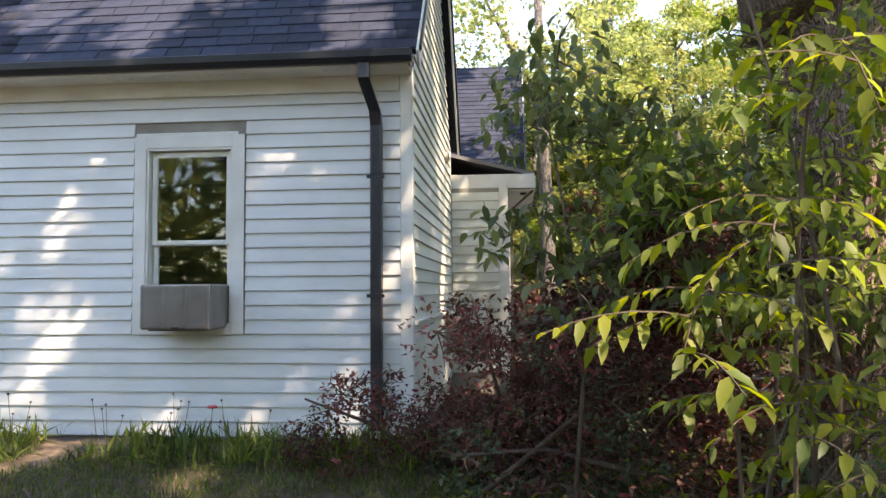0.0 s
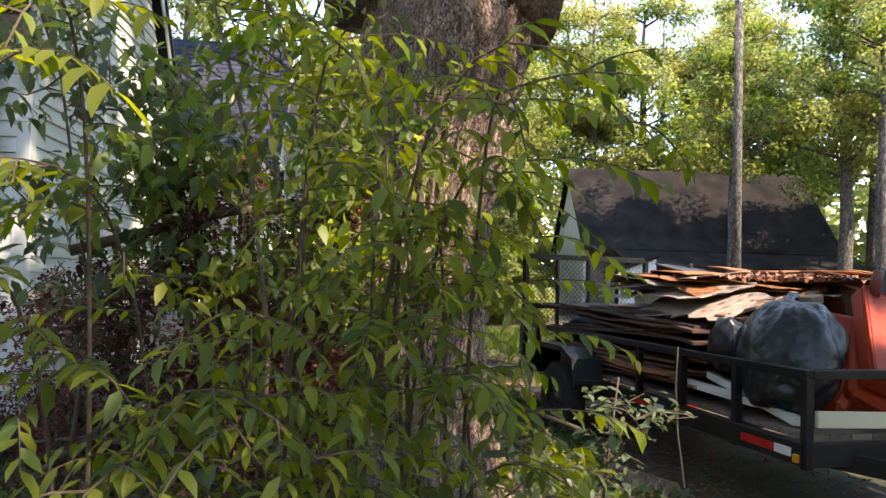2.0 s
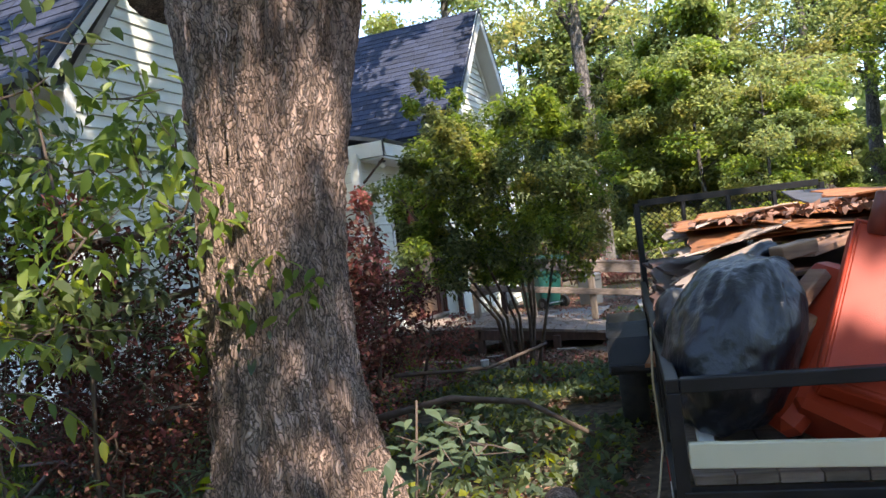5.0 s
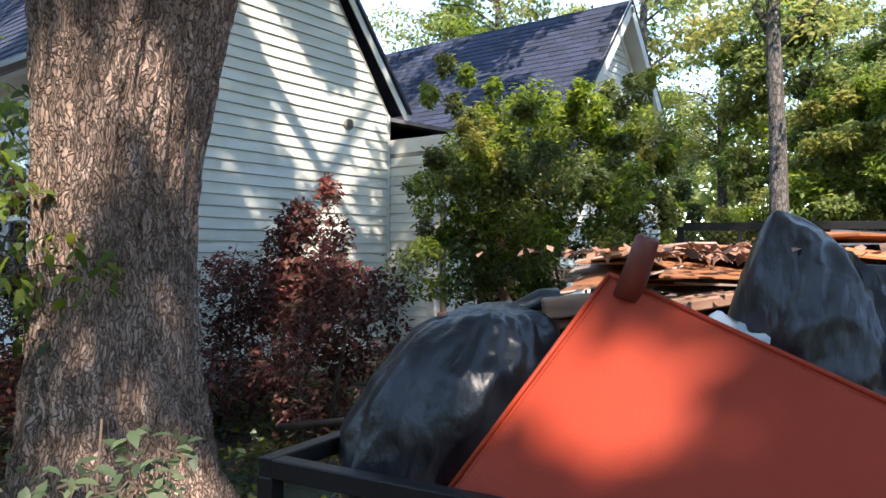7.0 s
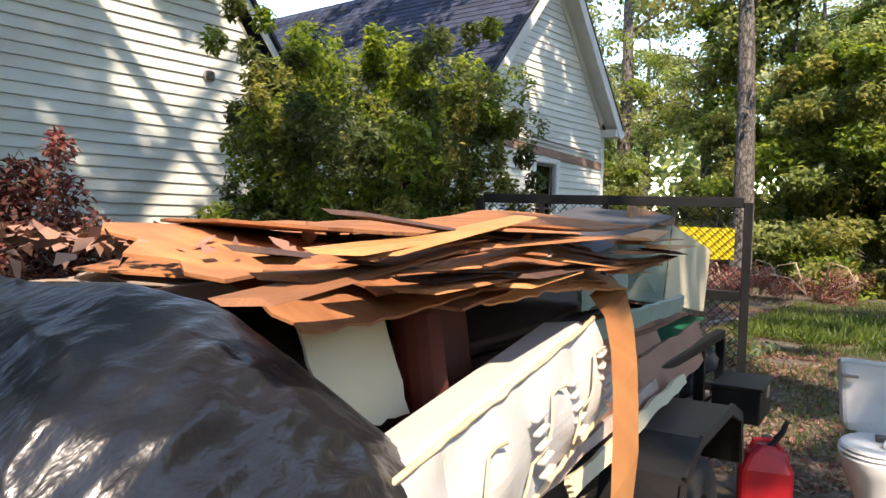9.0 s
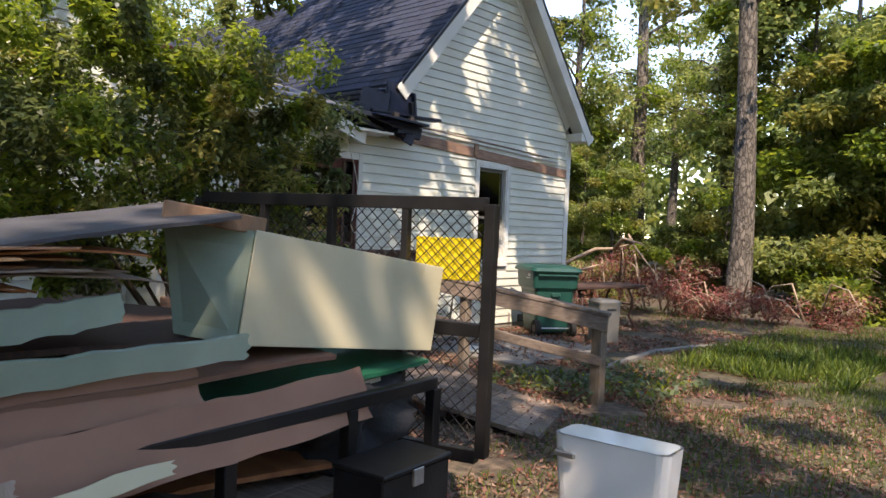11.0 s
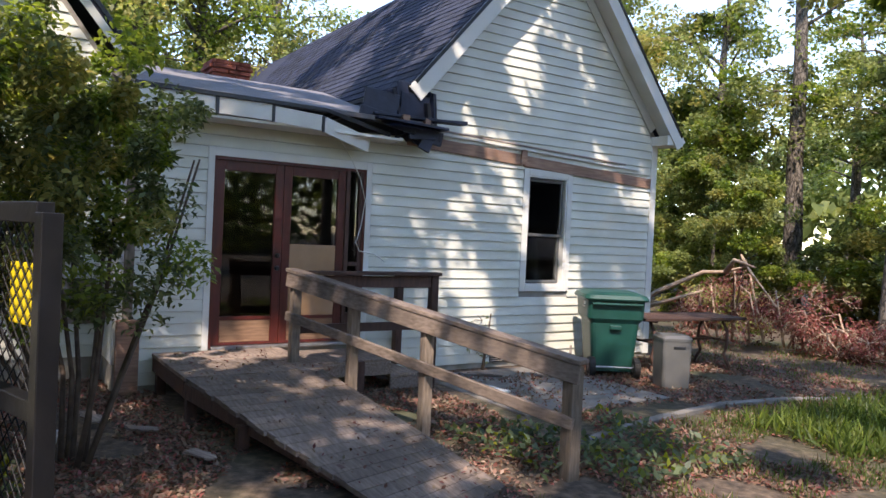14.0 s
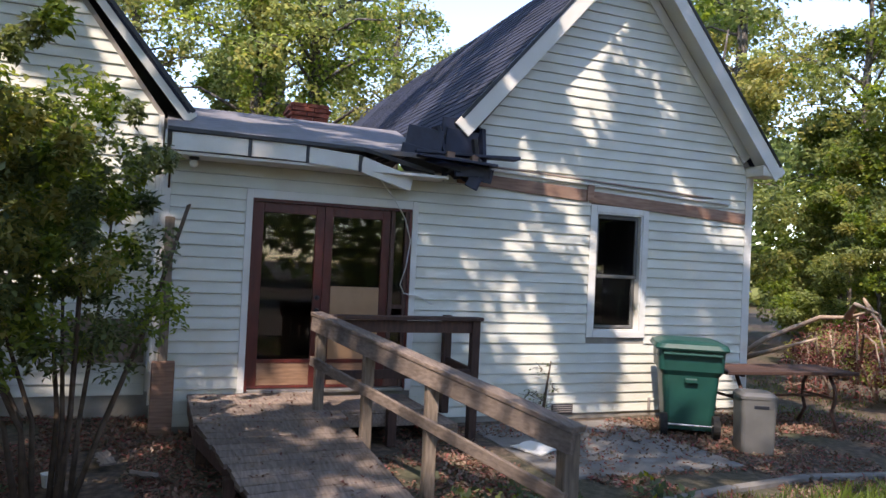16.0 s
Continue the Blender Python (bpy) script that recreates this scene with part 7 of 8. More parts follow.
def build_neighbour():
    n = thing("neighbour_house", "neighbouring house with a dark shingle roof, white gable and latticed deck", "house", pose(12.3, 25.0, 0, 0, 0, -4))
    bm = bmesh.new()
    box(bm, (0.3, 0.3, 0), (11, 6, 3.2))
    part("wall", bm, M_PLYGREY, n)
    bm = bmesh.new()
    bridge(bm, [[(0.0, 0.2, 0.4), (0.0, 6.1, 0.4), (0.0, 6.1, 3.3), (0.0, 3.1, 6.6), (0.0, 0.2, 3.3)], [(0.28, 0.2, 0.4), (0.28, 6.1, 0.4), (0.28, 6.1, 3.3), (0.28, 3.1, 6.6), (0.28, 0.2, 3.3)]])
    bmesh.ops.recalc_face_normals(bm, faces=bm.faces)
    part("gable_wall", bm, M_SIDING, n, "white sided gable")
    for y0, y1 in ((-0.5, 3.1), (6.7, 3.1)):
        bm = bmesh.new()
        z0 = 2.9
        lo, hi = [(-0.2, y0, z0), (11.4, y0, z0), (11.4, y1, 6.9), (-0.2, y1, 6.9)], 0.12
        bridge(bm, [lo, [(x, y, z + hi) for x, y, z in lo]])
        bmesh.ops.recalc_face_normals(bm, faces=bm.faces)
        part("roof", bm, M_FARROOF, n)
    bm = bmesh.new()
    lo = [(1.2, -2.6, 2.2), (11.4, -2.6, 2.2), (11.4, -0.4, 2.9), (1.2, -0.4, 2.9)]
    bridge(bm, [lo, [(x, y, z + 0.08) for x, y, z in lo]])
    bmesh.ops.recalc_face_normals(bm, faces=bm.faces)
    part("porch_roof", bm, M_FARROOF, n)
    for x in (1.3, 3.8, 6.3, 8.8, 11.2):
        bm = bmesh.new()
        box(bm, (x - 0.05, -2.5, 0), (x + 0.05, -2.4, 2.2))
        part("porch_post", bm, M_LATTICE, n)
    for x0 in (1.4, 3.9, 6.4, 8.9):
        bm = bmesh.new()
        for k in range(18):
            for s in (-1, 1):
                xa = x0 + k * 0.13
                xb = xa + s * 0.9
                xa2, xb2 = max(x0, min(x0 + 2.3, xa)), max(x0, min(x0 + 2.3, xb))
                if abs(xb2 - xa2) > 0.05:
                    z1 = 1.05 + 0.9 * abs(xb2 - xa2) / 0.9
                    bar(bm, (xa2, -2.45, 1.05), (xb2, -2.45, z1), 0.012, 0.035, 0)
        bar(bm, (x0, -2.45, 1.03), (x0 + 2.3, -2.45, 1.03), 0.05, 0.06)
        part("lattice", bm, M_LATTICE, n, "pale diagonal lattice panel")
    w = thing("white_shed", "small white lean-to shed by the neighbouring house", "shed", pose(12.6, 21.8, 0, 0, 0, -4))
    bm = bmesh.new()
    bridge(bm, [[(0, 0, 0), (1.6, 0, 0), (1.6, 1.6, 0), (0, 1.6, 0)], [(0, 0, 1.9), (1.6, 0, 2.5), (1.6, 1.6, 2.5), (0, 1.6, 1.9)]])
    part("wall", bm, M_SIDING, w)
    bm = bmesh.new()
    bridge(bm, [[(-0.1, -0.1, 1.9), (1.7, -0.1, 2.56), (1.7, 1.7, 2.56), (-0.1, 1.7, 1.9)], [(-0.1, -0.1, 1.96), (1.7, -0.1, 2.62), (1.7, 1.7, 2.62), (-0.1, 1.7, 1.96)]])
    part("roof", bm, M_FARROOF, w)
    p = thing("utility_pole", "straight grey wooden utility pole", "pole", pose(12.3, 12.0, 0))
    bm = bmesh.new()
    tube(bm, [(0, 0, 0), (0, 0, 4), (0.02, 0, 9)], [0.13, 0.12, 0.10], 12)
    part("pole", bm, M_FARBARK, p, smooth=True)
    bm = bmesh.new()
    tube(bm, [(0, 0, 8.98), (0.02, 0, 9.05)], [0.11, 0.09], 12)
    part("pole_cap", bm, M_METAL, p)


build_neighbour()

# ---- trees, shrubs and ground cover ----
def big_tree():
    t = thing("tree", "massive old tree with ridged brown bark, forking above head height", "tree", pose(3.02, -1.48, 0))
    rng = random.Random(2)
    prof = [(-0.1, 0.66), (0.08, 0.56), (0.3, 0.475), (0.6, 0.43), (1.0, 0.385), (1.5, 0.365), (2.0, 0.375), (2.5, 0.415), (2.9, 0.47), (3.3, 0.46)]
    n = 210
    bm = bmesh.new()
    rows = []
    zs = np.arange(-0.1, 3.31, 0.035)
    for z in zs:
        r0 = np.interp(z, [p[0] for p in prof], [p[1] for p in prof])
        cx = 0.10 * max(0, z - 1.5) - 0.045 * min(1, max(0, z / 0.8))
        ex = 1 + 0.08 * max(0, z - 1.8)
        row = []
        for k in range(n):
            a = 2 * math.pi * k / n
            flare = max(0, 0.5 - z) * 0.22 * max(0, math.sin(a * 5 + 0.6))
            c, s = math.cos(a), math.sin(a)
            w = noise.noise(Vector((c * 7.5, s * 7.5, z * 1.1)))
            w2 = noise.noise(Vector((c * 19, s * 19, z * 9 + 5)))
            w3 = noise.noise(Vector((c * 2, s * 2, z * 1.2 + 9)))
            ridge = 0.024 * (1 - 2.4 * abs(w)) + 0.022 * w2 + 0.03 * w3 + 0.010 * noise.noise(Vector((c * 42, s * 42, z * 12)))
            r = r0 + flare + ridge
            row.append(bm.verts.new((cx + r * c * ex, r * s, z)))
        rows.append(row)
    for a, b in zip(rows, rows[1:]):
        for k in range(n):
            bm.faces.new((a[k], a[(k + 1) % n], b[(k + 1) % n], b[k]))
    part("trunk", bm, M_BARK, t)
    for pts, rad in ((((-0.28, 0, 3.1), (-0.45, 0.1, 4.2), (-0.9, 0.3, 6), (-1.6, 0.6, 8.5), (-2.2, 0.9, 11)), (0.42, 0.36, 0.28, 0.2, 0.08)),
                     (((0.35, 0, 3.05), (0.7, 0.0, 4.2), (1.3, -0.3, 6), (2.0, -1.0, 8.5), (3.0, -1.8, 11)), (0.42, 0.34, 0.27, 0.2, 0.08))):
        bm = bmesh.new()
        tube(bm, pts, rad, 20, wobble=0.08, rng=rng)
        part("limb", bm, M_BARK, t, smooth=True)
    for k in range(16):
        a = rng.uniform(0, 6.28)
        z0 = rng.uniform(7, 9.5)
        s = rng.uniform(2.0, 6.0)
        bm = bmesh.new()
        x0, y0 = rng.choice([(-1.4, 0.5), (2.0, -1.0)])
        tube(bm, [(x0, y0, z0), (x0 + s * 0.5 * math.cos(a), y0 + s * 0.5 * math.sin(a), z0 + 0.8), (x0 + s * math.cos(a), y0 + s * math.sin(a), z0 + 1.6)], [0.12, 0.07, 0.02], 8)
        part("branch", bm, M_BARK, t, smooth=True)
    rs = np.random.RandomState(11)
    clumps = []
    # gaps of the crown: the place that the sun reaches through each, its height and width, and the share of leaves left
    gaps = ((3.0, 2.8, 2.2, 1.1, 0.15), (6.8, 8.6, 0.0, 2.5, 0.2), (3.0, -1.5, 1.4, 0.8, 0.65), (6.1, -1.9, 1.3, 0.9, 0.0), (0.8, 8.8, 3.2, 2.8, 0.4), (0.0, 2.0, 3.6, 1.7, 0.35), (-2.4, 0, 2, 1.6, 0.6), (2.3, -3.6, 1.3, 1.2, 0.3), (5.2, 1.5, 0.0, 0.8, 0.4), (6.7, -0.4, 1.2, 1.0, 0.1))
    lean_x, lean_y = sun_dir.x / sun_dir.z, sun_dir.y / sun_dir.z
    for k in range(340):
        x, y, z, a, b, keep = rs.uniform(-2.5, 15.5), rs.uniform(-11, 9), rs.uniform(7.6, 11.5), rs.uniform(0.45, 1.0), rs.uniform(0.45, 1.0), rs.uniform()
        if all(math.hypot(x - (z - gz) * lean_x - gx, y - (z - gz) * lean_y - gy) > gr + 0.4 or keep < gk for gx, gy, gz, gr, gk in gaps):
            clumps.append(((x - 3.02, y + 1.48, z), (a, b, 0.35)))
    # small sprays that dapple the walls, the load and the yard: place, height, half-widths, number, size
    for gx, gy, gz, wx, wy, wz, n, r0, r1 in ((0.8, 8.0, 3.0, 0.0, 4.0, 2.6, 36, 0.15, 0.4), (-2.5, 0, 1.7, 2.6, 0.0, 1.6, 20, 0.2, 0.45), (6.0, -1.9, 1.3, 0.8, 0.8, 0.0, 15, 0.14, 0.28),
                                              (0.0, 2.0, 3.0, 0.0, 2.0, 2.5, 11, 0.15, 0.35), (6.3, 1.2, 1.3, 0.5, 1.2, 0.0, 5, 0.15, 0.3), (6.8, 8.6, 0.0, 2.0, 2.0, 0.0, 8, 0.2, 0.4)):
        for k in range(n):
            z = rs.uniform(7.8, 9.8)
            px, py, pz = gx + rs.uniform(-wx, wx), gy + rs.uniform(-wy, wy), gz + rs.uniform(-wz, wz)
            clumps.append(((px + (z - pz) * lean_x - 3.02, py + (z - pz) * lean_y + 1.48, z), (rs.uniform(r0, r1), rs.uniform(r0, r1), 0.25)))
    crown("crown", rs, clumps, CANOPY_LEAVES, 0.26, [M_LEAF_TREE, M_LEAF_YELLOW], t, [0.8, 0.2])


CANOPY_LEAVES = 200
big_tree()


def woodland_tree(name, rs, h, r, trunk_r, dens, lean=0.0, ivy=False, label="", mats=None, clear=0.35):
    t = thing(name, label, "tree", pose(0, 0, 0))
    bm = bmesh.new()
    k = 7
    pts = [(lean * h * (i / k) ** 1.5 + rs.uniform(-0.08, 0.08) * (i > 0), rs.uniform(-0.08, 0.08) * (i > 0), h * 0.93 * i / k) for i in range(k + 1)]
    pts[0] = (0, 0, -0.3)
    tube(bm, pts, [trunk_r * (1 - 0.85 * (i / k) ** 1.3) * (1.25 if i == 0 else 1) for i in range(k + 1)], 12, wobble=0.06, rng=random.Random(int(h * 10)))
    part("trunk", bm, M_FARBARK, t, smooth=True)
    clumps = []
    bm = bmesh.new()
    for i in range(24):
        f = clear + (1 - clear) * rs.uniform(0, 1)
        a = rs.uniform(0, 6.28)
        reach = r * (1 - 0.55 * max(0, f - 0.6) / 0.4) * rs.uniform(0.5, 1.0)
        p0 = Vector((lean * h * f ** 1.5, 0, h * 0.9 * f))
        p2 = p0 + Vector((reach * math.cos(a), reach * math.sin(a), reach * rs.uniform(0.0, 0.5)))
        pm = p0.lerp(p2, 0.5) + Vector((0, 0, 0.15 * reach))
        tube(bm, [p0, pm, p2], [trunk_r * 0.22, trunk_r * 0.12, 0.015], 6)
        for q in (0.55, 0.8, 1.0):
            c = p0.lerp(p2, q) + Vector(rs.normal(0, 0.3, 3))
            s = r * rs.uniform(0.13, 0.27)
            clumps.append((tuple(c), (s * 1.25, s * 1.25, s * 0.7)))
    part("limb", bm, M_FARBARK, t, smooth=True)
    crown("crown", rs, clumps, dens, 0.20, mats or [M_LEAF_TREE, M_LEAF_YELLOW, M_LEAF_BUSH], t, None if mats else [0.5, 0.25, 0.25], aspect=0.6)
    if ivy:
        col = [((lean * h * (z / h) ** 1.5, 0, z), (0.75, 0.75, 0.55)) for z in np.arange(0.5, h * 0.75, 0.42)]
        crown("ivy", rs, col, 260, 0.14, [M_LEAF_BUSH, M_LEAF_YELLOW], t, [0.75, 0.25], label="ivy climbing the trunk", aspect=0.8)
    return t


def build_woods():
    rs = np.random.RandomState(7)
    G = "trees of the wood behind the yard"
    a = woodland_tree("tree", rs, 15, 4.2, 0.30, 230, label="tall tree with a loose yellow-green crown behind the yard")
    b = woodland_tree("tree", rs, 12, 3.6, 0.18, 220, lean=0.06, clear=0.15, label="leaning tree with a low green crown at the wood's edge")
    c = woodland_tree("tree", rs, 16, 3.2, 0.26, 110, clear=0.5, label="slender tall tree with sparse foliage in the wood")
    e = woodland_tree("tree", rs, 9, 3.2, 0.12, 330, clear=0.05, label="bushy young tree filling the gaps of the wood")
    f = woodland_tree("tree", rs, 14, 3.6, 0.34, 90, ivy=True, clear=0.45, label="tree behind the house with its trunk clad in ivy")
    kinds = {"a": a, "b": b, "c": c, "e": e, "f": f}
    for o in kinds.values():
        o["group"] = G
    first = set()

    def put(k, x, y, s=1.0, rot=0):
        m = pose(x, y, -0.1, 0, 0, rot) @ Matrix.Diagonal((s, s, s, 1))
        if k not in first:
            first.add(k)
            kinds[k].matrix_basis = m
        else:
            o = copy_thing(kinds[k], pose(x, y, -0.1, 0, 0, rot))
            o.matrix_basis = m
    # close ones to the north of the yard
    put("e", -3.2, 18.5, 0.5, 20); put("b", -6.5, 17.0, 0.75, 40); put("a", -6.5, 23, 0.8, 140); put("e", 4.8, 19.0, 0.8, 100); put("e", 7.6, 20.5, 0.6, 200); put("e", 0.2, 20.5, 0.6, 300)
    put("b", 6.4, 25.0, 0.8, 190); put("a", 3.4, 25, 0.72, 70); put("a", -2.2, 26, 0.8, 10)
    put("c", -9.5, 21, 1.1, 200); put("c", 5.8, 29, 1.1, 30); put("a", -14, 24, 1.1, 130); put("e", -11.5, 18, 0.6, 60)
    put("e", 1.8, 22.0, 1.15, 40); put("e", 3.2, 20.5, 0.8, 130); put("e", -6.0, 21.5, 0.7, 210); put("e", 5.8, 23.5, 1.15, 10); put("e", 9.0, 26.0, 0.6, 120); put("a", 0.8, 30, 0.85, 20); put("b", 3.0, 27.5, 0.85, 220)
    put("c", -4.8, 24.5, 1.15, 70); put("e", -1.5, 17.2, 0.42, 160); put("e", 6.6, 17.8, 0.62, 260); put("e", -8.5, 25, 0.9, 15)
    # behind the roofs to the west
    put("f", -14.2, 6.6, 1.0, 0); put("f", -13.4, 8.2, 0.92, 140); put("a", -19, 12.5, 1.0, 220); put("c", -17, 3.0, 0.95, 80); put("a", -24, 0, 1.1, 20); put("b", -21, 17.5, 1.1, 120)
    put("e", -20, 8, 1.2, 90); put("a", -26, 9, 1.2, 300)
    # north-east, past the trailer and round the neighbour
    put("a", 9.6, 33, 1.1, 160); put("a", 21, 20, 1.0, 0); put("c", 15.5, 34, 1.2, 100); put("a", 24, 33, 1.2, 200);
    put("a", 31, 25, 1.2, 90); put("b", 8.0, 29.5, 0.85, 30)
    put("a", 0.5, 38, 0.9, 45); put("a", -9, 36, 0.9, 75); put("a", 14, 44, 1.5, 95); put("c", 7, 41, 1.4, 5)
    put("a", 29, 5, 1.2, 60); put("a", 26, -8, 1.2, 150); put("a", 16, -20, 1.2, 220); put("a", 2, -24, 1.2, 10); put("a", -13, -19, 1.2, 95); put("b", 8, -17, 1.1, 5); put("b", -5, -17, 1.1, 300)
    put("a", 14.5, 36, 1.3, 20); put("a", 20, 38, 1.4, 200); put("a", 26, 37, 1.4, 110); put("a", 32, 33, 1.4, 40); put("b", 19, 33, 1.5, 60); put("b", 25, 32, 1.5, 160)
    put("c", 19.5, 16, 0.9, 115); put("a", 24, 20, 1.0, 250); put("c", 17.5, 22.0, 0.85, 200); put("a", 30, 19, 1.1, 30); put("e", 10.5, 29.5, 0.6, 20); put("e", 8.6, 31, 0.7, 120)
    put("e", 22, -15, 1.3, 0); put("e", -2, -21, 1.3, 70); put("e", 13, -25, 1.3, 170)
    # the single straight trunk beyond the brush heap
    t = thing("tree", "straight tall grey trunk standing behind the brush heap", "tree", pose(1.95, 16.9, 0))
    bm = bmesh.new()
    tube(bm, [(0, 0, -0.2), (0.0, 0, 0.3), (0.03, 0, 2), (-0.02, 0, 4.5), (-0.12, 0, 7), (-0.2, 0, 12)], [0.38, 0.29, 0.24, 0.21, 0.19, 0.10], 20, wobble=0.05, rng=random.Random(3))
    part("trunk", bm, M_FARBARK, t, smooth=True)
    bm = bmesh.new()
    tube(bm, [(-0.12, 0, 7.2), (-0.6, 0.1, 8.2), (-1.2, 0.2, 9.6), (-2.0, 0, 11)], [0.15, 0.12, 0.09, 0.03], 10)
    tube(bm, [(-0.1, 0, 6.8), (0.9, 0.2, 8.0), (2.2, 0.2, 8.6)], [0.09, 0.06, 0.02], 10)
    part("limb", bm, M_FARBARK, t, smooth=True)
    cl = [((rs.uniform(-3.5, 3.5), rs.uniform(-2.5, 2.5), rs.uniform(6.8, 12)), (0.9, 0.9, 0.5)) for _ in range(40)]
    crown("crown", rs, cl, 130, 0.2, [M_LEAF_TREE, M_LEAF_YELLOW], t, [0.7, 0.3], aspect=0.6)
    # ragged band of far foliage
    V, Q, off = [], [], 0
    for k in range(1500):
        a = rs.uniform(0, 2 * np.pi)
        R = rs.uniform(44, 62)
        c = (R * math.cos(a), 8 + R * math.sin(a), rs.uniform(0, 11))
        v, q = leaf_cloud(rs, blobs(rs, 45, c, (3.2, 3.2, 2.4)), 1.1, aspect=0.7)
        V.append(v)
        Q.append(q + off)
        off += len(v)
    w = bulk("far_woods", np.concatenate(V), np.concatenate(Q), M_LEAF_TREE)
    tagged(w, "far woodland closing the view", "woods", kind="stuff")


build_woods()


def shrub(name, label, base, stems, clumps, per, size, mats, weights=None, fine=False, thick=0.02, twig=M_TWIG, aspect=0.5, cat="shrub", seed=1, twigs=None, droop=0.3):
    t = thing(name, label, cat, pose(*base))
    rs = np.random.RandomState(seed)
    for s in stems:
        bm = bmesh.new()
        n = len(s)
        tube(bm, s, [thick * (1 - 0.75 * i / (n - 1)) + 0.003 for i in range(n)], 7)
        part("stem", bm, twig, t, smooth=True)
    if twigs:
        bm = bmesh.new()
        for c, r in clumps:
            for _ in range(twigs):
                d = Vector(rs.normal(0, 1, 3)).normalized()
                p = Vector(c)
                q = p + Vector((d.x * r[0], d.y * r[1], d.z * r[2]))
                tube(bm, [p, p.lerp(q, 0.5) + Vector(rs.normal(0, 0.03, 3)), q], [0.006, 0.004, 0.002], 4)
        tagged(part("twig", bm, twig, t), kind="stuff")
    crown("leaves", rs, clumps, per, size, mats, t, weights, aspect=aspect, droop=droop, fine=fine)
    return t


def arching(name, label, base, canes, mats, weights, leaf, seed):
    """Canes that rise and bend over, with side twigs carrying leaves in two ranks. canes: x, y, heading, reach, height."""
    t = thing(name, label, "shrub", pose(*base))
    rs = np.random.RandomState(seed)
    C, D = [], []
    twigs = bmesh.new()
    for x, y, a, reach, h in canes:
        p0, p1 = np.array((x, y, 0.0)), np.array((x + 0.15 * reach * math.cos(a), y + 0.15 * reach * math.sin(a), h * 1.25))
        p2 = np.array((x + reach * math.cos(a), y + reach * math.sin(a), h * 0.80))
        pts = [(1 - f) ** 2 * p0 + 2 * f * (1 - f) * p1 + f * f * p2 for f in np.linspace(0, 1, 12)]
        bm = bmesh.new()
        tube(bm, pts, list(np.linspace(0.009, 0.0025, 12)), 6)
        runs = [pts[6:]]
        for i in range(4, 12):
            b = a + (1 if i % 2 else -1) * rs.uniform(0.5, 1.2)
            l = rs.uniform(0.22, 0.5)
            q0 = pts[i]
            q1 = q0 + l * 0.5 * np.array((math.cos(b), math.sin(b), 0.22))
            q2 = q0 + l * np.array((math.cos(b), math.sin(b), rs.uniform(-0.45, 0.0)))
            twig = [(1 - f) ** 2 * q0 + 2 * f * (1 - f) * q1 + f * f * q2 for f in np.linspace(0, 1, 6)]
            tube(twigs, twig, list(np.linspace(0.004, 0.0015, 6)), 4)
            runs.append(twig)
        part("stem", bm, M_TWIG, t, smooth=True)
        for run in runs:
            run = np.array(run)
            seg = np.linalg.norm(np.diff(run, axis=0), axis=1)
            cum = np.concatenate([[0], np.cumsum(seg)])
            side = 1
            for d in np.arange(0.03, cum[-1], leaf * 0.42):
                c = np.array([np.interp(d, cum, run[:, i]) for i in range(3)])
                e = np.array([np.interp(min(d + 0.03, cum[-1]), cum, run[:, i]) for i in range(3)]) - np.array([np.interp(max(0, d - 0.03), cum, run[:, i]) for i in range(3)])
                e /= np.linalg.norm(e) + 1e-9
                s_ = np.cross(e, (0, 0, 1))
                v = e * 0.5 + s_ * side * 0.8 + np.array((0, 0, rs.uniform(-0.9, -0.05))) + rs.normal(0, 0.13, 3)
                C.append(c)
                D.append(v / np.linalg.norm(v))
                side = -side
    tagged(part("twig", twigs, M_TWIG, t), kind="stuff")
    C, D = np.array(C), np.array(D)
    v, q = fine_leaf_cloud(rs, C, leaf, aspect=0.42, spread=0.2, along=D)
    k = rs.choice(len(mats), size=len(C), p=weights)
    bulk("leaves", v, q, mats, t, np.tile(k, 4))
    return t


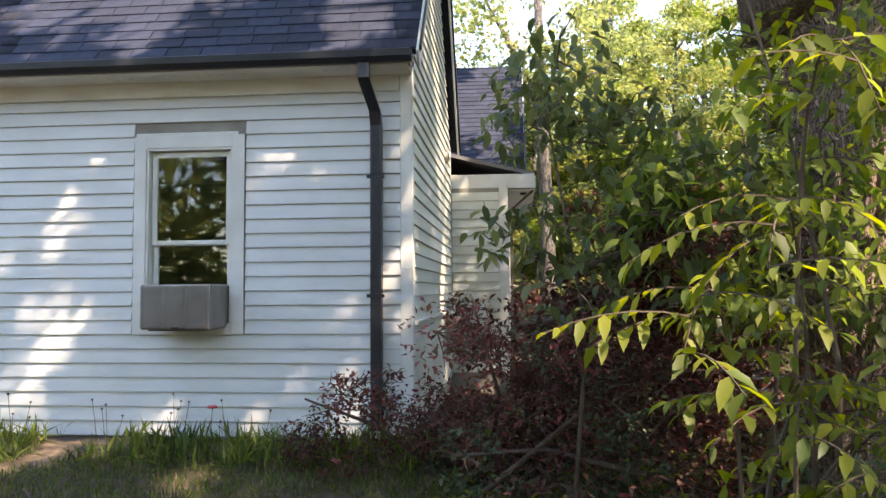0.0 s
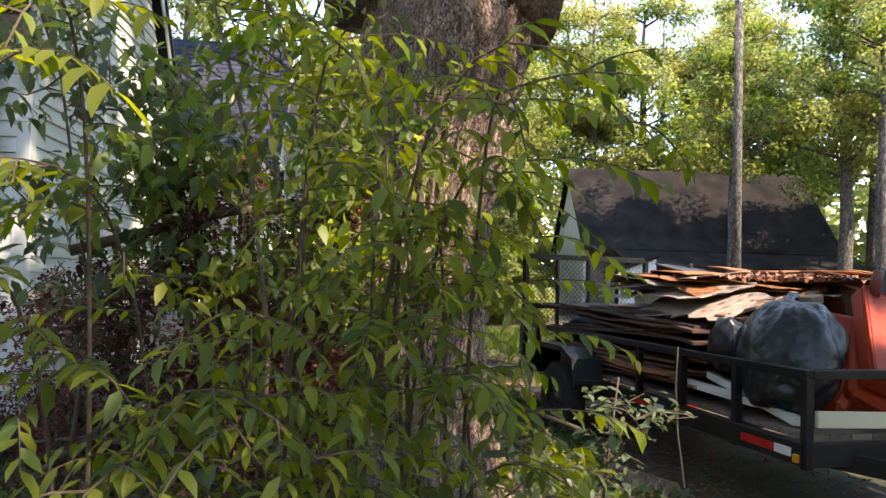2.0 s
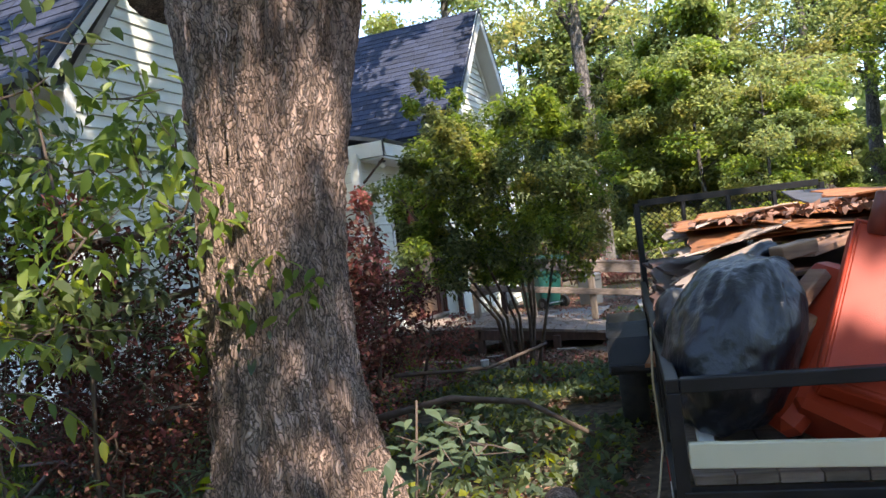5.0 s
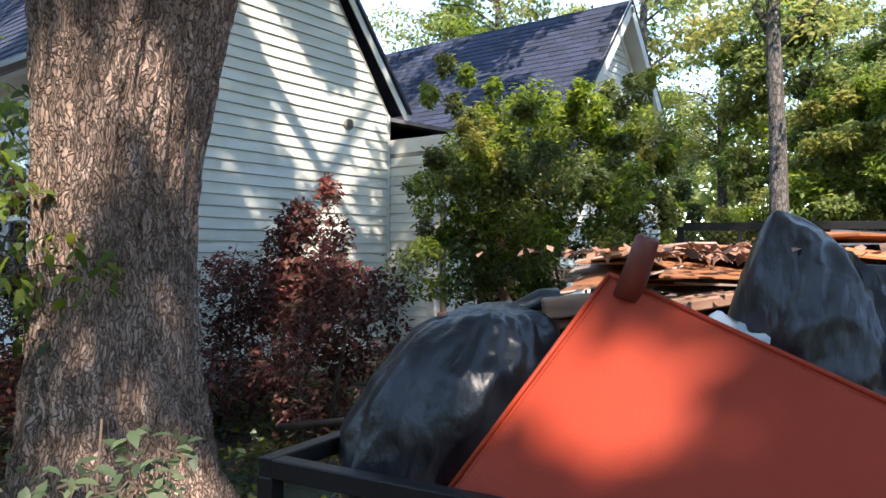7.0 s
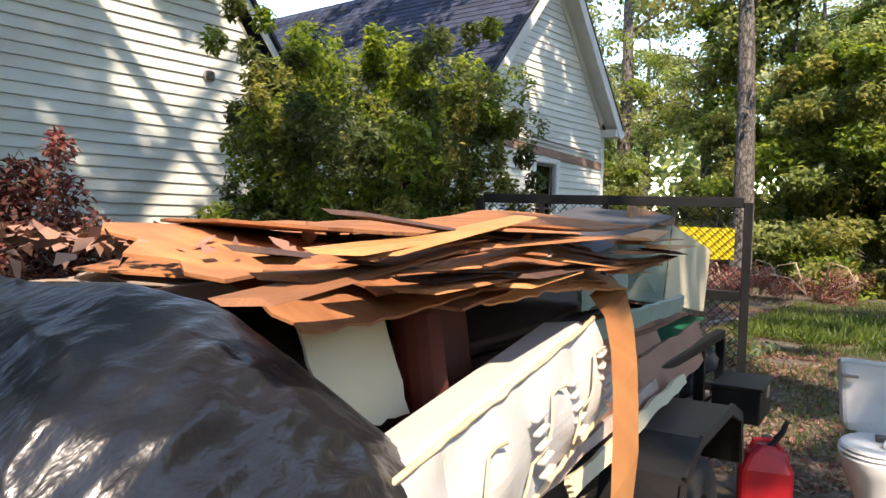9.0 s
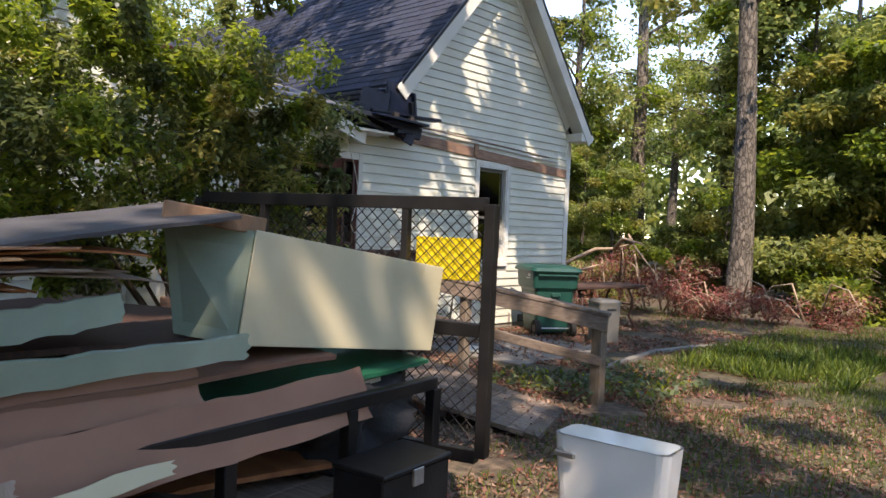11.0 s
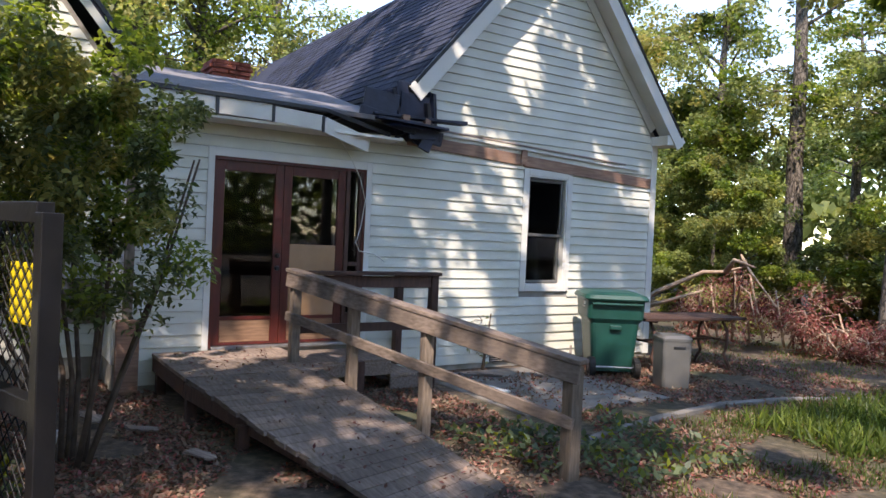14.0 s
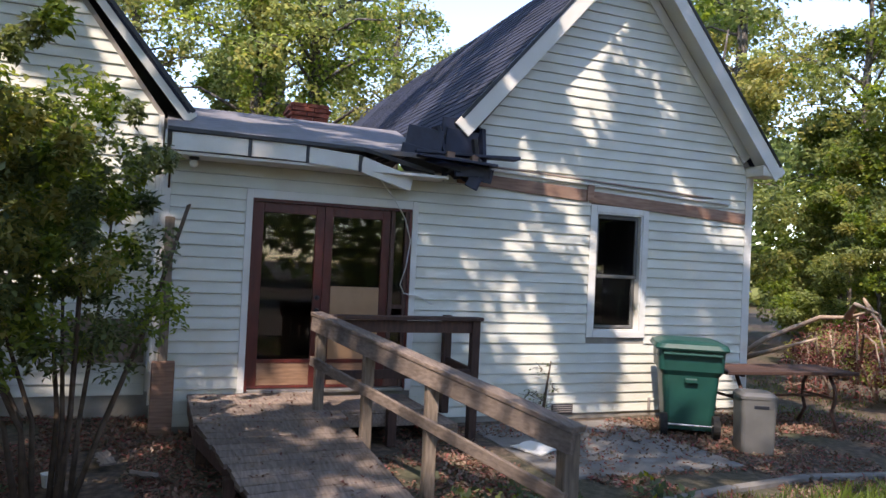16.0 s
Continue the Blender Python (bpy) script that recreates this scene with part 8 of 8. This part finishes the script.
def build_shrubs():
    rs = np.random.RandomState(5)
    # the tall evergreen by the ramp
    stems, clumps = [], []
    for k in range(11):
        a = rs.uniform(0, 6.28)
        r = rs.uniform(0.5, 1.25)
        p = [(0.16 * math.cos(a), 0.16 * math.sin(a), 0), (0.3 * r * math.cos(a), 0.3 * r * math.sin(a), 0.6), (0.65 * r * math.cos(a) - 0.15, 0.65 * r * math.sin(a) - 0.15, 1.3), (r * math.cos(a) - 0.3, r * math.sin(a) - 0.3, 2.2)]
        stems.append(p)
    for k in range(235):
        a, z = rs.uniform(0, 6.28), rs.uniform(1.1, 2.85)
        w = 1.38 * math.sin(math.pi * min(1, max(0.12, (z - 0.35) / 3.0))) ** 0.6 * (1 + 0.22 * math.sin(3 * a + z * 2.1))
        r = w * rs.uniform(0.35, 1.0)
        cx, cy = r * math.cos(a) + 0.22, r * math.sin(a) - 0.62
        if z < 1.95 and cx > 1.15 and cy < -0.3:
            continue
        q = rs.uniform(0.10, 0.27)
        clumps.append(((cx, cy, z), (q, q, q * 0.85)))
    for k in range(34):
        a, w = rs.uniform(0, 6.28), rs.uniform(0.9, 1.55)
        z = rs.uniform(1.2, 2.9)
        dx, dy = math.cos(a), math.sin(a)
        if z < 1.95 and dx > 0.4 and dy < 0.2:
            continue
        for f_ in (0.6, 0.85, 1.05):
            clumps.append(((w * f_ * dx * 0.85 + 0.22, w * f_ * dy * 0.85 - 0.62, z + 0.28 * f_), (0.09, 0.09, 0.12)))
    shrub("evergreen_shrub", "tall many-stemmed evergreen shrub with small glossy leaves by the ramp", (2.98, 3.28, 0.0), stems, clumps, 190, 0.062,
          [M_LEAF_DARK, M_LEAF_BUSH, M_LEAF_YELLOW], [0.42, 0.46, 0.12], seed=3, aspect=0.5)
    # browned shrub between the big tree and the wall
    stems = [[(0.3 * i - 0.6, 0.1 * (i % 3), 0), (0.34 * i - 0.7, 0.2, 0.6), (0.4 * i - 0.8, 0.3 - 0.2 * (i % 2), 1.3 + 0.12 * (i % 3))] for i in range(5)]
    clumps = [((rs.uniform(-0.75, 1.0), rs.uniform(-0.5, 0.7), rs.uniform(0.15, 1.4)), (0.24, 0.24, 0.22)) for _ in range(72)]
    clumps += [((rs.uniform(0.3, 0.9), rs.uniform(-0.3, 0.3), rs.uniform(1.2, 1.75)), (0.17, 0.17, 0.2)) for _ in range(12)] + [((0.75, 0, 1.95), (0.1, 0.1, 0.14))]
    shrub("dead_shrub", "dead shrub with curled dark-brown and red leaves against the house", (1.85, 0.35, 0.0), stems, clumps, 150, 0.06, [M_LEAF_DEAD, M_LEAF_RED], [0.65, 0.35], seed=8, twigs=5, aspect=0.55)
    clumps = [((rs.uniform(-1.3, 0.9), rs.uniform(-0.6, 0.3), rs.uniform(0.1, 0.72)), (0.2, 0.2, 0.17)) for _ in range(44)]
    clumps += [((rs.uniform(-0.15, 0.75), rs.uniform(-0.45, 0.1), rs.uniform(0.6, 1.35)), (0.14, 0.14, 0.2)) for _ in range(13)]
    shrub("dead_shrub", "dead shrub with drooping dark clusters at the corner of the house", (0.55, -0.62, 0.05), [[(0.1, 0, 0), (0.2, -0.1, 0.6), (0.0, -0.2, 1.35)], [(0.3, 0, 0), (0.45, 0, 0.8), (0.5, 0, 1.6)], [(-0.2, 0, 0), (-0.7, -0.2, 0.4), (-1.2, -0.3, 0.6)], [(1.3, -0.9, 0.2), (0.5, -0.7, 0.35), (-0.2, -0.5, 0.25)]],
          clumps, 130, 0.05, [M_LEAF_DEAD, M_LEAF_RED], [0.75, 0.25], seed=9, twigs=6, aspect=0.5)
    clumps = [((rs.uniform(-1.1, 1.15), rs.uniform(-0.9, 0.6), rs.uniform(0.1, 1.25)), (0.28, 0.28, 0.24)) for _ in range(66)] + [((rs.uniform(-0.4, 0.95), rs.uniform(-0.9, 0.2), rs.uniform(1.1, 1.95)), (0.2, 0.2, 0.2)) for _ in range(34)]
    shrub("dead_shrub", "low tangle of dark dead leaves under the saplings", (1.5, -1.35, 0.0), [[(-1, 0, 0), (0, 0.1, 0.8), (1, 0, 1.1)]], clumps, 130, 0.055, [M_LEAF_DEAD, M_LEAF_RED, M_LEAF_IVY], [0.6, 0.2, 0.2], seed=10, twigs=5)
    clumps = [((rs.uniform(-0.5, 0.5), rs.uniform(-0.5, 0.5), rs.uniform(0.1, 0.75)), (0.2, 0.2, 0.2)) for _ in range(16)]
    shrub("dead_shrub", "small red-brown dead shrub beside the bush", (2.3, 1.75, 0.0), [[(0, 0, 0), (0.1, 0.1, 0.5), (0.2, 0.1, 0.9)]], clumps, 130, 0.05, [M_LEAF_RED, M_LEAF_BUSH], [0.8, 0.2], seed=14, twigs=5)
    # arching growth in the foreground
    arching("sapling", "thicket of young growth with arching sprays of bright drooping leaves", (2.25, -3.35, 0.0),
            [(rs.uniform(-0.6, 0.75), rs.uniform(-0.2, 0.45), rs.uniform(-2.3, -0.6), rs.uniform(0.45, 1.05), rs.uniform(0.9, 2.35)) for _ in range(16)],
            [M_LEAF_NEAR, M_LEAF_BUSH], [0.75, 0.25], 0.088, 41)
    arching("sapling", "slender leafy canes rising close before the old tree", (2.25, -3.35, 0.0),
            [(rs.uniform(0.35, 0.8), rs.uniform(-0.1, 0.4), rs.uniform(-2.4, -1.2), rs.uniform(0.25, 0.5), rs.uniform(1.1, 2.2)) for _ in range(7)],
            [M_LEAF_NEAR, M_LEAF_BUSH], [0.6, 0.4], 0.085, 43)
    arching("sapling", "low arching sprays of pale green leaves over the undergrowth", (2.15, -3.55, 0.0),
            [(rs.uniform(-0.6, 0.9), rs.uniform(-0.1, 0.4), rs.uniform(-2.6, -0.5), rs.uniform(0.3, 0.8), rs.uniform(0.35, 0.95)) for _ in range(15)],
            [M_LEAF_NEAR, M_LEAF_BUSH, M_LEAF_YELLOW], [0.6, 0.3, 0.1], 0.075, 42)
    clumps = [((rs.uniform(-1.2, 1.2), rs.uniform(-0.5, 0.5), rs.uniform(0.15, 0.75)), (0.3, 0.3, 0.16)) for _ in range(36)]
    shrub("sapling", "low leafy undergrowth in front of the old tree", (2.3, -3.25, 0.0), [[(0, 0, 0), (0.3, 0.2, 0.5), (0.6, 0.1, 0.8)]], clumps, 30, 0.10, [M_LEAF_NEAR, M_LEAF_IVY], [0.55, 0.45], seed=6, aspect=0.48, twigs=3, fine=True, thick=0.008)
    clumps = [((rs.uniform(-0.9, 1.4), rs.uniform(-0.5, 0.6), rs.uniform(1.15, 2.7)), (0.32, 0.32, 0.24)) for _ in range(38)]
    shrub("sapling", "tall leafy growth behind the saplings", (1.75, -2.1, 0.0), [[(-0.6, 0, 0), (-0.5, 0, 1.2), (-0.7, 0, 2.4)], [(0.4, 0, 0), (0.5, 0, 1.2), (0.3, 0, 2.6)]], clumps, 70, 0.10, [M_LEAF_DARK, M_LEAF_BUSH], [0.55, 0.45], seed=16, aspect=0.5, twigs=3, droop=0.6, fine=True, thick=0.012)
    clumps = [((rs.uniform(-0.5, 0.5), rs.uniform(-0.4, 0.3), rs.uniform(0.15, 0.85)), (0.2, 0.2, 0.12)) for _ in range(14)]
    shrub("sapling", "young plants with pale leaves at the foot of the old tree", (3.92, -2.1, 0.0), [[(0, 0, 0), (0.05, 0, 0.5), (0.1, 0, 0.9)]], clumps, 24, 0.085, [M_LEAF_IVY, M_LEAF_DARK], [0.75, 0.25], seed=18, aspect=0.5, twigs=3, fine=True, thick=0.006)
    clumps = [((rs.uniform(-0.12, 0.12), rs.uniform(-0.25, 0.25), rs.uniform(0.2, 0.75)), (0.1, 0.14, 0.1)) for _ in range(7)]
    shrub("wall_plant", "thin leafy plant growing against the rear wall", (1.0, 8.3, 0.0), [[(0, 0, 0), (0, 0.05, 0.4), (0, 0.1, 0.75)]], clumps, 12, 0.05, [M_LEAF_DARK], seed=19, twigs=3)
    clumps = [((rs.uniform(-0.35, 0.35), rs.uniform(-0.35, 0.35), rs.uniform(1.35, 2.7)), (0.24, 0.24, 0.15)) for _ in range(20)]
    shrub("sapling", "slim sapling with drooping sprays of pale leaves", (2.2, -2.85, 0.0), [[(0, 0, 0), (0.03, 0, 1.1), (-0.1, 0.05, 2.0), (-0.3, 0.0, 2.7)]], clumps, 26, 0.095, [M_LEAF_NEAR, M_LEAF_BUSH], [0.5, 0.5], seed=23, aspect=0.46, twigs=3, droop=0.6, fine=True, thick=0.012)
    # brush heap to the north
    clumps, stems = [], []
    for k in range(70):
        f = rs.uniform(0, 1)
        x, y = -0.4 + 4.9 * f + rs.normal(0, 0.3), 13.9 + 1.7 * f + rs.normal(0, 0.45)
        hmax = 1.55 * max(0.35, 1 - abs(f - 0.22) * 2.0)
        clumps.append(((x, y, rs.uniform(0.05, hmax)), (0.36, 0.3, 0.24)))
    for k in range(24):
        f = rs.uniform(0, 1)
        x, y = -0.3 + 4.5 * f, 13.8 + 1.6 * f
        h = 0.5 + 1.1 * rs.uniform() * max(0.4, 1 - abs(f - 0.25) * 1.6)
        d = rs.uniform(-0.7, 0.7)
        stems.append([(x, y, 0.1), (x + d * 0.4, y - 0.1, h), (x + d, y - 0.2, h * 0.9), (x + d * 1.5, y - 0.3, h * 0.4)])
    shrub("brush_heap", "long heap of cut branches with dried red-brown leaves", (0, 0, 0), stems, clumps, 170, 0.075, [M_LEAF_RED, M_LEAF_DEAD], [0.72, 0.28], twig=M_DEADTWIG, cat="brush heap", seed=20, twigs=8, aspect=0.4)
    b = thing("dead_branch", "pale bare forked branch sticking out of the brush heap", "branch")
    for pts in ([(-1.1, 12.9, 0.3), (-0.5, 13.3, 0.9), (0.1, 13.8, 1.30), (0.5, 13.9, 1.33), (0.9, 13.9, 1.45), (1.5, 13.9, 0.8)], [(0.5, 13.9, 1.33), (0.8, 13.7, 1.55), (1.4, 13.4, 1.45)], [(-0.9, 13.1, 0.5), (-0.2, 13.2, 0.75), (0.5, 13.3, 1.0)], [(0.9, 13.9, 1.45), (0.85, 13.8, 1.65)]):
        bm = bmesh.new()
        tube(bm, pts, [0.05 - 0.035 * i / (len(pts) - 1) for i in range(len(pts))], 9)
        part("limb", bm, M_DEADTWIG, b, smooth=True)
    # fallen branches in the undergrowth
    f = thing("fallen_branch", "fallen grey-brown branches lying in the undergrowth beside the old tree", "branch")
    for pts, r in (([(2.7, -0.2, 0.32), (3.3, 0.05, 0.42), (3.9, -0.05, 0.40), (4.4, -0.35, 0.25)], 0.028), ([(1.1, -2.0, 1.5), (1.9, -1.9, 1.75), (2.5, -1.7, 1.8)], 0.03), ([(0.9, -1.4, 1.2), (1.8, -1.5, 1.35), (2.6, -1.2, 1.5)], 0.025),
                   ([(2.6, 0.6, 0.5), (3.2, 1.3, 0.4), (3.6, 1.9, 0.5)], 0.018)):
        bm = bmesh.new()
        tube(bm, pts, [r, r * 0.9, r * 0.75, r * 0.5][:len(pts)], 9)
        part("limb", bm, M_TWIG, f, smooth=True)


build_shrubs()


def ground_cover():
    rs = np.random.RandomState(31)

    def zs(c):
        return np.array([ground_z(x, y) for x, y in c])

    def scatter(name, label, boxes, size, mats, weights, droop, aspect, lift=0.01, spread=0.5):
        C = []
        for x0, x1, y0, y1, n in boxes:
            c = np.stack([rs.uniform(x0, x1, n), rs.uniform(y0, y1, n)], 1)
            keep = np.array([noise.noise(Vector((x * 1.3, y * 1.3, 2))) > -0.25 for x, y in c])
            C.append(c[keep])
        c = np.concatenate(C)
        cen = np.concatenate([c, (zs(c) + lift)[:, None]], 1)
        v, q = leaf_cloud(rs, cen, size, droop=droop, aspect=aspect, spread=spread)
        o = bulk(name, v, q, mats, None, rs.choice(len(mats), size=len(q), p=weights))
        tagged(o, label, "ground cover", kind="stuff")
    scatter("lawn_grass", "short rough grass", [(-6, 1.2, -5.2, -0.2, 60000), (3.9, 10, 8.3, 16, 60000), (5.0, 9.5, 3.6, 8.3, 12000), (-2.5, 4, 11.9, 15, 5000)], 0.085, [M_GRASS, M_STRAW], [0.85, 0.15], -1.05, 0.10, spread=0.4)
    scatter("grass_clump", "taller tufts of bright grass and weeds", [(4.3, 6.2, 8.9, 11.5, 5200), (6, 8.5, 12, 14.5, 2500), (-5, 0.9, -0.9, -0.12, 2500)], 0.22, [M_GRASS, M_LEAF_BUSH], [0.7, 0.3], -0.9, 0.09, spread=0.4)
    scatter("leaf_litter", "dry leaf litter and straw", [(1.0, 5.8, 6.2, 13, 34000), (-0.5, 5, 2.2, 4.3, 18000), (2, 10, 2.9, 8.3, 34000), (0.2, 5, -4.5, 2.2, 16000), (4.5, 9, -4, 4, 5000), (-3, 6, 11, 15, 6000)], 0.05, [M_STRAW, M_TAUPE, M_LEAF_RED], [0.4, 0.35, 0.25], 0.0, 0.5, lift=0.012, spread=0.35)
    t = rs.uniform(0, 1, 420)
    c = np.stack([2.1 + 2.8 * t, 4.4 + 0.5 * t + rs.uniform(0, 1, 420) ** 1.3 * (1.2 - 0.3 * t), 0.412 - 0.35 * t], 1)
    v, q = leaf_cloud(rs, np.concatenate([c, np.stack([rs.uniform(0.85, 2.1, 160), rs.uniform(4.3, 5.5, 160), np.full(160, 0.414)], 1)]), 0.045, droop=0.0, aspect=0.5, spread=0.15)
    tagged(bulk("ramp_litter", v, q, [M_STRAW, M_LEAF_DEAD], None, rs.choice(2, size=len(q), p=[0.5, 0.5])), "dry leaves scattered on the ramp planks", "ground cover", kind="stuff")
    scatter("ground_ivy", "low broad-leaved ground cover", [(0.4, 4.6, -4.3, 1.9, 14000), (2.6, 4.5, 0.5, 3.0, 3000), (3.4, 5.2, 6.1, 8.0, 1300)], 0.08, [M_LEAF_IVY, M_LEAF_DARK, M_LEAF_NEAR], [0.55, 0.3, 0.15], -0.3, 0.55, lift=0.09)


ground_cover()

# ---- siding and shingles, piece by piece ----
siding(wall_front, pose(0, 0, 0), [(-9, 3.15), (-0.086, 3.15)], [(FW[0] - 0.02, FW[1] + 0.06, FW[2] - 0.02, FW[3] + 0.02)], 0.19, joints=((22, -2.02),))
siding(wall_east, m_east(0), [(0.086, MAIN_EAVE), (MAIN_D / 2, MAIN_RIDGE - 0.1), (MAIN_D - 0.062, MAIN_EAVE)], [], 0.26, z_old=1.13, material=M_SIDING_REAR)
siding(wall_return, pose(0, 3.93, 0), [(0.03, 2.80), (WX - 0.102, 2.80)], [], 0.30, material=M_SIDING_REAR)
siding(wall_rear, m_east(WX), [(4.022, 2.80), (7.26, 2.80), (7.30, 3.36), (WING_MID, 5.94), (WING_N - 0.112, 3.36)],
       [(GW[0] - 0.088, GW[1] + 0.088, GW[2] - 0.078, GW[3] + 0.088), (DOOR[0] - 0.068, DOOR[1] + 0.068, 0.0, DOOR[3] + 0.088)], 0.07, material=M_SIDING_REAR)
shingles(roof_main_s, (-9.3, -0.3, 3.402), (1, 0, 0), (0, MAIN_D / 2 + 0.3, slope_m * (MAIN_D / 2 + 0.3)), 9.42, 3.4, (5.6, 9.4))
sw = (WING_RIDGE + 0.12 - 3.52) / (WING_MID - 7.05)
shingles(roof_wing_s, (-9, 7.05, 3.522), (1, 0, 0), (0, 1, sw), 9 + WRX, 3.6, (6.2, 10.1))
